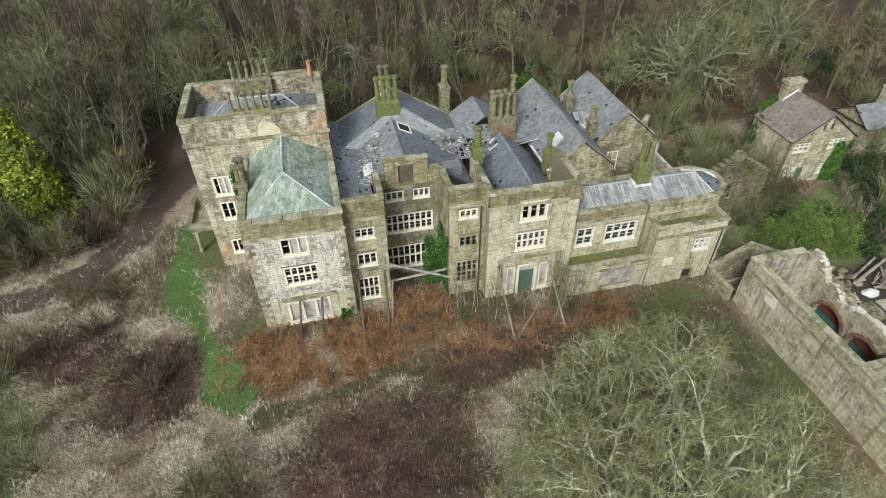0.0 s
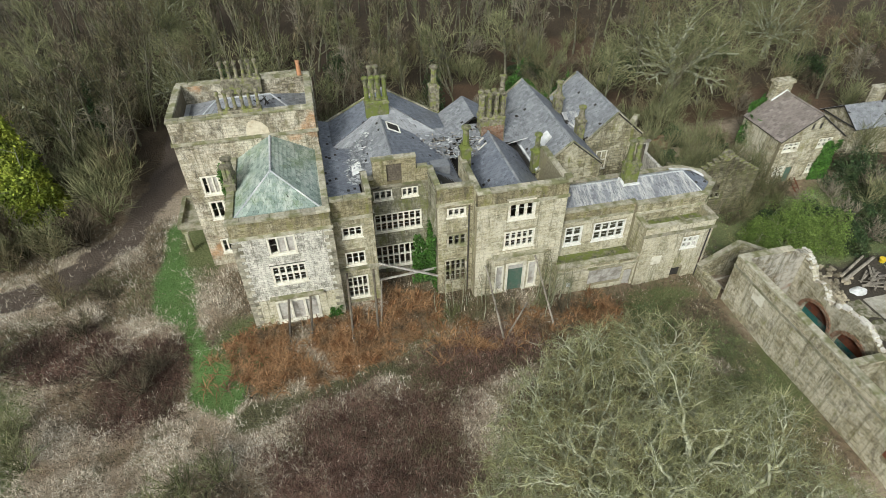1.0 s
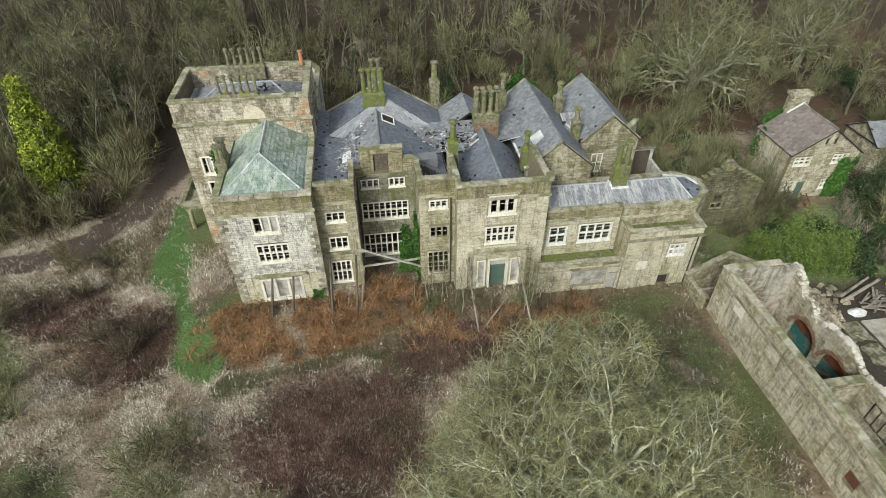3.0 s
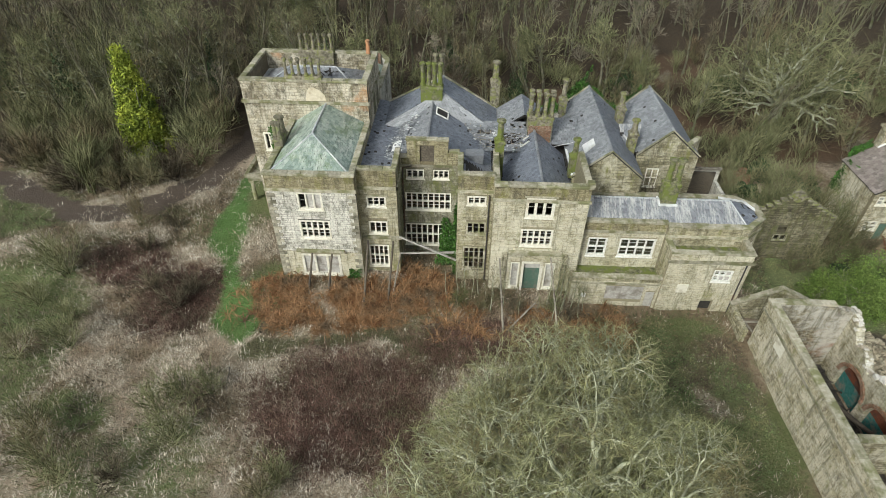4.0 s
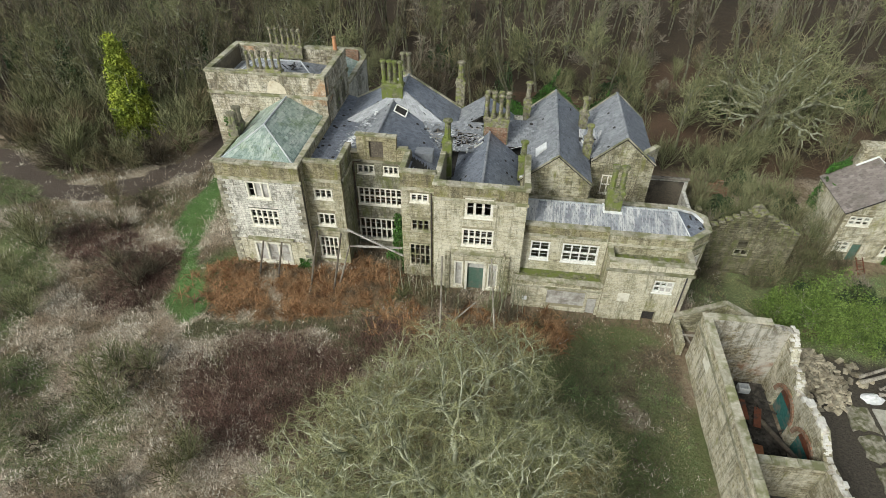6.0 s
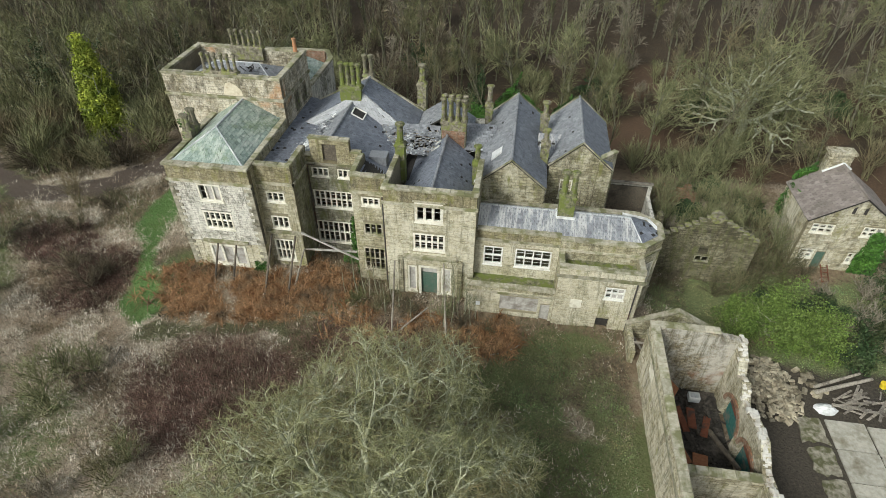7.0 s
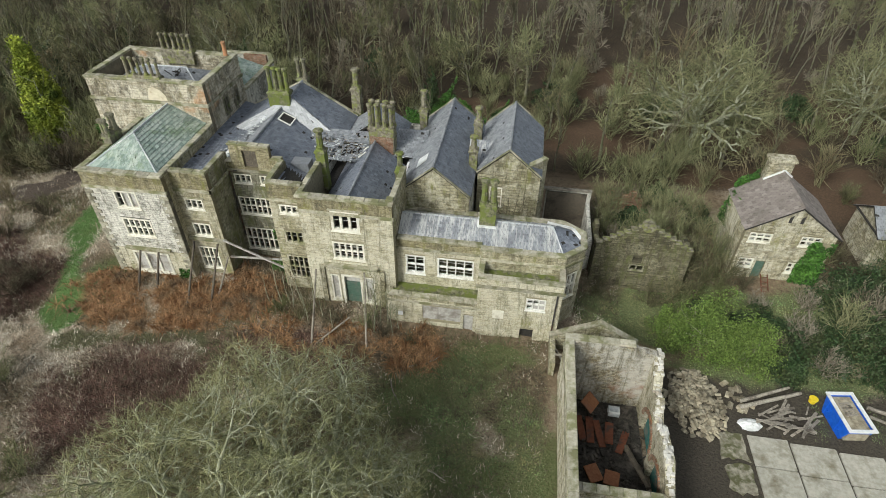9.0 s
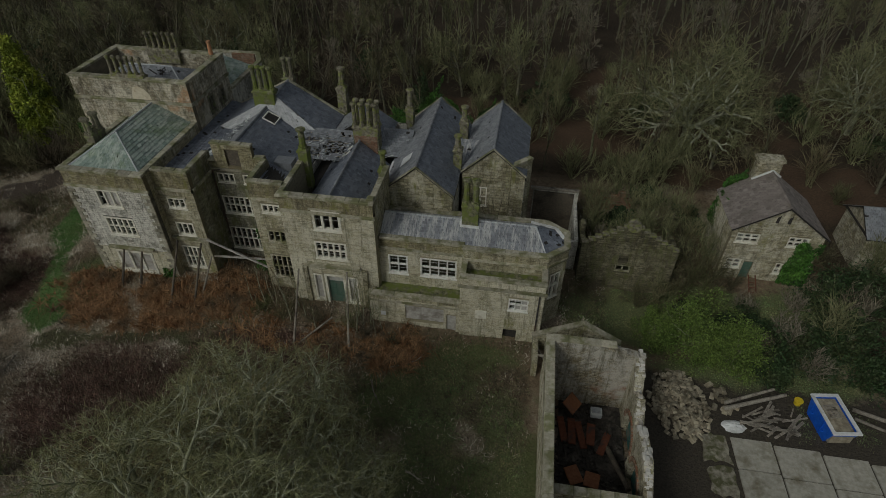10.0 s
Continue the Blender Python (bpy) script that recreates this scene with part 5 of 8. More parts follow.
# two gabled wings with ridges running back
def gabled(x0, x1, xr, y0, y1, ze, zr, mats, seed, label):
    roof = part("roof", Shape().box(x0, y0 + 0.3, ze - 0.5, x1, y1, ze - 0.42), DECK, mansion, label)
    slope(mansion, roof, (x0, y1, ze), (x0, y0, ze), (xr, y0, zr), (xr, y1, zr), mats[0], 0.3, 0.27, seed, 0.006)
    slope(mansion, roof, (x1, y0, ze), (x1, y1, ze), (xr, y1, zr), (xr, y0, zr), mats[1], 0.3, 0.27, seed + 1, 0.006)
    ridge_tiles(roof, (xr, y0, zr + 0.05), (xr, y1, zr + 0.05), SLATE_PALE)
    for y, t in ((y0 + 0.05, 0.4), (y1 - 0.45, 0.4)):
        g, k = Shape(), 0
        for d in (0, t):
            g.v += [(x0 + 0.1, y + d, -1.5), (x1 - 0.1, y + d, -1.5), (x1 - 0.1, y + d, ze - 0.03), (xr, y + d, zr - 0.12), (x0 + 0.1, y + d, ze - 0.03)]
        g.f += [(k, k + 1, k + 2, k + 3, k + 4), (k + 9, k + 8, k + 7, k + 6, k + 5)] + [(k + i, k + 5 + i, k + 5 + (i + 1) % 5, k + (i + 1) % 5) for i in range(5)]
        part("gable_wall", g, STONE, mansion, "coursed stone gable end")
    for y in (y0 - 0.02, y1 + 0.02):
        for xe in (x0, x1):
            part("verge_coping", Shape().beam((xe, y, ze + 0.06), (xr, y, zr + 0.06), 0.2, 0.08), COPING, mansion)
    return roof


# both wings: west slopes coloured as lit, east slopes as turned from the light
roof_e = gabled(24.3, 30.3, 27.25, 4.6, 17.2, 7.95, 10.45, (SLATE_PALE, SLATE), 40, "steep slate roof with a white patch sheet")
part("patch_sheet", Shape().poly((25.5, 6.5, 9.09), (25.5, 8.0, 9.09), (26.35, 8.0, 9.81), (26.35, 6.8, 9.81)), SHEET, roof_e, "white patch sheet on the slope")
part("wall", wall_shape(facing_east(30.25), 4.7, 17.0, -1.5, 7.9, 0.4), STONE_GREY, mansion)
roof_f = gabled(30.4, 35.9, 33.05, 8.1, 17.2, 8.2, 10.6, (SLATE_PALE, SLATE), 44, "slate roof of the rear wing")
part("wall", wall_shape(facing_east(35.95), 10.2, 17.0, -3.0, 8.2, 0.4, [(12.4, 4.6, 13.4, 6.4)]), STONE_GREY, mansion)
to = facing_line((34.6, 8.1), (36.3, 9.9))
part("wall", wall_shape(to, 0, 2.47, -3.0, 9.0, 0.4, [(0.8, 5.0, 1.8, 6.9), (0.8, 1.8, 1.8, 3.9)]), STONE, mansion, "canted stone corner with windows")
window(mansion, to, 0.8, 5.0, 1.8, 6.9, 2, 2, jamb=0.1, mull=0.1)
window(mansion, to, 0.8, 1.8, 1.8, 3.9, 2, 2, jamb=0.1, mull=0.1)
copings(mansion, (34.6, 8.1), (36.3, 9.9), 9.0, 0.5)
window(mansion, front(8.12), 31.6, 5.0, 32.7, 6.9, 2, 2, jamb=0.1, mull=0.1, fill="some")
for p, q in (((23.4, 9.6, 8.0), (24.6, 8.0, 9.3)), ((24.4, 4.65, 8.1), (24.4, 9.0, 8.1)), ((30.35, 9.6, 8.3), (29.6, 10.4, 8.9))):
    part("flashing", Shape().beam(p, q, 0.22, 0.03), SHEET, mansion, "white lead flashing")
# link roofs between the gables
s1 = part("roof", Shape().box(22.6, 9.4, 7.2, 25.0, 12.5, 7.28), DECK, mansion, "small slate link roof")
slope(mansion, s1, (22.8, 9.4, 8.3), (25.6, 9.4, 8.3), (25.6, 12.5, 9.4), (22.8, 12.5, 9.4), SLATE_PALE, 0.3, 0.27, 50)
slope(mansion, s1, (29.4, 9.2, 8.3), (31.6, 9.2, 8.3), (31.6, 12.0, 9.2), (29.4, 12.0, 9.2), SLATE_LEAD, 0.3, 0.27, 51, 0.08)

# chimneys of the middle
chimney(mansion, 12.2, 12.0, 9.5, 12.5, 1.95, 0.9, 4, 14.55, SHAFT_MOSS, 1, r=0.21)
chimney(mansion, 12.6, 16.6, 9.5, 11.8, 1.0, 0.7, 2, 13.6, SHAFT_DARK, 1, r=0.2)
chimney(mansion, 18.05, 15.8, 8.0, 11.6, 0.85, 0.85, 1, 13.35, SHAFT, 1, "tall lone stone chimney", r=0.3)
chimney(mansion, 21.9, 10.1, 8.4, 10.9, 2.2, 1.1, 4, 13.0, SHAFT, 2, r=0.19)
part("chimney_base", Shape().box(20.9, 9.5, 8.3, 22.9, 10.7, 10.0), BRICK, mansion, "red brick chimney base")
chimney(mansion, 18.15, 4.85, 7.5, 11.2, 0.75, 0.75, 1, 12.9, SHAFT_MOSS, 1, "mossy lone stone chimney", r=0.28)
chimney(mansion, 24.45, 5.35, 7.6, 9.7, 0.7, 0.7, 1, 11.2, SHAFT_MOSS, 1, "mossy lone stone chimney", r=0.25)
chimney(mansion, 29.9, 14.0, 7.8, 10.0, 0.75, 0.75, 1, 11.4, SHAFT, 1, "lone stone chimney", r=0.27)
chimney(mansion, 30.0, 9.05, 7.8, 10.0, 0.7, 0.7, 1, 11.2, SHAFT, 1, "mossy lone stone chimney", r=0.26)
chimney(mansion, 24.6, 15.3, 7.8, 10.2, 0.7, 0.7, 1, 12.0, SHAFT, 1, "lone stone chimney", r=0.26)
# fallen slates and battens in the valley
s, s2 = Shape(), Shape()
for i in range(420):
    v = random.random()
    x, y = 9.3 + random.gauss(0, 0.45) + 0.9 * v, 4.8 + 5.6 * v + random.gauss(0, 0.3)
    z = max(9.05, 9.0 + (x - 9.4) * 0.69) + random.uniform(0.02, 0.3)
    a = random.uniform(0, 6.28)
    d = Vector((math.cos(a), math.sin(a), random.uniform(-0.5, 0.5))) * random.uniform(0.12, 0.42)
    (s2 if i % 3 else s).beam((x, y, z), Vector((x, y, z)) + d * 0.8, random.uniform(0.08, 0.24), 0.02)
for i in range(320):
    x, y = random.uniform(15.2, 20.8), random.uniform(7.5, 10.2)
    z = 8.5 + (y - 7.6) * 0.36 + random.uniform(0.03, 0.16)
    a = random.uniform(0, 6.28)
    d = Vector((math.cos(a), math.sin(a), random.uniform(-0.3, 0.3))) * random.uniform(0.12, 0.4)
    (s if i % 4 == 0 else s2).beam((x, y, z), Vector((x, y, z)) + d, random.uniform(0.06, 0.2), 0.02)
part("roof_debris", s2, SLATE_PALE, mansion, "heap of broken blue slates", kind="stuff")
part("roof_debris", s, LEAD, mansion, "heap of broken pale slates and battens", kind="stuff")
part("lead_sheet", Shape().poly((9.15, 5.6, 9.3), (9.9, 5.5, 9.65), (9.95, 7.1, 9.7), (9.2, 7.2, 9.3)), SHEET, mansion, "torn sheet of pale lead")

# porch beside the tower
s = Shape()
s.box(-6.2, 10.9, 2.45, -3.86, 15.4, 2.85)
s.box(-6.35, 10.75, 2.85, -3.86, 11.1, 3.3).box(-6.35, 11.1, 2.85, -6.0, 15.5, 3.3).box(-6.0, 15.2, 2.85, -3.86, 15.5, 3.3)
porch = part("porch", s, COPING, mansion, "flat-roofed stone porch with a parapet")
for y in (11.2, 15.0):
    part("column", Shape().tube((-5.95, y, -0.6), (-5.95, y, 2.45), 0.22, 0.18, 12).box(-6.25, y - 0.3, -0.7, -5.65, y + 0.3, -0.3).box(-6.2, y - 0.25, 2.2, -5.7, y + 0.25, 2.44), COPING, porch)
part("porch_wall", Shape().box(-4.4, 11.0, -0.7, -3.87, 15.3, 2.44), STONE, porch)


# ---- roofless stable range ----
ruin = thing("ruined_stable", "roofless ruined sandstone stable range with ragged walls", "ruin")
WX0, WY0, WY1 = 38.45, -27.0, -4.9
part("wall", wall_shape(facing_west(WX0), -WY1, -WY0, -2.5, 3.7, 0.45, [(21.0, 0.6, 21.9, 1.5), (24.2, 0.2, 25.0, 0.95)]), STONE_RUIN, ruin, "long coursed stone wall with blocked openings")
copings(ruin, (WX0, WY1), (WX0, WY0), 3.7, 0.62, 0.18, 1.3, out=0.1)
part("string_course", bar(facing_west(WX0), -WY1, 2.7, -WY0, 2.9, -0.1, -0.003), COPING, ruin)
part("render_patch", bar(facing_west(WX0), 7.6, 1.6, 8.8, 2.6, -0.03, -0.003), DRESSED, ruin, "square pale patch of render")
part("shutter", bar(facing_west(WX0), 21.0, 0.6, 21.9, 1.5, 0.06, 0.12), RUST, ruin, "rust-red shutter")
g = part("grille", wall_shape(facing_west(WX0), 24.2, 25.0, 0.2, 0.95, 0.06, [(24.28 + 0.24 * i, 0.28 + 0.2 * j, 24.44 + 0.24 * i, 0.42 + 0.2 * j) for i in range(3) for j in range(3)]), PAINT, ruin, "white grille")
part("cable", Shape().tube((38.34, -23.3, -1.5), (38.34, -23.6, 2.9), 0.05, 0.05, 6).tube((38.34, -23.6, 2.9), (38.9, -23.7, 3.95), 0.05, 0.05, 6), IRON, ruin)
# gable wall at the house end, broken down towards its outer corner
s = Shape()
s.v = []
tops = [(39.05 - 0.25, 3.75), (40.5, 3.8), (42.0, 3.7), (43.2, 3.6), (43.6, 3.4), (44.2, 3.35), (45.2, 3.1)]
for (xa, za), (xb, zb) in zip(tops, tops[1:]):
    s.prism([(xa, -5.5), (xb, -5.5), (xb, -4.95), (xa, -4.95)], -3.4, [za, zb, zb, za])
part("wall", s.weld(), FLAKED, ruin, "inner end wall with flaking limewash and brick")
copings(ruin, (43.2, -4.95), (38.8, -4.95), 3.75, 0.6, 0.15, 1.1)
# outer wall with arched openings
def arch_wall(x, y0, y1, z0, tops, arches, thick):
    """A wall along y with a ragged head and segment-arched openings (centre, half width, spring, rise)."""
    ys = sorted({y0, y1, *(t[0] for t in tops), *(c + h * k / 6 for c, h, _, _ in arches for k in range(-6, 7))})
    s = Shape()
    for a, b in zip(ys, ys[1:]):
        za, zb = (float(np.interp(v, [t[0] for t in tops], [t[1] for t in tops])) for v in (a, b))
        low = [z0, z0]
        for c, h, spring, rise in arches:
            if c - h - 1e-6 < (a + b) / 2 < c + h + 1e-6:
                low = [spring + rise * math.sqrt(max(0.0, 1 - ((v - c) / h) ** 2)) for v in (a, b)]
        p = [(x, a, low[0]), (x + thick, a, low[0]), (x + thick, b, low[1]), (x, b, low[1])]
        q = [(x, a, za), (x + thick, a, za), (x + thick, b, zb), (x, b, zb)]
        k = len(s.v)
        s.v += p + q
        s.f += [(k + 3, k + 2, k + 1, k), (k + 4, k + 5, k + 6, k + 7), (k, k + 1, k + 5, k + 4), (k + 1, k + 2, k + 6, k + 5), (k + 2, k + 3, k + 7, k + 6), (k + 3, k, k + 4, k + 7)]
    return s.weld()


E_TOPS = [(-26.0, 1.3), (-22, 1.4), (-19, 1.6), (-16.5, 1.2), (-14.2, 0.9), (-12.6, 1.9), (-10.6, 1.6), (-9.3, 0.9), (-8.0, 1.9), (-7.2, 1.5), (-6.4, 2.6), (-5.5, 3.1)]
ARCHES = [(-8.7, 1.45, -1.2, 1.3), (-12.4, 1.45, -1.2, 1.3)]
part("wall", arch_wall(44.6, -26.0, -5.5, -3.4, E_TOPS, ARCHES, 0.6), STONE_RUIN, ruin, "ragged outer wall with two segmental arches")
s = Shape()
for i in range(150):
    y = random.uniform(-26, -5.0)
    z = float(np.interp(y, [t[0] for t in E_TOPS], [t[1] for t in E_TOPS])) if y < -5.5 else 3.1
    x = 44.55 + random.random() * 0.45
    a = random.uniform(0.15, 0.32)
    s.worn(x, y, z - 0.1, x + a, y + a * 1.3, z + random.uniform(0.03, 0.2), 0.04)
part("broken_wall_head", s, MORTAR, ruin, "white mortar and loose stones along the broken wall head", kind="stuff")
for c, h, spring, rise in ARCHES:
    ring = Shape()
    for k in range(14):
        t0, t1 = math.pi * k / 14, math.pi * (k + 0.92) / 14
        pts = [(c - (h + e) * math.cos(t), spring + (rise + e) * math.sin(t)) for t, e in ((t0, 0.0), (t1, 0.0), (t1, 0.3), (t0, 0.3))]
        n = len(ring.v)
        ring.v += [(44.5, y, z) for y, z in pts] + [(44.62, y, z) for y, z in pts]
        ring.f += [(n + 3, n + 2, n + 1, n), (n, n + 1, n + 5, n + 4), (n + 1, n + 2, n + 6, n + 5), (n + 2, n + 3, n + 7, n + 6), (n + 3, n, n + 4, n + 7)]
    part("arch_ring", ring, BRICK, ruin, "brick arch ring", kind="stuff")
    part("door_leaf", Shape().box(45.0, c - h, -3.2, 45.08, c + h, -1.3), TEAL, ruin, "flaking teal double door")
    part("tympanum", Shape().box(45.0, c - h, -1.28, 45.06, c + h, -0.3), RUST, ruin, "rust-red boarding in the arch")
part("wall", Shape().box(38.8, -14.9, -3.3, 44.6, -14.35, 0.95), STONE_RUIN, ruin, "broken cross wall")
copings(ruin, (38.85, -14.9), (44.5, -14.9), 0.95, 0.6, 0.14, 0.8)
part("wall", Shape().box(38.8, -27.0, -3.3, 45.2, -26.4, 1.6), BRICK, ruin, "orange brick end wall")
win = part("window", wall_shape(facing_west(44.6), 16.2, 19.4, -1.6, 0.2, 0.08, [(16.3 + 0.62 * i, -1.5, 16.84 + 0.62 * i, 0.1) for i in range(5)]), PAINT, ruin, "white timber window of five lights")
for i in range(5):
    part("pane", bar(facing_west(44.6), 16.31 + 0.62 * i, -1.49, 16.83 + 0.62 * i, 0.09, 0.03, 0.036), glass, win)
part("floor", Shape().box(38.8, -26.4, -3.3, 44.6, -5.5, -2.75), DEBRIS, ruin, "dark floor strewn with debris")
s = Shape()
for i in range(520):
    c = Vector((random.uniform(39.2, 44.3), random.uniform(-14.0, -5.8), -2.72))
    a = random.uniform(0, 6.28)
    s.beam(c, c + Vector((math.cos(a), math.sin(a), random.uniform(0, 0.5))) * random.uniform(0.15, 0.8), random.uniform(0.05, 0.25), random.uniform(0.03, 0.15))
part("rubbish", s, DEBRIS, ruin, "broken boards and rubbish", kind="stuff")
for k, (x, y, wx, wy, z, mt, tilt) in enumerate(((40.9, -6.5, 1.5, 1.1, -1.6, ORANGE, 28), (41.0, -11.8, 1.0, 1.2, -2.2, ORANGE, 12), (42.2, -12.0, 1.0, 1.2, -2.2, ORANGE, -8), (40.3, -8.2, 0.5, 2.0, -2.45, RUST, 3), (40.95, -8.3, 0.55, 2.2, -2.4, RUST, -2), (41.6, -8.5, 0.5, 2.1, -2.45, RUST, 4), (42.3, -8.4, 0.6, 1.9, -2.38, RUST, -5), (43.2, -9.0, 0.5, 2.3, -2.4, RUST, -12))):
    ob = solo("metal_panel", Shape().worn(-wx / 2, -wy / 2, 0, wx / 2, wy / 2, 0.07, 0.02), mt, "rusty metal panel lying on the stable floor", "panel", (x, y, z), "panels in the ruin")
    ob.rotation_euler = (radians(tilt), radians(tilt * 0.4), radians(tilt * 2 + 4))
ob = solo("basin", Shape().box(-0.4, -0.3, 0, 0.4, -0.22, 0.5).box(-0.4, 0.22, 0, 0.4, 0.3, 0.5).box(-0.4, -0.22, 0, -0.32, 0.22, 0.5).box(0.32, -0.22, 0, 0.4, 0.22, 0.5).box(-0.32, -0.22, 0, 0.32, 0.22, 0.08), LEAD, "grey square basin among the debris", "basin", (42.7, -6.7, -2.3))
ob = solo("fallen_beam", Shape().tube((0, 0, 0), (1.0, -3.4, 0.9), 0.2, 0.16, 9), POLE, "charred beam leaning on the stable wall", "beam", (43.4, -9.3, -2.4))

# little roofless lean-to beside it
shed = thing("roofless_lean_to", "small roofless stone lean-to with a low gable", "ruin")
s = Shape().prism([(37.7, -2.3), (41.3, -2.1), (41.3, -1.7), (37.7, -1.9)], -3.0, [0.35, 2.1, 2.1, 0.35]).prism([(41.3, -2.1), (44.2, -2.6), (44.2, -2.2), (41.3, -1.7)], -3.4, [2.1, 0.9, 0.9, 2.1])
part("wall", s.weld(), STONE, shed)
part("wall", Shape().box(37.7, -4.88, -3.0, 38.1, -2.31, 0.25), STONE, shed)
part("wall", Shape().box(43.8, -4.9, -3.4, 44.2, -2.62, 0.7), STONE, shed)
part("verge_coping", Shape().beam((37.6, -2.1, 0.42), (41.3, -1.9, 2.2), 0.5, 0.12), COPING, shed)
part("verge_coping", Shape().beam((41.3, -1.9, 2.2), (44.2, -2.4, 1.0), 0.5, 0.12), COPING, shed)
part("joist", Shape().beam((38.0, -3.9, 0.2), (40.6, -3.2, -0.4), 0.12, 0.14), TIMBER, shed)
part("joist", Shape().beam((38.0, -3.1, 0.2), (39.6, -4.7, -1.2), 0.12, 0.14), TIMBER, shed)
part("floor", Shape().box(38.1, -4.88, -3.0, 43.8, -2.3, -2.3), DEBRIS, shed)

# stepped garden gable
garden = thing("stepped_garden_ruin", "overgrown ruined outhouse with a crow-stepped gable", "ruin")
n_steps = 7
s = Shape()
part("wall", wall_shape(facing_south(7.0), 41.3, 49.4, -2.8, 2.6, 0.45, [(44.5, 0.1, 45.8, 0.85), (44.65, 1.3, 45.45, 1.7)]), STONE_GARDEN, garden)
for i in range(n_steps):
    for x0, x1 in ((41.3 + 0.53 * i, 45.25), (45.25, 49.4 - 0.55 * i)):
        if i < n_steps:
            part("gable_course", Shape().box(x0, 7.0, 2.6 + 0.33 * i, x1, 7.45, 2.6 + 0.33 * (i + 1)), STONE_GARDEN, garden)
    for x in (41.25 + 0.53 * i, 48.85 - 0.55 * i):
        part("step_stone", Shape().worn(x, 6.93, 2.93 + 0.33 * i, x + 0.58, 7.52, 3.02 + 0.33 * i, 0.03), SHAFT, garden)
ob = part("finial", Shape().tube((45.3, 6.95, 5.05), (45.3, 7.5, 5.05), 0.55, 0.55, 14), SHAFT, garden, "round stone finial")
for x, y0, y1, zt in ((41.3, 7.46, 11.5, 2.2), (49.0, 7.46, 10.5, 2.2)):
    for k in range(5):
        ya, yb = y0 + (y1 - y0) * k / 5, y0 + (y1 - y0) * (k + 1) / 5
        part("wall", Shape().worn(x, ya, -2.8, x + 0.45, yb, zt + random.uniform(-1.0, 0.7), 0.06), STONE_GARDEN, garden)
win = part("window", wall_shape(to_shift(facing_south(7.0), -0.02), 44.5, 45.8, 0.1, 0.85, 0.2, [(44.6, 0.2, 45.1, 0.78), (45.2, 0.2, 45.7, 0.78)]), COPING, garden)

# roofless room behind the east wing
room = thing("roofless_yard_room", "roofless stone room with a rotten timber lining", "ruin")
for b in ((36.8, 14.0, 41.1, 14.35), (40.75, 8.0, 41.1, 13.99), (36.8, 7.9, 40.74, 8.2)):
    part("wall", Shape().worn(b[0], b[1], -2.5, b[2], b[3], 3.4 if b[1] > 8 else 2.2, 0.05), STONE_GREY, room)
part("wall_plate", Shape().beam((36.5, 13.9, 3.6), (41.1, 13.9, 3.6), 0.3, 0.2), TIMBER, room)
part("lining", Shape().box(36.9, 13.9, -2, 40.7, 13.98, 3.2), POLE, room, "rotten brown boarding")
part("floor", Shape().box(36.8, 8.21, -2.5, 40.74, 13.9, -2.0), DEBRIS, room)
wall_back = thing("old_garden_wall", "broken pinkish brick garden wall in the undergrowth", "wall")
for k in range(6):
    part("wall_section", Shape().worn(42.8 + 0.75 * k, 18.8 + 0.06 * k, -2.6, 43.54 + 0.75 * k, 19.15 + 0.06 * k, 0.2 + 0.5 * math.sin(k * 2.1), 0.05), BRICK, wall_back)

# ---- cottage ----
cottage = thing("cottage", "abandoned stone cottage with a brown stone-slate roof and ivy", "cottage")
CX0, CX1, CXR, CY0, CY1, CZE, CZR = 54.3, 61.9, 58.05, 10.2, 16.4, 3.6, 6.3
C2 = [(54.75, 2.3, 56.65, 3.3), (59.05, 2.3, 60.75, 3.35), (54.75, -0.65, 56.05, 0.42), (59.0, -0.85, 60.55, 0.35), (56.3, -2.0, 57.1, 0.15)]
part("wall", wall_shape(facing_south(CY0), CX0, CX1, -3.0, 3.6, 0.4, C2), STONE_RUIN, cottage, "pale coursed stone cottage front")
gb_ = Shape()
gb_.v = [(CX0, CY0, 3.6), (CX1, CY0, 3.6), (CXR, CY0, CZR - 0.1), (CX0, CY0 + 0.4, 3.6), (CX1, CY0 + 0.4, 3.6), (CXR, CY0 + 0.4, CZR - 0.1)]
gb_.f = [(0, 1, 2), (5, 4, 3), (0, 3, 4, 1), (1, 4, 5, 2), (2, 5, 3, 0)]
part("gable_wall", gb_, STONE_RUIN, cottage)
for x in (57.5, 58.45):
    # no hole here: a dark slip on the gable is the slit's shade
    part("slit_opening", Shape().prism([(x - 0.13, CY0 - 0.012), (x + 0.13, CY0 - 0.012), (x + 0.13, CY0 - 0.003), (x - 0.13, CY0 - 0.003)], 4.65, [5.2, 5.45, 5.45, 5.2]), DECK, cottage, "dark slip standing for the shade in a slit")
part("wall", wall_shape(facing_west(CX0), -CY1, -CY0 - 0.4, -3.0, 3.6, 0.4), STONE_RUIN, cottage)
part("wall", wall_shape(facing_east(CX1), CY0 + 0.4, CY1, -3.0, 3.6, 0.4), STONE_RUIN, cottage)
part("wall", Shape().prism([(CX0 + 0.4, CY1 - 0.4), (CX1 - 0.4, CY1 - 0.4), (CX1 - 0.4, CY1), (CX0 + 0.4, CY1)], -3.0, 3.6), STONE_RUIN, cottage)
for h, n_l, fl in ((C2[0], 3, ""), (C2[1], 3, ""), (C2[2], 2, ""), (C2[3], 3, "")):
    window(cottage, facing_south(CY0), *h, n_l, 2, jamb=0.09, mull=0.1, broken=0.2)
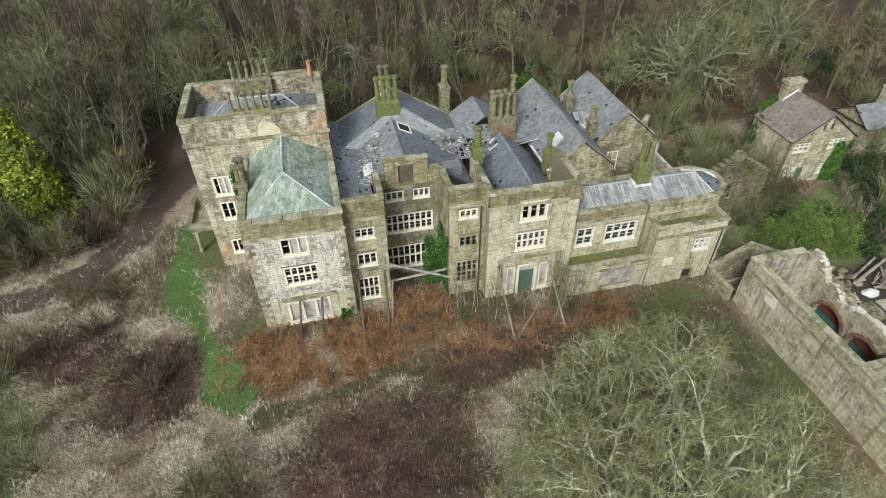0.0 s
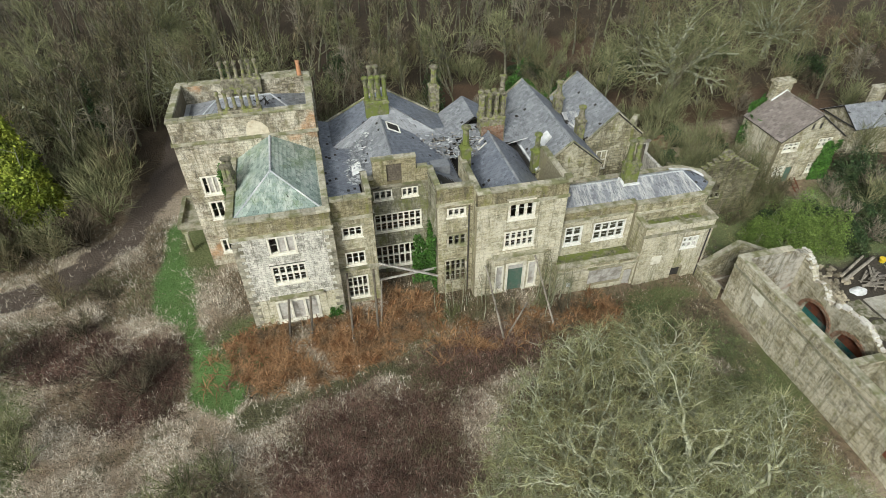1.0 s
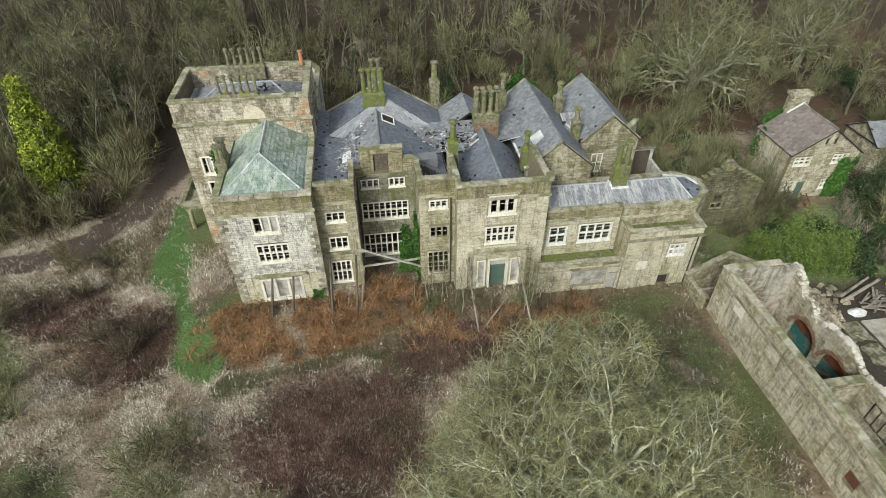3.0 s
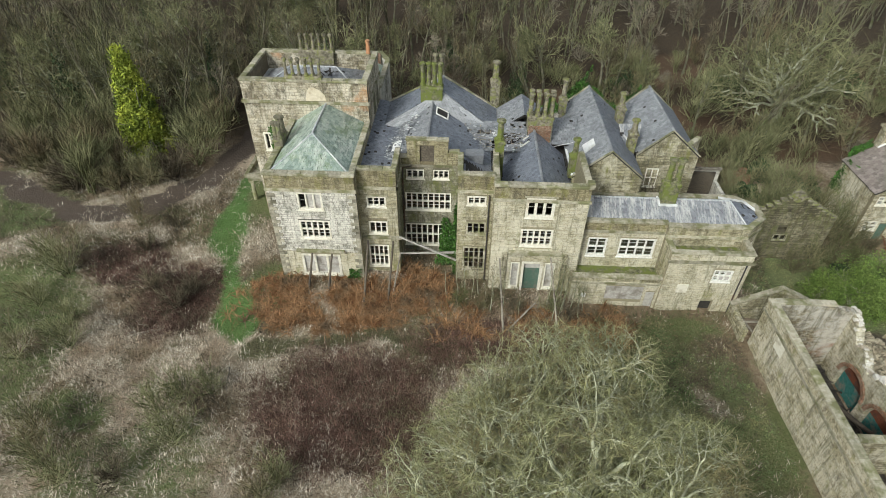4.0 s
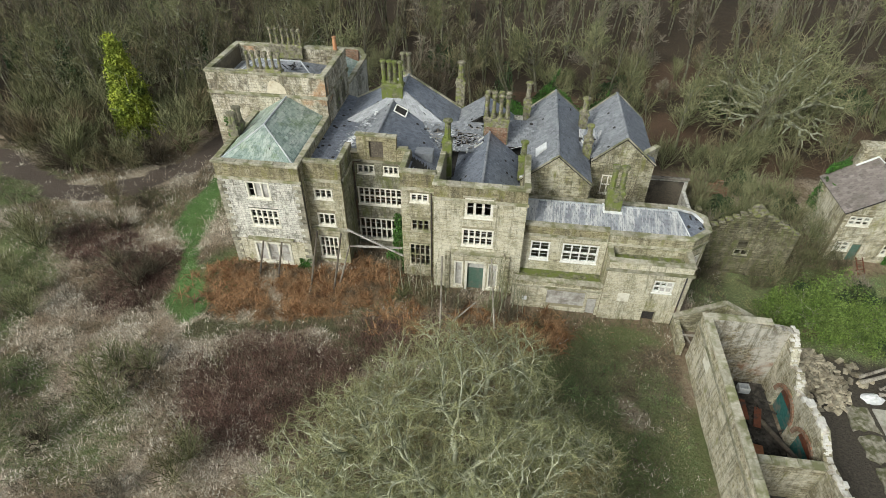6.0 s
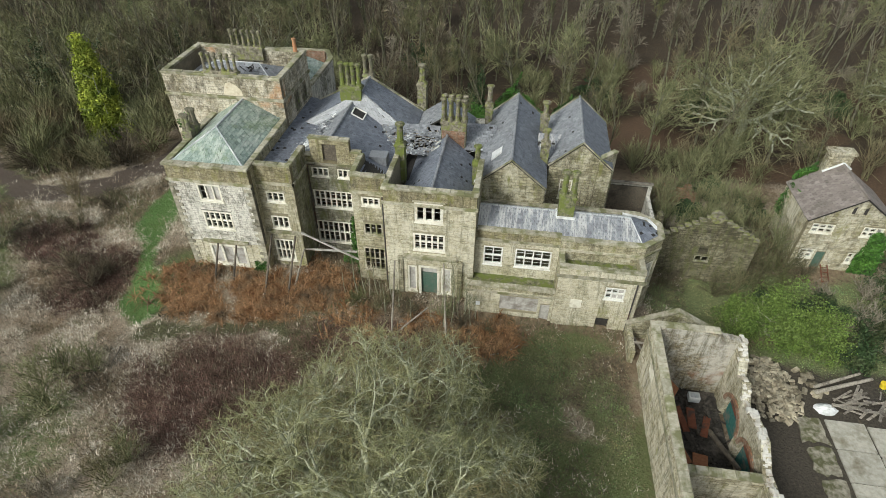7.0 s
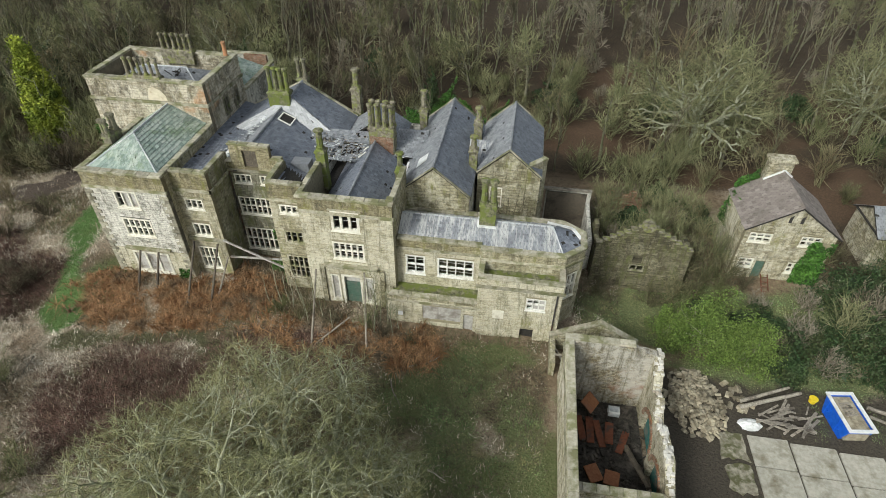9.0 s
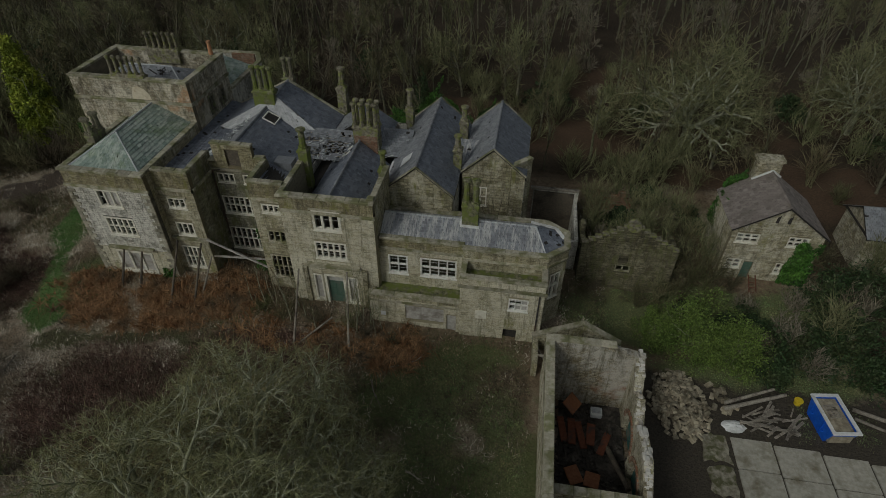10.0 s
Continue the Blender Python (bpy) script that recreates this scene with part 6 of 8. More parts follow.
part("door", bar(facing_south(CY0), 56.3, -2.0, 57.1, 0.15, 0.12, 0.18), GREEN_DOOR, cottage, "dark green cottage door")
rf = part("roof", Shape().box(CX0 + 0.4, CY0 + 0.4, 3.4, CX1 - 0.4, CY1 - 0.4, 3.48), DECK, cottage, "brown stone-slate roof")
slope(cottage, rf, (CX0 - 0.2, CY1 + 0.05, CZE), (CX0 - 0.2, CY0 - 0.15, CZE), (CXR, CY0 - 0.15, CZR), (CXR, CY1 + 0.05, CZR), SLATE_STONE, 0.38, 0.33, 60, 0.003)
slope(cottage, rf, (CX1 + 0.4, CY0 - 0.15, CZE - 0.25), (CX1 + 0.4, CY1 + 0.05, CZE - 0.25), (CXR, CY1 + 0.05, CZR), (CXR, CY0 - 0.15, CZR), SLATE_STONE, 0.38, 0.33, 61, 0.003)
ridge_tiles(rf, (CXR, CY0 - 0.15, CZR + 0.05), (CXR, CY1, CZR + 0.05), SLATE_STONE)
ch = part("chimney", Shape().worn(56.6, 15.9, 4.0, 58.7, 16.8, 7.3, 0.05).worn(56.45, 15.75, 7.3, 58.85, 16.95, 7.6, 0.06), STONE_RUIN, cottage, "broad stone chimney with white flashing")
part("flashing", Shape().beam((56.5, 15.83, 5.45), (58.05, 15.83, 6.5), 0.1, 0.16).beam((58.05, 15.83, 6.5), (58.9, 15.83, 5.9), 0.1, 0.16), SHEET, cottage)
ld = thing("ladder", "rust-red wooden ladder leaning on the cottage front", "ladder", (57.3, 8.2, -2.1))
for x in (-0.3, 0.3):
    part("stile", Shape().beam((x, 0, 0), (x, 1.7, 1.0), 0.07, 0.09), RUST, ld)
for k in range(4):
    part("rung", Shape().beam((-0.27, 0.25 + 0.4 * k, 0.15 + 0.235 * k), (0.27, 0.25 + 0.4 * k, 0.15 + 0.235 * k), 0.05, 0.05), RUST, ld)

# far outbuilding on the lane
barn = thing("lane_outbuilding", "low stone outbuilding with a blue slate roof beside the lane", "outbuilding")
part("wall", Shape().box(67.2, 13.2, -3.0, 77.0, 18.2, 1.9), STONE_RUIN, barn)
rf = part("roof", Shape().box(67.0, 13.0, 1.9, 77.2, 18.4, 1.98), DECK, barn)
slope(barn, rf, (66.9, 12.9, 1.9), (77.2, 12.9, 1.9), (77.2, 15.7, 3.7), (66.9, 15.7, 3.7), SLATE_PALE, 0.32, 0.28, 64)
slope(barn, rf, (77.2, 18.5, 1.9), (66.9, 18.5, 1.9), (66.9, 15.7, 3.7), (77.2, 15.7, 3.7), SLATE_PALE, 0.32, 0.28, 65)
for x in (67.2, 76.8):
    g = Shape()
    g.v = [(x + d, y, z) for d in (0, 0.2) for y, z in ((13.2, 1.98), (18.2, 1.98), (15.7, 3.6))]
    g.f = [(2, 1, 0), (3, 4, 5), (0, 1, 4, 3), (1, 2, 5, 4), (2, 0, 3, 5)]
    part("gable_wall", g, STONE_RUIN, barn)
part("chimney", Shape().worn(71.3, 16.2, 2.4, 72.7, 17.0, 5.0, 0.05).worn(71.2, 16.1, 5.0, 72.8, 17.1, 5.2, 0.05), STONE_RUIN, barn)

# ---- yard ----
yard = tagged(new("pavement"), "broken yard of pale concrete slabs", "pavement", "", "structure")
rnd = random.Random(8)
for i, (xa, xb) in enumerate(((49.8, 52.3), (52.4, 55.25), (55.33, 58.5), (58.58, 61.6), (61.68, 64.6))):
    for j, (ya, yb) in enumerate(((-9.05, -6.6), (-11.6, -9.13), (-14.2, -11.68))):
        sk = -0.22 * (xa - 52.4) / 3
        s = Shape()
        if i == 0:
            # this column is broken and ragged along its edges
            x_in = xa + rnd.uniform(0.3, 0.7)
            edge = [(x_in + (xb - 0.1 - x_in) * t, ya) for t in (0, 0.2, 0.4, 0.6, 0.8)] + [(xb - 0.1, ya + (yb - ya) * t) for t in (0, 0.25, 0.5, 0.75)]
            edge += [(xb - 0.1 - (xb - 0.1 - x_in) * t, yb) for t in (0, 0.2, 0.4, 0.6, 0.8)] + [(x_in, yb - (yb - ya) * t) for t in (0, 0.2, 0.4, 0.6, 0.8)]
            mx, my = (x_in + xb) / 2, (ya + yb) / 2
            pts = [(mx + (px - mx) * e, my + (py - my) * e + sk) for px, py, e in ((px, py, rnd.uniform(0.76, 1.0)) for px, py in edge)]
            part("slab_fragment", Shape().prism(pts, -3.2, -2.89), CONCRETE_OLD, yard)
            continue
        c = [rnd.uniform(0.02, 0.07) for _ in range(4)]
        xs = (xa + 0.03, xb - 0.03)
        pts = [(xs[0] + c[0], ya + sk), (xs[1] - c[1], ya + sk), (xs[1], ya + sk + c[1]), (xs[1], yb + sk - c[2]), (xs[1] - c[2], yb + sk), (xs[0] + c[3], yb + sk), (xs[0], yb + sk - c[3]), (xs[0], ya + sk + c[0])]
        part("slab", Shape().prism(pts, -3.25, -2.87 + rnd.uniform(-0.02, 0.02)), CONCRETE, yard)

pile = thing("rubble_heap", "heap of tumbled building stones beside the ruin", "rubble", (49.2, -4.4, -3.0))
core = Shape()
for i in range(420):
    a, r = rnd.uniform(0, 6.28), rnd.random() ** 0.6
    x, y = 2.0 * r * math.cos(a), 3.0 * r * math.sin(a) + 0.2
    z = max(0.0, 1.15 * (1 - r)) * rnd.uniform(0.4, 1.0) + 0.05
    e = Euler((rnd.uniform(-0.7, 0.7), rnd.uniform(-0.7, 0.7), rnd.uniform(0, 3)))
    q = Shape().worn(-0.2, -0.12, -0.08, rnd.uniform(0.08, 0.3), 0.12, rnd.uniform(0.05, 0.14), 0.03)
    n = len(core.v)
    core.v += [tuple(e.to_matrix() @ Vector(v) + Vector((x, y, z))) for v in q.v]
    core.f += [tuple(n + k for k in f) for f in q.f]
part("loose_rubble", core, RUBBLE, pile, kind="stuff")
stones = [Shape().worn(-0.24 - 0.06 * k, -0.15, -0.1, 0.24, 0.15 + 0.03 * k, 0.12, 0.04).mesh("stone", RUBBLE_ONE) for k in range(4)]
for i in range(110):
    a, r = rnd.uniform(0, 6.28), rnd.random() ** 0.5
    ob = part("stone", stones[i % 4], RUBBLE_ONE, pile)
    ob.matrix_basis = pose(2.3 * r * math.cos(a), 3.3 * r * math.sin(a) + 0.2, max(0.0, 1.2 * (1 - r)) + 0.08, rnd.uniform(-35, 35), rnd.uniform(-35, 35), rnd.uniform(0, 180)) @ Matrix.Scale(rnd.uniform(0.55, 0.9), 4)
for i in range(14):
    ob = solo("fallen_stone", stones[i % 4], RUBBLE_ONE, "loose building stone lying in the yard", "stone", (rnd.uniform(51.5, 53.6), rnd.uniform(-4.6, -2.0), -2.85), "loose stones")
    ob.rotation_euler = (rnd.uniform(-0.4, 0.4), rnd.uniform(-0.4, 0.4), rnd.uniform(0, 3))
s = Shape()
for k in range(5):
    for q in range(14):
        t, e = 2 * math.pi * q / 14, (1 - k / 4.0)
        s.v.append(((0.95 * math.cos(t) * e + 0.05 * rnd.uniform(-1, 1)) * rnd.uniform(0.8, 1.1), (0.6 * math.sin(t) * e) * rnd.uniform(0.8, 1.1), 0.32 * math.sin(k * 0.39) * rnd.uniform(0.7, 1.2)))
s.f = [(14 * k + q, 14 * k + (q + 1) % 14, 14 * (k + 1) + (q + 1) % 14, 14 * (k + 1) + q) for k in range(4) for q in range(14)]
solo("rubble_bag", s, SHEET, "torn white bag of plaster rubble on the ground", "bag", (52.9, -5.6, -2.95))
for i in range(34):
    ln, a = rnd.uniform(0.7, 2.3), rnd.uniform(-0.5, 1.1)
    x, y = rnd.uniform(54.0, 57.4), rnd.uniform(-6.0, -3.8)
    d = Vector((math.cos(a), math.sin(a), rnd.uniform(-0.06, 0.06))) * ln / 2
    solo("plank", Shape().beam(-d, d, rnd.uniform(0.09, 0.22), 0.05), TIMBER, "weathered grey plank in a scattered heap", "plank", (x, y, -2.86 + rnd.uniform(0, 0.45)), "scattered planks")
for p, q, r in (((52.4, -4.3, -2.7), (57.3, -2.4, -2.5), 0.17), ((52.6, -3.7, -2.75), (56.6, -1.9, -2.6), 0.14), ((62.0, -2.8, -2.7), (66.5, -4.4, -2.6), 0.16), ((61.9, -3.6, -2.75), (65.5, -5.2, -2.7), 0.12)):
    v = Vector(q) - Vector(p)
    solo("log", Shape().tube((0, 0, 0), v * 0.5, r, r * 0.92, 9).tube(v * 0.5, v, r * 0.92, r * 0.8, 9), TIMBER, "long grey barkless log lying in the yard", "log", p, "logs")

skip = thing("skip", "blue steel builder's skip with a white rim", "skip", (59.62, -4.58, -3.0))
skip.rotation_euler = (0, 0, radians(8))
s = Shape()
lo, hi = [(-0.88, -1.2), (0.88, -1.2), (0.88, 1.2), (-0.88, 1.2)], [(-0.9, -1.62), (0.9, -1.62), (0.9, 1.62), (-0.9, 1.62)]
inn = [(x * 0.93, y * 0.95) for x, y in hi]
s.v = [(x, y, 0.12) for x, y in lo] + [(x, y, 1.66) for x, y in hi] + [(x, y, 1.66) for x, y in inn] + [(x * 0.93, y * 0.95, 0.2) for x, y in lo]
s.f = [(3, 2, 1, 0), (12, 13, 14, 15)] + [(i, (i + 1) % 4, 4 + (i + 1) % 4, 4 + i) for i in range(4)] + [(4 + i, 4 + (i + 1) % 4, 8 + (i + 1) % 4, 8 + i) for i in range(4)] + [(8 + i, 8 + (i + 1) % 4, 12 + (i + 1) % 4, 12 + i) for i in range(4)]
part("skip_body", s, BLUE, skip)
rim = Shape()
rim.box(-1.0, -1.72, 1.66, 1.0, -1.5, 1.8).box(-1.0, 1.5, 1.66, 1.0, 1.72, 1.8).box(-1.0, -1.5, 1.66, -0.8, 1.5, 1.8).box(0.8, -1.5, 1.66, 1.0, 1.5, 1.8)
part("rim", rim, SHEET, skip, "white rim")
for y in (-0.75, 0.75):
    for sx in (-1, 1):
        part("lug", Shape().tube((sx * 0.86, y, 0.75), (sx * 1.02, y, 0.75), 0.07, 0.07, 10), BLUE, skip)
        part("rib", Shape().beam((sx * 0.9, y + 0.25, 0.15), (sx * 0.92, y + 0.25, 1.64), 0.06, 0.1), BLUE, skip)
part("foot", Shape().box(-0.7, -1.0, 0, 0.7, -0.8, 0.12), BLUE, skip)
part("foot", Shape().box(-0.7, 0.8, 0, 0.7, 1.0, 0.12), BLUE, skip)
part("load", Shape().worn(-0.78, -1.5, 0.4, 0.78, 1.5, 1.6, 0.1), RUBBLE, skip, "grey-brown rubble load")
pallet = thing("pallet", "pale wooden pallet lying on the skip's load", "pallet", (59.5, -4.35, -1.4))
pallet.rotation_euler = (0, 0, radians(14))
for k in range(6):
    part("deck_board", Shape().box(-0.4, -0.55 + 0.2 * k, 0.1, 0.4, -0.43 + 0.2 * k, 0.125), TIMBER, pallet)
for x in (-0.4, -0.05, 0.3):
    part("bearer", Shape().box(x, -0.55, 0.0, x + 0.1, 0.57, 0.099), TIMBER, pallet)
tub = thing("yellow_tub", "small yellow plastic tub on the ground", "tub", (58.15, -2.75, -2.95))
part("tub_body", Shape().tube((0, 0, 0), (0, 0, 0.4), 0.24, 0.3, 12), YELLOW, tub)
part("tub_rim", Shape().tube((0, 0, 0.4), (0, 0, 0.45), 0.33, 0.33, 12), YELLOW, tub)

# ---- shores and poles against the front ----
for (bx, by), (tx, ty, tz) in (((2.4, -1.7), (2.85, -0.32, 2.8)), ((4.1, -1.75), (4.5, -0.32, 2.8)), ((7.25, -2.45), (7.5, 0.6, 3.7)), ((9.25, -2.3), (9.6, 0.6, 3.7))):
    bz = float(ground_z(bx, by)) - 0.1
    solo("raking_shore", Shape().tube((0, 0, 0), (tx - bx, ty - by, tz - bz), 0.1, 0.085, 8), POLE, "dark timber pole propping the front wall", "pole", (bx, by, bz), "raking shores")
for (bx, by), (tx, ty, tz) in (((18.95, -4.9), (18.5, -0.6, 3.2)), ((19.2, -4.7), (21.6, -2.6, 0.2)), ((23.4, -4.6), (22.6, -0.8, 3.6)), ((9.6, -1.6), (10.15, 0.66, 2.3))):
    bz = float(ground_z(bx, by)) - 0.1
    solo("raking_shore", Shape().tube((0, 0, 0), (tx - bx, ty - by, tz - bz), 0.09, 0.07, 8), TIMBER, "pale timber pole leaning towards the front", "pole", (bx, by, bz), "raking shores")
for p, q in (((10.15, 0.72, 4.05), (14.9, 0.95, 1.5)), ((10.06, 1.15, 1.9), (14.9, 1.5, 1.9))):
    solo("timber_brace", Shape().beam((0, 0, 0), Vector(q) - Vector(p), 0.13, 0.14), BOARD, "pale squared timber braced across the recess", "brace", p, "timber braces")
solo("fence_post", Shape().tube((0, 0, -0.3), (0.1, 0, 1.5), 0.07, 0.06, 7), TIMBER, "leaning grey fence post beside the track", "post", (-21.8, 2.6, float(ground_z(-21.8, 2.6))))
solo("notice_board", Shape().worn(-0.2, -0.03, 0, 0.2, 0.03, 0.4, 0.02), SHEET, "small white square board below the terrace", "board", (25.6, -1.65, 0.2))


# ---- trees and undergrowth ----
def tubes(p, q, r0, r1, n=3):
    """Tapered tubes for arrays of segments, as corners and faces."""
    w = q - p
    w = w / np.maximum(np.linalg.norm(w, axis=1, keepdims=True), 1e-6)
    ref = np.where(np.abs(w[:, 2:3]) < 0.9, np.array([[0.0, 0, 1]]), np.array([[1.0, 0, 0]]))
    a = np.cross(w, ref)
    a /= np.linalg.norm(a, axis=1, keepdims=True)
    b = np.cross(w, a)
    ang = 2 * np.pi * np.arange(n) / n
    ring = np.cos(ang)[None, :, None] * a[:, None] + np.sin(ang)[None, :, None] * b[:, None]
    v = np.concatenate([p[:, None] + ring * r0[:, None, None], q[:, None] + ring * r1[:, None, None]], 1)
    k = np.arange(len(p))[:, None, None] * 2 * n
    i = np.arange(n)
    f = np.stack([i, (i + 1) % n, n + (i + 1) % n, n + i], -1)[None] + k
    return v.reshape(-1, 3), f.reshape(-1, 4)


def grow(seed, length, radius, levels, lean=(0, 0), stems=1, splay=0.0, begin=None):
    """Limbs of a bare tree, level by level. levels: (children, length ratio, angle, lift, bends, first place) for each."""
    r = np.random.RandomState(seed)
    pos = np.zeros((stems, 3))
    pos[:, :2] = r.normal(size=(stems, 2)) * 0.15 * (stems > 1)
    way = np.stack([r.normal(size=stems) * splay + lean[0], r.normal(size=stems) * splay + lean[1], np.ones(stems)], -1)
    way /= np.linalg.norm(way, axis=1, keepdims=True)
    size, thick, out, lift, bends = np.full(stems, length) * r.uniform(0.8, 1.15, stems), np.full(stems, radius), [], 0.08, 5
    if begin is not None:
        pos, way, size, thick = begin
    for level in range(len(levels) + 1):
        pts, ways = [pos], []
        w = way
        for s in range(bends):
            w = w + r.normal(size=w.shape) * (0.10 if level == 0 else 0.2)
            w[:, 2] += lift / bends
            w = w / np.linalg.norm(w, axis=1, keepdims=True)
            ways.append(w)
            pts.append(pts[-1] + w * (size / bends)[:, None])
        pts, ways = np.stack(pts, 1), np.stack(ways, 1)
        taper = 1 - 0.75 * np.arange(bends + 1) / bends
        out.append((pts[:, :-1].reshape(-1, 3), pts[:, 1:].reshape(-1, 3), (thick[:, None] * taper[:-1]).ravel(), (thick[:, None] * taper[1:]).ravel()))
        if level == len(levels):
            break
        kids, ratio, angle, lift2, bends2, first = levels[level]
        nb = len(pts)
        at = first + (1 - first) * (np.arange(kids)[None] + r.rand(nb, kids)) / kids
        seg = np.minimum((at * bends).astype(int), bends - 1)
        fr = at * bends - seg
        rows = np.arange(nb)[:, None]
        base = pts[rows, seg] * (1 - fr[..., None]) + pts[rows, seg + 1] * fr[..., None]
        d = ways[rows, seg]
        rnd_v = r.normal(size=d.shape)
        side = rnd_v - (rnd_v * d).sum(-1, keepdims=True) * d
        side /= np.linalg.norm(side, axis=-1, keepdims=True)
        an = np.radians(angle) * r.uniform(0.7, 1.25, at.shape)[..., None]
        way = (np.cos(an) * d + np.sin(an) * side).reshape(-1, 3)
        pos = base.reshape(-1, 3)
        size = (size[:, None] * ratio * (1.15 - 0.55 * at) * r.uniform(0.7, 1.2, at.shape)).ravel()
        thick = np.maximum((thick[:, None] * (1 - 0.7 * at) * 0.62).ravel(), 0.011)
        lift, bends = lift2, bends2
    return out


def blades_of(p, q, r0, seed):
    """The last fine twigs: one slender tapering blade for each."""
    r = np.random.RandomState(seed)
    w = q - p
    a = np.cross(w, r.normal(size=w.shape))
    a /= np.maximum(np.linalg.norm(a, axis=1, keepdims=True), 1e-6)
    a = a * r0[:, None]
    v = np.stack([p - a, p + a, q + a * 0.45, q - a * 0.45], 1).reshape(-1, 3)
    return v, np.arange(len(v)).reshape(-1, 4)


def tree_meshes(name, limbs, split, bark, twig, sides=(7, 5, 4, 3, 3, 3, 3), thin=0.011):
    """Two meshes: the trunk with its limbs, and the twigs past the level split."""
    made = []
    for part_name, some, mat in (("trunk", limbs[:split], bark), ("crown", limbs[split:], twig)):
        vs, fs, k = [], [], 0
        for level, (p, q, r0, r1) in enumerate(some):
            n = sides[level if part_name == "trunk" else level + split]
            if part_name == "crown" and level == len(some) - 1:
                v, f = blades_of(p, q, np.maximum(r0, thin), level)
            else:
                v, f = tubes(p, q, np.maximum(r0, thin), np.maximum(r1, thin * 0.7), n)
            vs.append(v)
            fs.append(f + k)
            k += len(v)
        made.append(raw_mesh(part_name, np.concatenate(vs), np.concatenate(fs), mat))
    return made


def crown_tree(seed, tips, wide, tall, fork, tip_radius, low=0.0):
    """An open-grown tree: tips spread through a lumpy dome, and limbs that fork again and again to reach them all.
    Gives arrays of (from, to, radius there, radius here, tips served)."""
    r = np.random.RandomState(seed)
    d = r.normal(size=(tips * 2, 3))
    d /= np.linalg.norm(d, axis=1, keepdims=True)
    d = d[d[:, 2] > -low][:tips]
    lumps_of = 1 + 0.10 * np.sin(3 * np.arctan2(d[:, 1], d[:, 0]) + seed) + 0.07 * np.sin(7 * np.arctan2(d[:, 1], d[:, 0]) + 5 * d[:, 2])
    pts = d * (r.rand(len(d)) ** 0.34 * lumps_of)[:, None] * np.array([wide, wide, tall - fork]) + np.array([0, 0, fork])
    segs = []

    def add(p, q, n0, n1):
        # a slightly crooked limb in two pieces
        mid = (p + q) / 2 + r.normal(size=3) * np.linalg.norm(q - p) * 0.09
        segs.append((p, mid, n0, (n0 + n1) / 2))
        segs.append((mid, q, (n0 + n1) / 2, n1))

    stack = [(np.array([0, 0, fork * 0.8]), np.array([0, 0, 1.0]), np.arange(len(pts)), 0)]
    while stack:
        at, way, some, depth = stack.pop()
        n = len(some)
        if n == 1:
            add(at, pts[some[0]], 1, 0.5)
            continue
        rel = pts[some] - at
        axis = r.normal(size=3)
        if depth > 2:
            c = rel - rel.mean(0)
            axis = np.linalg.svd(c[r.randint(0, n, min(n, 40))], full_matrices=False)[2][0] + r.normal(size=3) * 0.25
        order = np.argsort(rel @ axis)
        cut = int(np.clip(round(n * r.uniform(0.3, 0.7)), 1, n - 1))
        for half in (some[order[:cut]], some[order[cut:]]):
            aim = pts[half].mean(0) - at
            far = np.linalg.norm(aim) + 1e-6
            step = far * (0.1 if depth < 3 else 0.42 if len(half) > 2 else 0.6)
            w = aim / far * 0.8 + way * 0.28
            w /= np.linalg.norm(w)
            to = at + w * step
            add(at, to, n if depth > 3 else len(half) * 1.4, len(half))
            stack.append((to, w, half, depth + 1))
    p, q = np.array([t[0] for t in segs]), np.array([t[1] for t in segs])
    n0, n1 = np.array([t[2] for t in segs]), np.array([t[3] for t in segs])
    z = np.linspace(-0.3, fork * 0.8, 7)
    stem = np.stack([0.1 * np.sin(z), 0.1 * np.cos(z), z], -1)
    thick = tip_radius * tips**0.43 * (1.15 - 0.35 * z / fork)
    return (stem[:-1], stem[1:], thick[:-1], thick[1:]), (p, q, tip_radius * n0**0.43, tip_radius * n1**0.43, n1)


def crown_meshes(made, bark, limb_twig, twig, seed, side_twigs=3, twig_length=0.5, split=7):
    """Trunk and limbs in one mesh, the twigs in another."""
    stem, (p, q, r0, r1, n) = made
    r = np.random.RandomState(seed)
    thick = n > split
    v1, f1 = tubes(*stem, 10)
    v2, f2 = tubes(p[thick], q[thick], r0[thick], r1[thick], 5)
    trunk = raw_mesh("trunk", np.concatenate([v1, v2]), np.concatenate([f1, f2 + len(v1)]), bark)
    fine = ~thick
    v3, f3 = tubes(p[fine], q[fine], r0[fine], r1[fine], 3)
    limbs = raw_mesh("branch_work", v3, f3, limb_twig)
    ends = np.flatnonzero(n <= 1.01)
    which = np.repeat(ends, side_twigs)
    at = p[which] + (q - p)[which] * r.rand(len(which), 1)
    way = (q - p)[which]
    way = way / np.linalg.norm(way, axis=1, keepdims=True) + r.normal(size=way.shape) * 0.6
    to = at + way * (twig_length * r.uniform(0.4, 1.2, (len(which), 1)))
    v4, f4 = blades_of(at, to, np.full(len(which), r1.min() * 1.1), seed)
    return trunk, limbs, raw_mesh("crown", v4, f4, twig)


def plant(name, meshes, label, category, x, y, turn=0.0, size=1.0, group="", sink=0.1, stretch=1.0):
    ob = thing(name, label, category, (x, y, float(ground_z(x, y)) - sink), group)
    ob.rotation_euler, ob.scale = (0, 0, turn), (size, size, size * stretch)
    for n, me in zip(("trunk", "branch_work", "crown") if len(meshes) == 3 else ("trunk", "crown"), meshes):
        part(n, me, None, ob)
    return ob


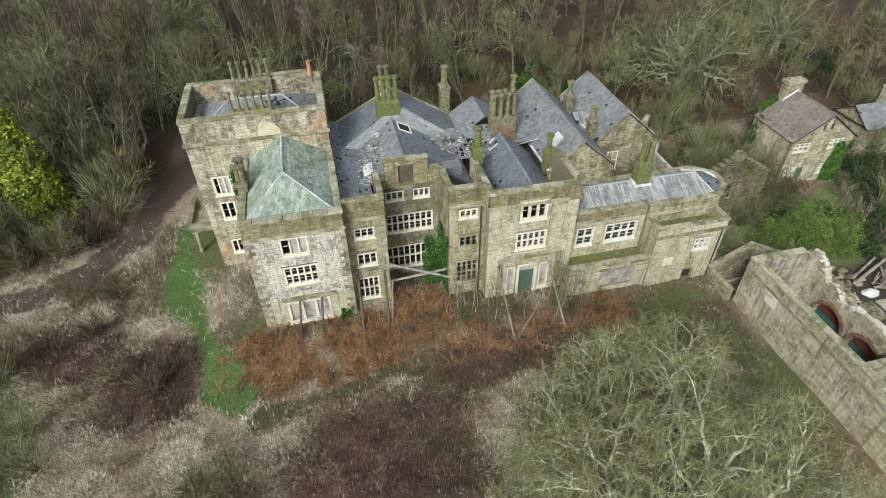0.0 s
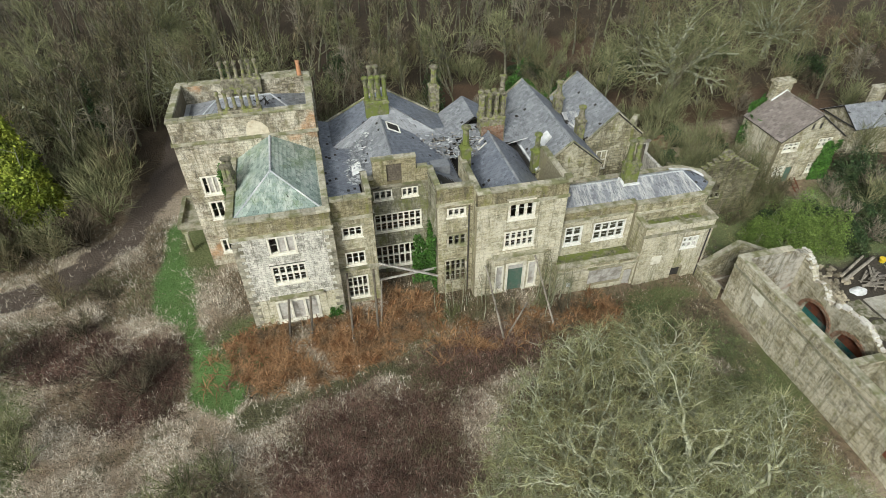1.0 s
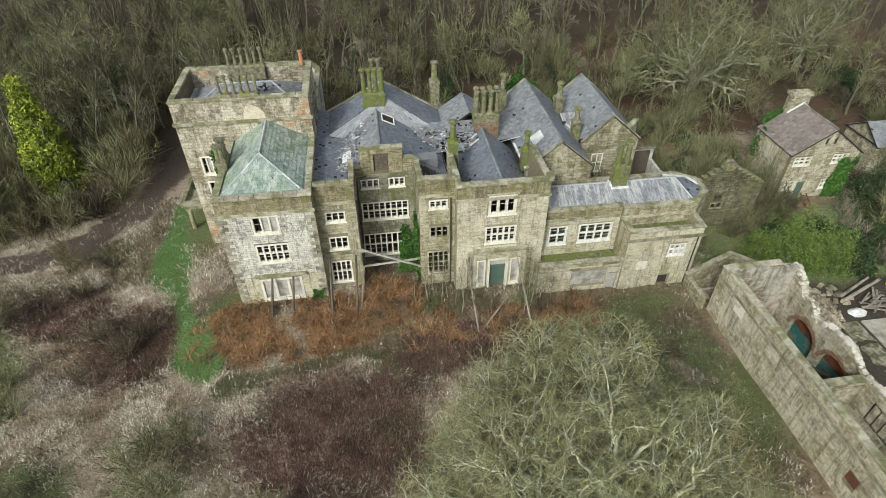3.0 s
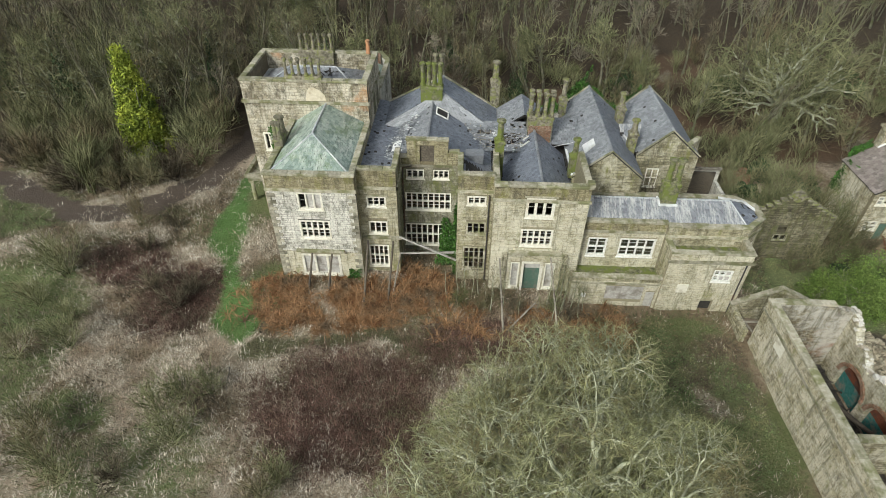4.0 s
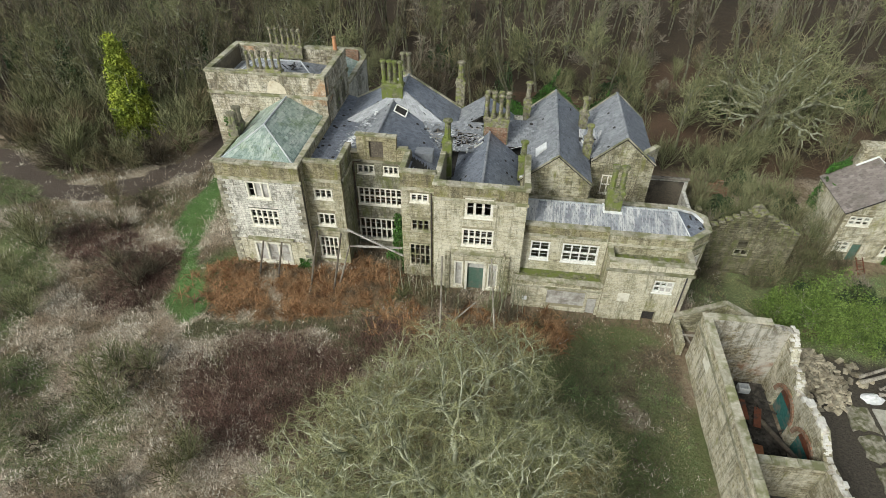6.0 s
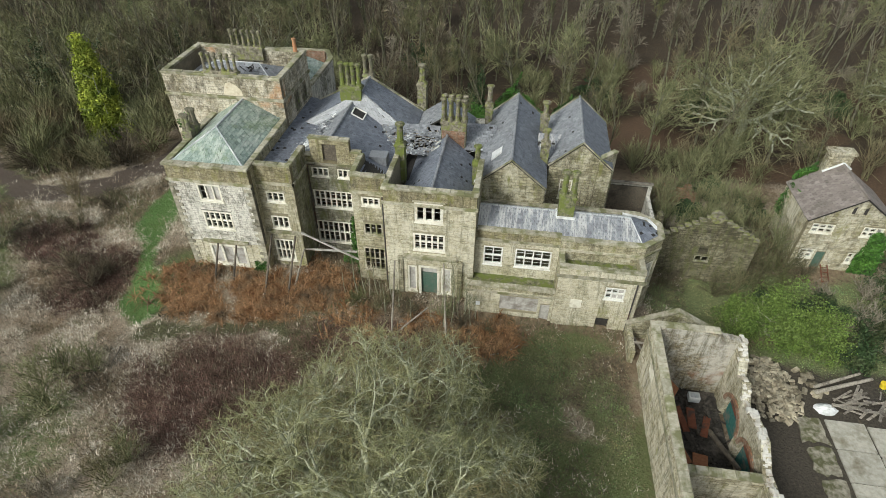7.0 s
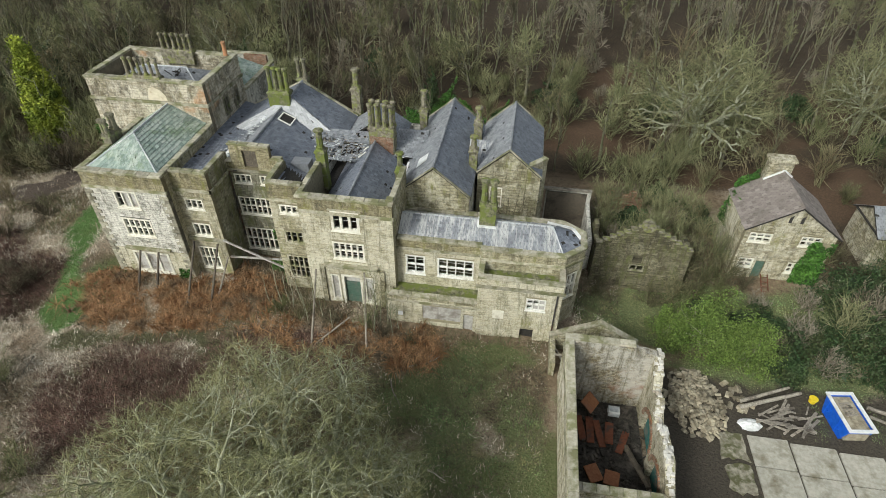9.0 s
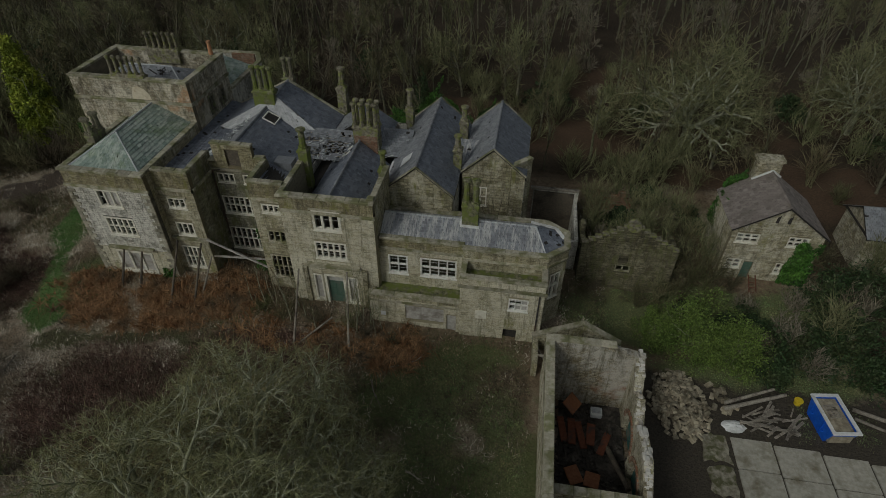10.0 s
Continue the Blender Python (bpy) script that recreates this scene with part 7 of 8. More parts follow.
def leaf_cloud(seed, radii, count, size, clumps=70, shape="ball", inner=0.45):
    """Many small leaves in clumps over a lumpy body; shape: ball or cone."""
    r = np.random.RandomState(seed)
    d = r.normal(size=(clumps, 3))
    d /= np.linalg.norm(d, axis=1, keepdims=True)
    if shape == "ball":
        d[:, 2] = np.abs(d[:, 2]) * 1.1 - 0.15
        c = d * r.uniform(inner, 1.08, (clumps, 1))
        spread = 0.17
    else:
        h = r.rand(clumps) ** 1.25
        a = r.rand(clumps) * 6.283
        wide = (1 - h) ** 0.75 * r.uniform(0.55, 1.0, clumps)
        c = np.stack([np.cos(a) * wide, np.sin(a) * wide, h], -1)
        spread = 0.1
    which = r.randint(0, clumps, count)
    off = r.normal(size=(count, 3))
    a, b = r.normal(size=(count, 3)), r.normal(size=(count, 3))
    if shape == "ball":
        # leaves lie on the outside of each clump
        off /= np.linalg.norm(off, axis=1, keepdims=True)
        a = np.cross(off + 0.5 * r.normal(size=(count, 3)), a)
        off = off * (spread * (0.8 + 0.9 * r.rand(clumps)[which]) * r.uniform(0.75, 1.15, count))[:, None]
    else:
        off = off * spread * np.array([1, 1, 0.35])
    p = (c[which] + off) * np.array(radii)
    a[:, 2] += 0.6 if shape == "cone" else 0.0
    a /= np.linalg.norm(a, axis=1, keepdims=True)
    b = np.cross(a, b)
    b /= np.linalg.norm(b, axis=1, keepdims=True)
    s = (size * r.uniform(0.6, 1.35, count))[:, None]
    v = np.stack([p - a * s, p + b * s * 0.5, p + a * s, p - b * s * 0.5], 1).reshape(-1, 3)
    return v, np.arange(count * 4).reshape(-1, 4)


def leafy(name, x, y, radii, count, size, mat, label, seed, shape="ball", category="bush", up=0.0, clumps=70, stem=True, z=None):
    base = float(ground_z(x, y)) if z is None else z
    ob = thing(name, label, category, (x, y, base - 0.1))
    v, f = leaf_cloud(seed, radii, count, size, clumps, shape)
    v[:, 2] += up
    part("crown", raw_mesh("crown", v, f, mat), mat, ob)
    if stem:
        limbs = grow(seed, radii[2] * (0.9 if shape == "cone" else 0.6), 0.12, [(6, 0.5, 45, 0.2, 2, 0.2)], stems=1 if shape == "cone" else 4, splay=0.0 if shape == "cone" else 0.5)
        vs, fs, k = [], [], 0
        for p, q, r0, r1 in limbs:
            a, b = tubes(p, q, r0, r1, 5)
            vs.append(a)
            fs.append(b + k)
            k += len(a)
        part("trunk", raw_mesh("trunk", np.concatenate(vs), np.concatenate(fs), BARK), BARK, ob)
    return ob


def ivy(name, o, u, v, n, count, size, label, seed, ragged=0.35, thing_name="ivy"):
    """Leaves over a face from o along u and v, standing off along n; thin towards its edges."""
    r = np.random.RandomState(seed)
    o, u, v, n = (np.array(t, float) for t in (o, u, v, n))
    s, t = r.rand(count * 2), r.rand(count * 2)
    keep = np.minimum.reduce([s, 1 - s, t * 1.5 + 0.1, 1 - t]) * 2 + 0.25 * np.sin(9 * s + 5 * t) + ragged * r.rand(count * 2) > ragged * 0.8
    s, t = s[keep][:count], t[keep][:count]
    k = len(s)
    p = o + s[:, None] * u + t[:, None] * v + n * (0.05 + 0.22 * r.rand(k, 1) ** 2)
    a = r.normal(size=(k, 3)) + n * 0.2
    a /= np.linalg.norm(a, axis=1, keepdims=True)
    b = np.cross(a, n + 0.5 * r.normal(size=(k, 3)))
    b /= np.linalg.norm(b, axis=1, keepdims=True)
    z = (size * r.uniform(0.6, 1.4, k))[:, None]
    verts = np.stack([p - a * z, p + b * z * 0.6, p + a * z, p - b * z * 0.6], 1).reshape(-1, 3)
    return tagged(new(thing_name, raw_mesh("ivy", verts, np.arange(4 * k).reshape(-1, 4), LEAF_IVY)), label, "ivy", "", "stuff")


def tufts(name, seed, weight, per_m2, blades, length, width, flat, mat, label, box=(-38, -34, 44, 17), lift=0.0, simple=False, spread=0.12):
    """Blades in tufts where the weight is high: one object of stuff."""
    r = np.random.RandomState(seed)
    x0, y0, x1, y1 = box
    count = int((x1 - x0) * (y1 - y0) * per_m2)
    x, y = r.uniform(x0, x1, count), r.uniform(y0, y1, count)
    keep = r.rand(count) < weight(x, y)
    x, y = x[keep], y[keep]
    n = len(x) * blades
    bx, by = np.repeat(x, blades) + r.normal(size=n) * spread, np.repeat(y, blades) + r.normal(size=n) * spread
    base = np.stack([bx, by, ground_z(bx, by) - 0.03 + lift * r.rand(n)], -1)
    a = r.rand(n) * 6.283
    ln = length * r.uniform(0.5, 1.35, n)
    lean = flat * r.uniform(0.4, 1.3, n)
    out = np.stack([np.cos(a), np.sin(a), np.zeros(n)], -1)
    side = np.stack([-np.sin(a), np.cos(a), np.zeros(n)], -1) * (width * r.uniform(0.6, 1.4, n))[:, None]
    mid = base + out * (ln * 0.4 * lean)[:, None] + np.array([0, 0, 1.0]) * (ln * 0.55 * (1.15 - 0.6 * np.minimum(lean, 1.4)))[:, None]
    tip = base + out * (ln * lean)[:, None] + np.array([0, 0, 1.0]) * (ln * np.clip(1.0 - 0.85 * lean, 0.04, 1))[:, None]
    if simple:
        v = np.stack([base - side, base + side, (mid + tip) / 2], 1).reshape(-1, 3)
        return tagged(new(name, raw_mesh(name, v, np.arange(3 * n).reshape(-1, 3), mat)), label, name.replace("_", " "), "", "stuff")
    v = np.stack([base - side, base + side, mid + side * 0.8, mid - side * 0.8, tip], 1).reshape(-1, 3)
    k = np.arange(n)[:, None, None] * 5
    f = (np.array([[0, 1, 2], [0, 2, 3], [3, 2, 4]])[None] + k).reshape(-1, 3)
    return tagged(new(name, raw_mesh(name, v, f, mat)), label, name.replace("_", " "), "", "stuff")


def inside_buildings(x, y):
    """Where walls and yards stand, so that nothing grows."""
    out = np.zeros(np.shape(x), bool)
    for x0, y0, x1, y1 in ((-0.1, -0.05, 7, 9), (-6.5, 8.6, 7.3, 25), (6.9, 0.9, 10.1, 16), (10, 4.1, 15, 16), (14.8, 0.8, 18, 16), (17.6, -0.3, 25.1, 17), (24.4, -1.7, 38.3, 17.4), (38, 0, 39.8, 4.8), (37.5, -27.2, 45.4, -1.6), (36.7, 7.8, 41.3, 14.5), (54, 10, 62.4, 17), (49.5, -14.5, 65, -6.3), (46.8, -8, 52, -1), (58.5, -6.5, 61.3, -2)):
        out |= (x > x0) & (x < x1) & (y > y0) & (y < y1)
    return out


def cover(key, *less):
    def weight(x, y):
        z = zones(x, y)
        w = z[key].copy()
        for other in less:
            w = w * (1 - z[other])
        return w * ~inside_buildings(x, y)

    return weight


def straw_weight(x, y):
    z = zones(x, y)
    w = 0.25 + 0.75 * z["straw"]
    w = np.maximum(w, 0.9 * smooth((-x - 4) / 6) * smooth((-y - 8) / 6))
    for other in ("bracken", "bramble", "track", "strip", "yard", "path"):
        w = w * (1 - (0.72 if other == "bramble" else 0.9) * z[other])
    w = w * smooth((y + 34.5) / 7) * smooth((x + 38.5) / 6)
    return w * (1 - 0.8 * z["green"]) * (1 - 0.85 * z["ivy"]) * (1 - 0.7 * z["wood"]) * (1 - 0.75 * blob(x, y, 29, -3.5, 9, 3)) * (1 - 0.7 * blob(x, y, 33, -9, 6, 8)) * ~inside_buildings(x, y)


def thicket_weight(x, y):
    z = zones(x, y)
    w = np.clip(1.1 - z["straw"], 0, 1) * (1 - z["track"]) * (1 - z["strip"]) * (1 - z["bracken"]) * (1 - z["path"]) * (1 - 0.7 * z["green"])
    return (0.15 + 0.85 * w) * smooth((y + 34.5) / 7) * smooth((x + 38.5) / 6) * (1 - z["yard"]) * ~inside_buildings(x, y) * (1 - z["track"]) * (1 - z["strip"])


tufts("dead_grass", 1, straw_weight, 16, 8, 0.55, 0.026, 0.95, STRAW, "pale flattened dead grass over the field", simple=True, spread=0.2)
tufts("dead_bracken", 2, cover("bracken", "track"), 16, 9, 1.0, 0.032, 1.0, BRACKEN, "rust-orange dead bracken along the front", spread=0.06)
tufts("bramble_thicket", 3, cover("bramble", "strip", "track"), 26, 9, 0.7, 0.024, 1.0, BRAMBLE, "dark purple-brown bramble stems", simple=True, spread=0.2)
tufts("brown_scrub", 4, thicket_weight, 12, 6, 0.8, 0.024, 0.8, TWIG_BROWN, "thin brown winter scrub stems", simple=True, spread=0.2)
tufts("green_grass", 5, cover("strip", "track"), 60, 6, 0.2, 0.022, 0.6, GRASS, "bright green mown strip of grass", box=(-11, -8, 2, 17), simple=True)
tufts("mossy_grass", 6, cover("green", "strip", "track"), 26, 6, 0.26, 0.026, 0.8, MOSS_GRASS, "patchy green grass and moss", box=(-38, -30, 64, 17), simple=True)
tufts("leaf_litter", 7, lambda x, y: cover("green")(x, y) * 0.5 + 0.5 * cover("bracken")(x, y) + 0.4 * cover("bramble")(x, y) + 0.12 * ~inside_buildings(x, y), 14, 5, 0.14, 0.05, 1.1, LITTER, "scattered pale fallen leaves", box=(-10, -26, 38, -1), simple=True, spread=0.3)

tufts("ground_ivy", 8, cover("ivy", "yard"), 46, 6, 0.16, 0.06, 1.0, LEAF_GROUND, "low green ivy and weeds creeping over the ground", box=(26, -22, 66, 16), simple=True, spread=0.25)
tufts("leaf_litter", 9, lambda x, y: 0.8 * blob(x, y, 28, -4, 9, 3) * ~inside_buildings(x, y), 22, 5, 0.15, 0.05, 1.1, LITTER, "brown fallen leaves below the terrace", box=(14, -9, 38, -1), simple=True, spread=0.3)

# woodland kinds
KINDS = []
for k, (hgt, rad, levels, twig, thin) in enumerate((
    (9.5, 0.17, [(9, 0.42, 30, 0.7, 3, 0.35), (6, 0.5, 40, 0.3, 2, 0.2), (9, 0.85, 38, 0.2, 1, 0.05)], TWIG_OLIVE, 0.033),
    (11.0, 0.18, [(9, 0.36, 28, 0.7, 3, 0.4), (6, 0.5, 38, 0.3, 2, 0.2), (9, 0.85, 38, 0.2, 1, 0.05)], TWIG_BROWN, 0.033),
    (7.0, 0.17, [(10, 0.5, 50, 0.45, 3, 0.25), (6, 0.52, 42, 0.2, 2, 0.2), (8, 0.85, 42, 0.1, 1, 0.05)], TWIG_PALE, 0.026),
    (6.5, 0.24, [(10, 0.75, 55, 0.4, 3, 0.35), (7, 0.5, 42, 0.2, 2, 0.2), (9, 0.85, 44, 0.0, 1, 0.05)], TWIG_OLIVE, 0.03),
    (14.0, 0.15, [(12, 0.24, 24, 0.6, 2, 0.35), (8, 0.6, 34, 0.4, 1, 0.1)], TWIG_BROWN, 0.03),
    (12.0, 0.12, [(11, 0.28, 22, 0.7, 2, 0.25), (8, 0.6, 34, 0.4, 1, 0.1)], TWIG_OLIVE, 0.03))):
    KINDS.append(tree_meshes("wood_tree", grow(100 + k, hgt, rad, levels), 2, BARK_WOOD, twig, thin=thin))
SHRUBS = []
for k, (hgt, stems, splay, twig) in enumerate(((2.6, 12, 0.35, TWIG_OLIVE), (2.2, 14, 0.5, TWIG_BROWN), (3.4, 10, 0.22, TWIG_OLIVE), (1.8, 14, 0.6, TWIG_PALE))):
    SHRUBS.append(tree_meshes("shrub", grow(200 + k, hgt, 0.045, [(5, 0.55, 32, 0.35, 2, 0.2), (5, 0.95, 34, 0.2, 1, 0.05)], stems=stems, splay=splay), 1, twig, twig, sides=(3, 3, 3, 3), thin=0.02))

WOOD_LABEL = ("bare olive-twigged woodland tree in winter", "tall bare brown woodland tree", "pale-twigged bare young tree", "wide bare lichened tree in the wood", "tall slender bare trunk in the close wood", "slender olive-barked pole tree in the wood")
SHRUB_LABEL = ("olive bare thicket shrub", "brown bare undergrowth shrub", "tall upright bare sapling clump", "pale low tangle of twigs")


def scatter(count, box, seed, apart, allow):
    r = random.Random(seed)
    spots = []
    for _ in range(count * 12):
        if len(spots) >= count:
            break
        x, y = r.uniform(box[0], box[2]), r.uniform(box[1], box[3])
        if allow(x, y) and all((x - a) ** 2 + (y - b) ** 2 > apart**2 for a, b in spots):
            spots.append((x, y))
    return spots


def clear(x, y, gap):
    g = np.array([[x - gap, y - gap], [x + gap, y - gap], [x - gap, y + gap], [x + gap, y + gap], [x, y]])
    return not inside_buildings(g[:, 0], g[:, 1]).any() and float(near_line(np.array([x]), np.array([y]), TRACK)[0]) > 2.2 + gap * 0.4


def in_wood(x, y):
    if not clear(x, y, 2.2):
        return False
    if zones(np.array([x]), np.array([y]))["litter"][0] > 0.4 and int(x * 7 + y * 13) % 6:
        return False
    if x > 36 and y < 60 and int(x * 5 + y * 11) % 5 < 2:
        return False
    if x > 62:
        return y > 4 and not (64 < x < 80 and 11 < y < 24)
    if x > 38:
        return y > 24
    if x < -12:
        return y > 22 + max(0, (-x - 30) * -0.1)
    return y > 27


rnd = random.Random(77)
def far_trees(name, label, spots):
    """Trees too far to tell apart, in one object."""
    vs, fs, ms, k, mats = [], [], [], 0, []
    for x, y, kind, turn, size, stretch in spots:
        for me in KINDS[kind]:
            co, fa = np.empty(len(me.vertices) * 3, np.float32), np.empty(len(me.loops), np.int32)
            me.vertices.foreach_get("co", co)
            me.loops.foreach_get("vertex_index", fa)
            co = co.reshape(-1, 3) * np.array([size, size, size * stretch])
            c, sn = math.cos(turn), math.sin(turn)
            vs.append(np.stack([co[:, 0] * c - co[:, 1] * sn + x, co[:, 0] * sn + co[:, 1] * c + y, co[:, 2] + float(ground_z(x, y)) - 0.1], -1))
            fs.append(fa.reshape(-1, 4) + k)
            if me.materials[0] not in mats:
                mats.append(me.materials[0])
            ms.append(np.full(len(fa) // 4, mats.index(me.materials[0]), np.int32))
            k += len(co)
    me = raw_mesh(name, np.concatenate(vs), np.concatenate(fs), mats[0])
    for m in mats[1:]:
        me.materials.append(m)
    me.polygons.foreach_set("material_index", np.concatenate(ms))
    return tagged(new(name, me), label, "woodland", "", "stuff")


far_spots = []
for x, y in scatter(440, (-62, 14, 100, 96), 5, 2.6, in_wood):
    k = rnd.choice((0, 0, 1, 1, 2, 3, 4, 4, 4, 5, 5, 5))
    turn, size, tall = rnd.uniform(0, 6.28), rnd.uniform(0.75, 1.2), rnd.uniform(0.9, 1.2)
    if y > 52 or x < -48 or x > 84:
        far_spots.append((x, y, k, turn, size, tall))
    else:
        plant("woodland_tree", KINDS[k], WOOD_LABEL[k], "tree", x, y, turn, size, "woodland trees", stretch=tall)
for x, y in scatter(75, (-58, 23, -9, 52), 15, 2.4, in_wood):
    k = rnd.choice((1, 4, 4, 5))
    plant("woodland_tree", KINDS[k], WOOD_LABEL[k], "tree", x, y, rnd.uniform(0, 6.28), rnd.uniform(0.8, 1.15), "woodland trees", stretch=rnd.uniform(0.9, 1.15))
far_trees("far_woodland", "close-standing bare winter trees of the far wood", far_spots)


def in_brush(x, y):
    if not clear(x, y, 1.0) or math.hypot(x + 21, y - 18.5) < 5:
        return False
    if x > 40:
        return (y > 15 and not (64 < x < 80 and 11 < y < 24)) or (x > 62 and y > 3)
    if x < -8.5:
        return y > 17 or (x < -17 and 10 < y < 22)
    return y > 25.5


for x, y in scatter(215, (-46, 9, 88, 60), 6, 1.9, in_brush):
    k = rnd.choice((0, 0, 1, 1, 2, 3))
    plant("undergrowth_shrub", SHRUBS[k], SHRUB_LABEL[k], "shrub", x, y, rnd.uniform(0, 6.28), rnd.uniform(0.7, 1.35), "undergrowth shrubs")
# scrub on the open ground, at the places where it stands
for x, y, k, size in ((-9.5, -19, 0, 1.0), (-12, -17.5, 0, 0.9), (-4.6, -12.4, 0, 0.9), (-2.6, -12.0, 0, 0.8), (-5.6, -13.6, 0, 0.9), (-18.9, -0.9, 0, 1.2), (-20.2, -0.2, 2, 0.9), (-12.9, -15.8, 0, 1.0), (4.0, -18.3, 0, 0.9), (-3.5, -15.8, 0, 1.05), (-6.2, -18.6, 1, 0.9), (3.8, -20, 0, 0.9), (0.5, -21.5, 3, 1.0), (-15, -8.2, 0, 0.95), (-16.5, -5.4, 2, 0.7), (-18.5, -9.5, 0, 1.0), (-20, -4.0, 0, 0.9),
                      (-13.2, 2.4, 1, 0.8), (-10.8, -2.0, 1, 0.85), (-8.4, -3.6, 1, 0.95), (-7.2, -2.2, 1, 0.8), (-15.6, 6.1, 2, 0.9), (-12.4, 6.6, 1, 0.8), (-18.0, 13.2, 0, 1.15), (-25.5, 15.5, 0, 1.5), (-28.5, 17.0, 1, 1.5), (-22.8, 16.2, 0, 1.3), (-30.5, 15.0, 0, 1.2),
                      (41.5, 15.8, 3, 1.1), (44, 12.8, 3, 1.0), (47.2, 13.5, 0, 1.0), (50.8, 11.2, 1, 1.1), (52.4, 14.0, 2, 1.0), (51.5, 8.4, 1, 1.0), (49.8, 17.0, 0, 1.1), (53.0, 6.8, 1, 0.9), (56.0, 6.0, 3, 0.9), (46.5, 10.2, 3, 0.9), (60.5, 7.0, 3, 0.9), (43.5, 9.5, 1, 0.8), (15.4, -2.0, 1, 0.6), (17.2, -2.4, 0, 0.55), (20.0, -2.6, 1, 0.5), (24.6, -3.0, 1, 0.6), (23.0, -2.4, 0, 0.6), (26.6, -3.4, 1, 0.45), (42.4, 5.6, 1, 0.7), (46.8, 5.6, 1, 0.8), (48.6, 5.8, 0, 0.9), (50.4, 6.6, 1, 1.0), (47.6, 8.6, 0, 1.0), (43.0, 8.8, 1, 1.0), (45.4, 9.6, 0, 1.1), (49.8, 9.4, 0, 1.2), (52.8, 10.8, 0, 1.2), (53.2, 8.8, 1, 1.1), (55.4, 8.6, 1, 0.7), (62.8, 13.0, 0, 1.0), (58.8, 3.2, 3, 1.3), (62.4, 4.0, 2, 1.2), (65.2, 6.5, 3, 1.4), (60.2, 0.6, 3, 1.0), (56.0, 2.0, 3, 1.0)):
    plant("scrub_bush", SHRUBS[k], SHRUB_LABEL[k], "shrub", x, y, rnd.uniform(0, 6.28), size, "scrub bushes")
# close thicket beside the track and the tower
for x, y in scatter(48, (-36, 10.5, -12.5, 27), 19, 1.7, lambda x, y: clear(x, y, 0.9) and math.hypot(x + 21, y - 18.5) > 4.5 and y > 9.5 + 0.3 * (x + 30)):
    k = rnd.choice((0, 0, 1, 1, 2))
    plant("scrub_bush", SHRUBS[k], SHRUB_LABEL[k], "shrub", x, y, rnd.uniform(0, 6.28), rnd.uniform(1.0, 1.6), "scrub bushes")
# dense brush between the garden ruin and the cottage
for x, y in scatter(22, (43, 12.5, 55, 26), 9, 1.5, lambda x, y: clear(x, y, 0.6)):
    k = rnd.choice((0, 0, 1, 2))
    plant("scrub_bush", SHRUBS[k], SHRUB_LABEL[k], "shrub", x, y, rnd.uniform(0, 6.28), rnd.uniform(0.8, 1.25), "scrub bushes")
# saplings in front of the entrance
sap = tree_meshes("sapling", grow(301, 4.2, 0.06, [(9, 0.35, 30, 0.4, 2, 0.3), (4, 0.45, 35, 0.2, 2, 0.3)]), 1, BARK, TWIG_OLIVE, sides=(6, 4, 3, 3), thin=0.012)
for x, y, size in ((23.3, -1.3, 1.05), (24.0, -2.2, 0.9), (16.3, -1.5, 0.8), (17.4, -1.9, 0.7), (19.0, -2.0, 0.75), (23.0, -3.4, 0.8), (25.6, -2.4, 0.7), (15.0, -2.2, 0.55), (21.8, -2.6, 0.5), (15.8, -1.0, 0.9), (18.2, -1.2, 0.8), (24.6, -2.2, 1.0), (23.8, -1.9, 1.1), (15.2, -1.2, 1.0), (16.9, -1.0, 1.0), (17.9, -2.6, 0.8), (22.6, -2.0, 0.9), (23.6, -2.9, 1.0), (25.2, -2.9, 0.8), (14.2, -1.4, 0.7), (20.3, -3.2, 0.6)):
    plant("sapling", sap, "thin bare sapling growing close to the front wall", "sapling", x, y, rnd.uniform(0, 6.28), size, "saplings before the house")
sap2 = tree_meshes("vine", grow(302, 6.0, 0.05, [(12, 0.16, 35, 0.3, 2, 0.1)], lean=(0.02, 0.05), stems=9, splay=0.1), 1, TWIG_PALE, TWIG_PALE, sides=(4, 3, 3), thin=0.015)
plant("bare_climber", sap2, "pale bare climber stems on the shaded gable", "climber", 32.2, 7.4, 0, 1.25)
plant("bare_climber", sap2, "pale bare climber stems on the shaded gable", "climber", 33.6, 7.3, 1.2, 1.2)

# the great lichened tree before the house
big = crown_tree(11, 8500, 9.9, 12.6, 3.2, 0.0135, low=0.1)
plant("great_tree", crown_meshes(big, BARK_LICHEN, BARK_LICHEN, TWIG_GREEN, 5, 3, 0.45), "wide old bare tree covered in grey-green lichen", "tree", 21.7, -21.1, 0.4, 1.04)
# other wide trees at the edges of the wood
wide = crown_meshes(crown_tree(21, 1100, 8.4, 13.5, 4.0, 0.026, low=0.2), BARK, TWIG_OLIVE, TWIG_OLIVE, 6, 2, 1.0)
for x, y, turn, size in ((54, 31, 1.0, 1.1), (-22, 36, 0.3, 0.95), (-36, 30, 1.3, 0.8), (-9, 41, 5.0, 0.75), (76, 40, 2.0, 0.9), (-30, 33, 2.6, 0.75), (-14, 62, 4.0, 0.9)):
    plant("wide_tree", wide, "wide bare olive-green tree at the edge of the wood", "tree", x, y, turn, size, "wide trees")

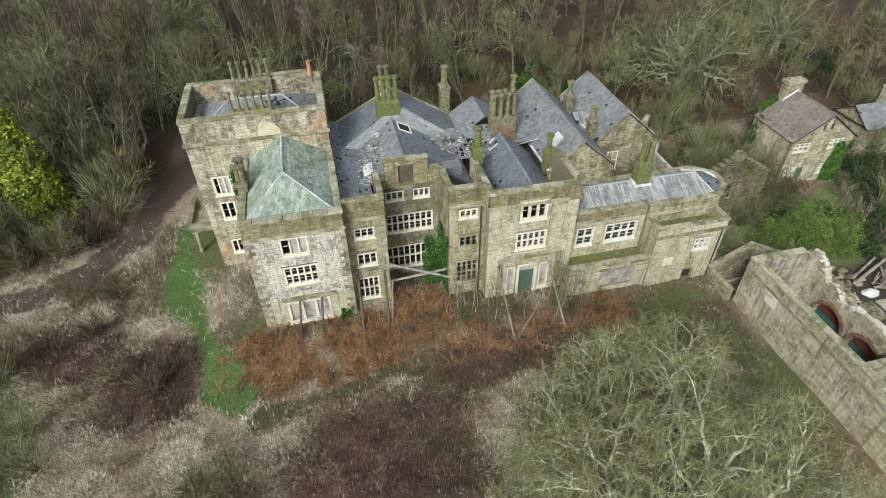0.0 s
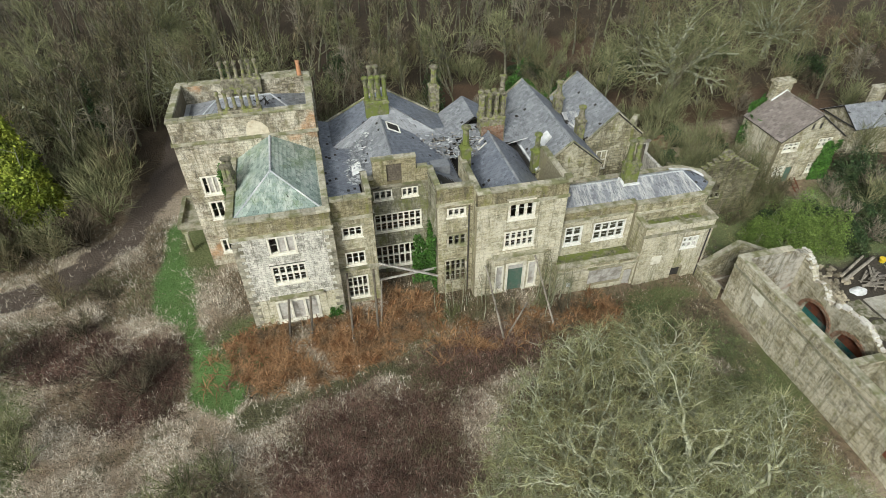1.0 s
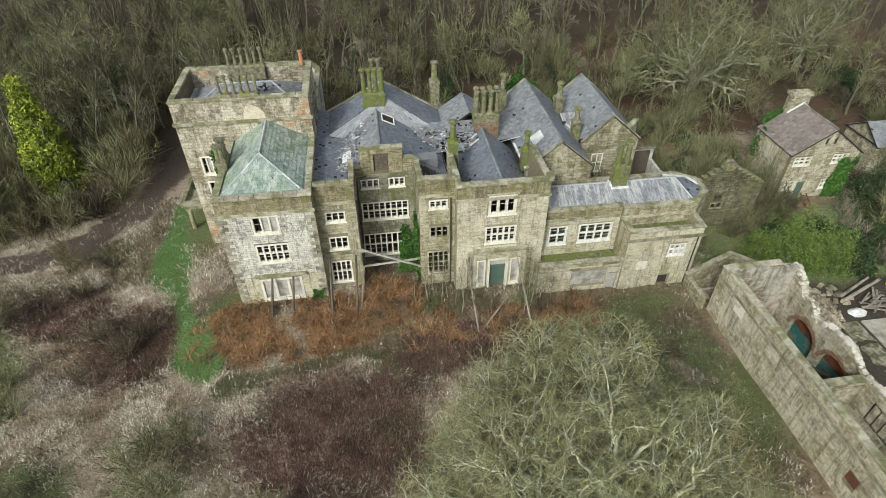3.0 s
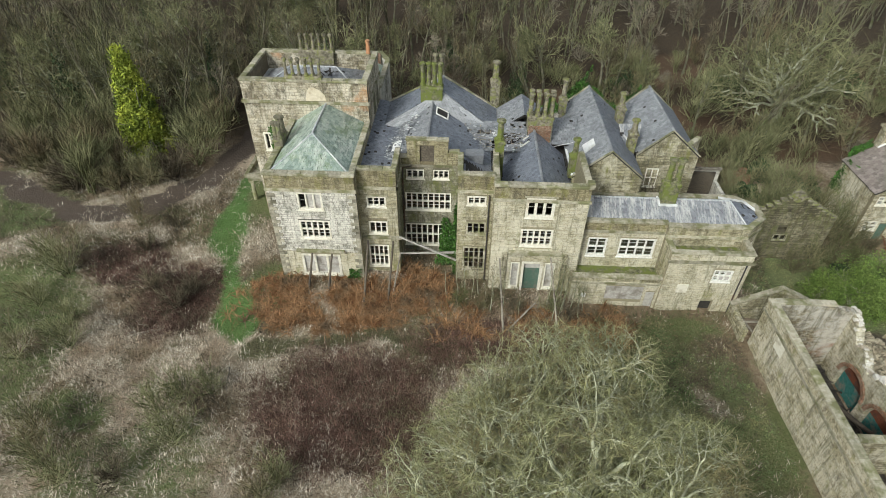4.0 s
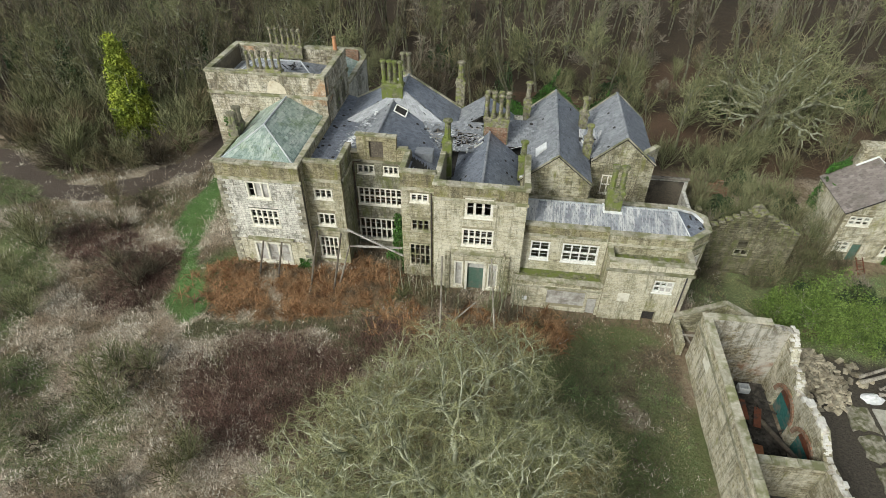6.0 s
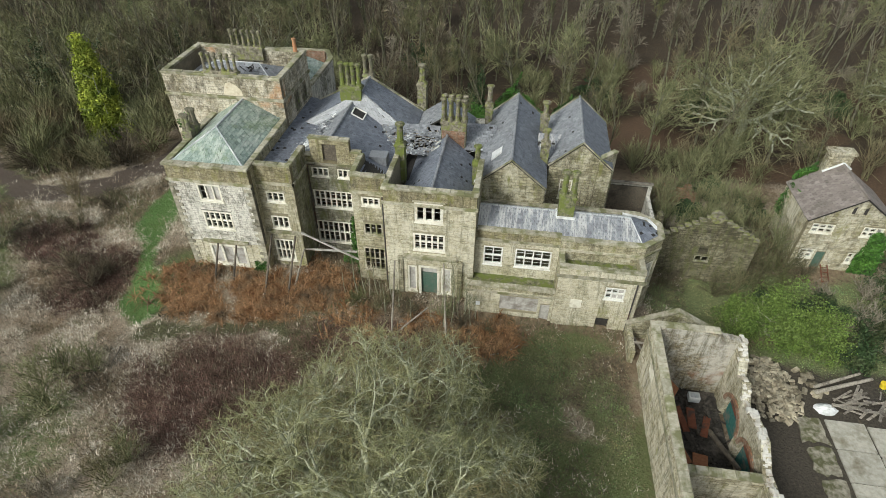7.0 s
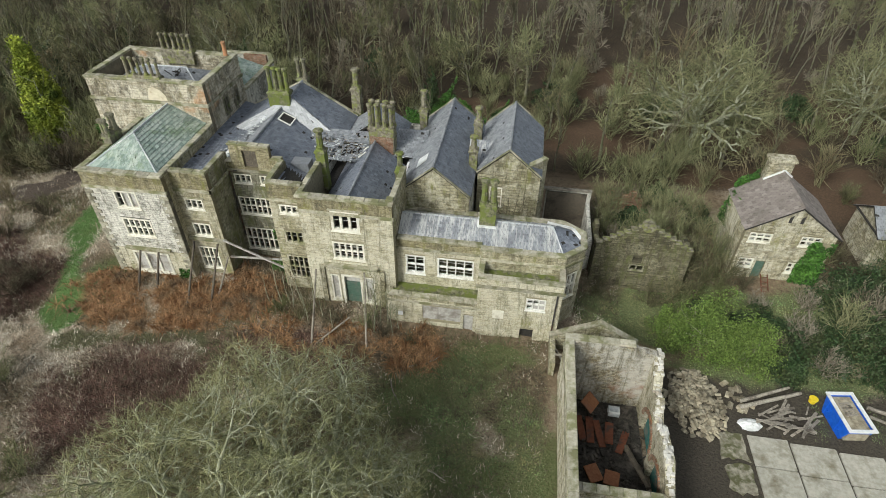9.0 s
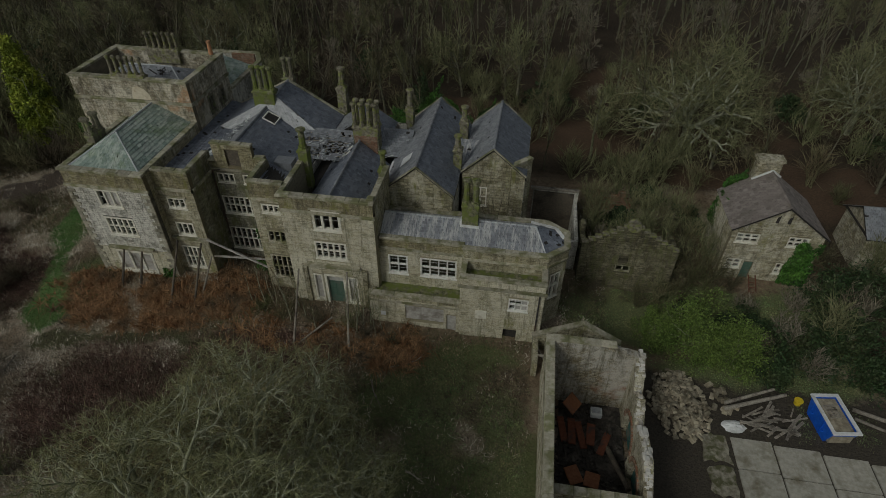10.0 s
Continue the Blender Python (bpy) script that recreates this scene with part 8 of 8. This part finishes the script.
# evergreens
leafy("golden_conifer", -21.2, 20.8, (2.8, 2.8, 11.8), 26000, 0.17, LEAF_GOLD, "tall golden-green conifer, conical and dense", 31, "cone", "conifer", clumps=260)
leafy("bright_shrub", 50.6, 1.6, (3.3, 2.9, 5.6), 22000, 0.085, LEAF_BRIGHT, "bright yellow-green leafy shrub behind the yard", 32, clumps=110)
leafy("bright_shrub", 53.9, 0.6, (2.6, 2.3, 4.6), 13000, 0.085, LEAF_BRIGHT, "bright yellow-green leafy shrub behind the yard", 33, clumps=80)
leafy("bright_shrub", 47.9, 2.6, (1.6, 1.6, 3.4), 7000, 0.085, LEAF_BRIGHT, "bright yellow-green leafy shrub behind the yard", 34, clumps=60)
for x, y, r, h, sd in ((57.2, 2.4, 2.6, 2.6, 35), (60.8, 2.6, 2.8, 2.4, 36), (64.2, 4.6, 3.0, 3.2, 37), (63.6, 9.0, 2.6, 2.8, 38), (67.0, 9.5, 3.0, 3.2, 46), (65.0, 0.4, 2.4, 2.0, 47), (55.4, 4.4, 1.8, 2.0, 51), (51.6, 5.2, 1.6, 1.6, 52), (57.0, -0.2, 1.5, 1.6, 53)):
    leafy("evergreen_shrub", x, y, (r, r, h), 5000, 0.12, LEAF_DARK, "dark green evergreen shrub at the yard's edge", sd, clumps=90)
for x, y, r, h, sd in ((38, 42.8, 3, 2.6, 39), (51.6, 41.5, 4, 3.0, 40), (-24, 40, 3, 3.2, 41), (70, 44, 3, 2.6, 42), (46.0, 17.0, 2.0, 1.6, 43), (52.6, 17.6, 1.8, 2.2, 48), (49.2, 21.0, 1.8, 1.8, 49), (78, 34, 3.5, 2.8, 44), (12, 48, 3.0, 3.6, 45)):
    leafy("rhododendron", x, y, (r, r, h), 4000, 0.16, LEAF_DARK, "dark evergreen rhododendron in the wood", sd, clumps=60)

for x, y, r, h, sd in ((-33, 27, 1.6, 7.5, 61), (-27, 30, 1.4, 8.0, 62), (-38, 36, 1.8, 8.5, 63), (-17, 33, 1.1, 7.0, 64), (-44, 31, 1.6, 7.5, 65), (-30, 44, 1.6, 9.0, 66), (22, 34, 1.4, 6.5, 67), (-3, 36, 1.0, 7.0, 68)):
    leafy("ivy_clad_tree", x, y, (r, r, h), 2600, 0.16, LEAF_DARK, "old trunk clad in dark ivy in the wood", sd, category="tree", clumps=60)

# ivy
ivy("ivy", (14.88, 4.2, -0.9), (0, -3.2, 0), (0, 0, 6.4), (-1, 0, 0), 2600, 0.11, "green ivy climbing the recess wall", 1)
ivy("ivy", (13.3, 4.18, -0.9), (1.6, 0, 0), (0, 0, 4.6), (0, -1, 0), 1300, 0.11, "green ivy climbing the recess wall", 2)
ivy("ivy", (13.0, 2.6, -0.9), (1.9, 0, 0), (0, 0, 1.8), (0, -1, 0.2), 900, 0.11, "green ivy mound in the recess corner", 3)
ivy("ivy", (24.5, 17.4, 6.4), (2.9, 0, 4.0), (0, 0.1, 2.0), (0, 0.5, 0.8), 1500, 0.13, "bright ivy over the rear verge", 4)
ivy("ivy", (27.2, 17.4, 8.7), (3.1, 0, -2.4), (0, 0.1, 2.0), (0, 0.5, 0.8), 1500, 0.13, "bright ivy over the rear verge", 5)
ivy("ivy", (30.4, 17.4, 6.6), (2.0, 0, 2.0), (0, 0.1, 1.8), (0, 0.5, 0.8), 900, 0.13, "bright ivy over the rear verge", 6)
ivy("ivy", (22.6, 15.4, 7.6), (2.4, 0, -0.6), (0, 0.1, 2.4), (0, -0.3, 0.8), 900, 0.13, "bright ivy over the rear roofs", 7)
ivy("ivy", (59.6, 10.12, -2.4), (2.4, 0, 0), (0, 0, 5.4), (0, -1, 0), 3600, 0.12, "bright ivy over the cottage corner", 8)
ivy("ivy", (61.95, 10.1, -2.4), (0, 5.5, 0), (0, 0, 5.0), (1, 0, 0), 2500, 0.12, "bright ivy over the cottage side", 9)
ivy("ivy", (54.2, 16.3, 0.4), (0.4, -2.2, 0), (0.2, 0, 3.6), (-1, 0.2, 0.2), 1300, 0.12, "ivy on the cottage eaves", 10)
ivy("ivy", (54.5, 16.2, 3.9), (1.9, 0.1, 1.4), (0, 0.6, 0.4), (0, 0, 1), 700, 0.12, "ivy on the cottage roof edge", 11)
ivy("ivy", (-0.15, 5.4, 9.2), (0, -1.5, 0), (0, 0, 3.0), (-1, 0, 0), 500, 0.1, "dark ivy on the side chimney", 12)
ivy("ivy", (5.6, -0.12, -0.4), (1.2, 0, 0), (0, 0, 1.5), (0, -1, 0), 400, 0.1, "small ivy at the foot of the wall", 13)

# fallen branches
for k, (x, y, a) in enumerate(((20.5, -5.4, 0.6), (27.0, -6.0, 2.0), (26.0, -7.4, 0.3), (-2.0, -9.5, 0.2), (2.0, -15.5, 0.1), (30.0, -14.0, 1.2))):
    limbs = grow(400 + k, 2.6, 0.06, [(4, 0.4, 35, 0.0, 2, 0.3)])
    vs, fs, n = [], [], 0
    for p, q, r0, r1 in limbs:
        v, f = tubes(p, q, r0, r1, 5)
        vs.append(v)
        fs.append(f + n)
        n += len(v)
    ob = solo("fallen_branch", raw_mesh("fallen_branch", np.concatenate(vs), np.concatenate(fs), TIMBER), TIMBER, "pale fallen branch lying on the ground", "branch", (x, y, float(ground_z(x, y)) + 0.12), "fallen branches")
    ob.rotation_euler = (radians(86), 0, a)
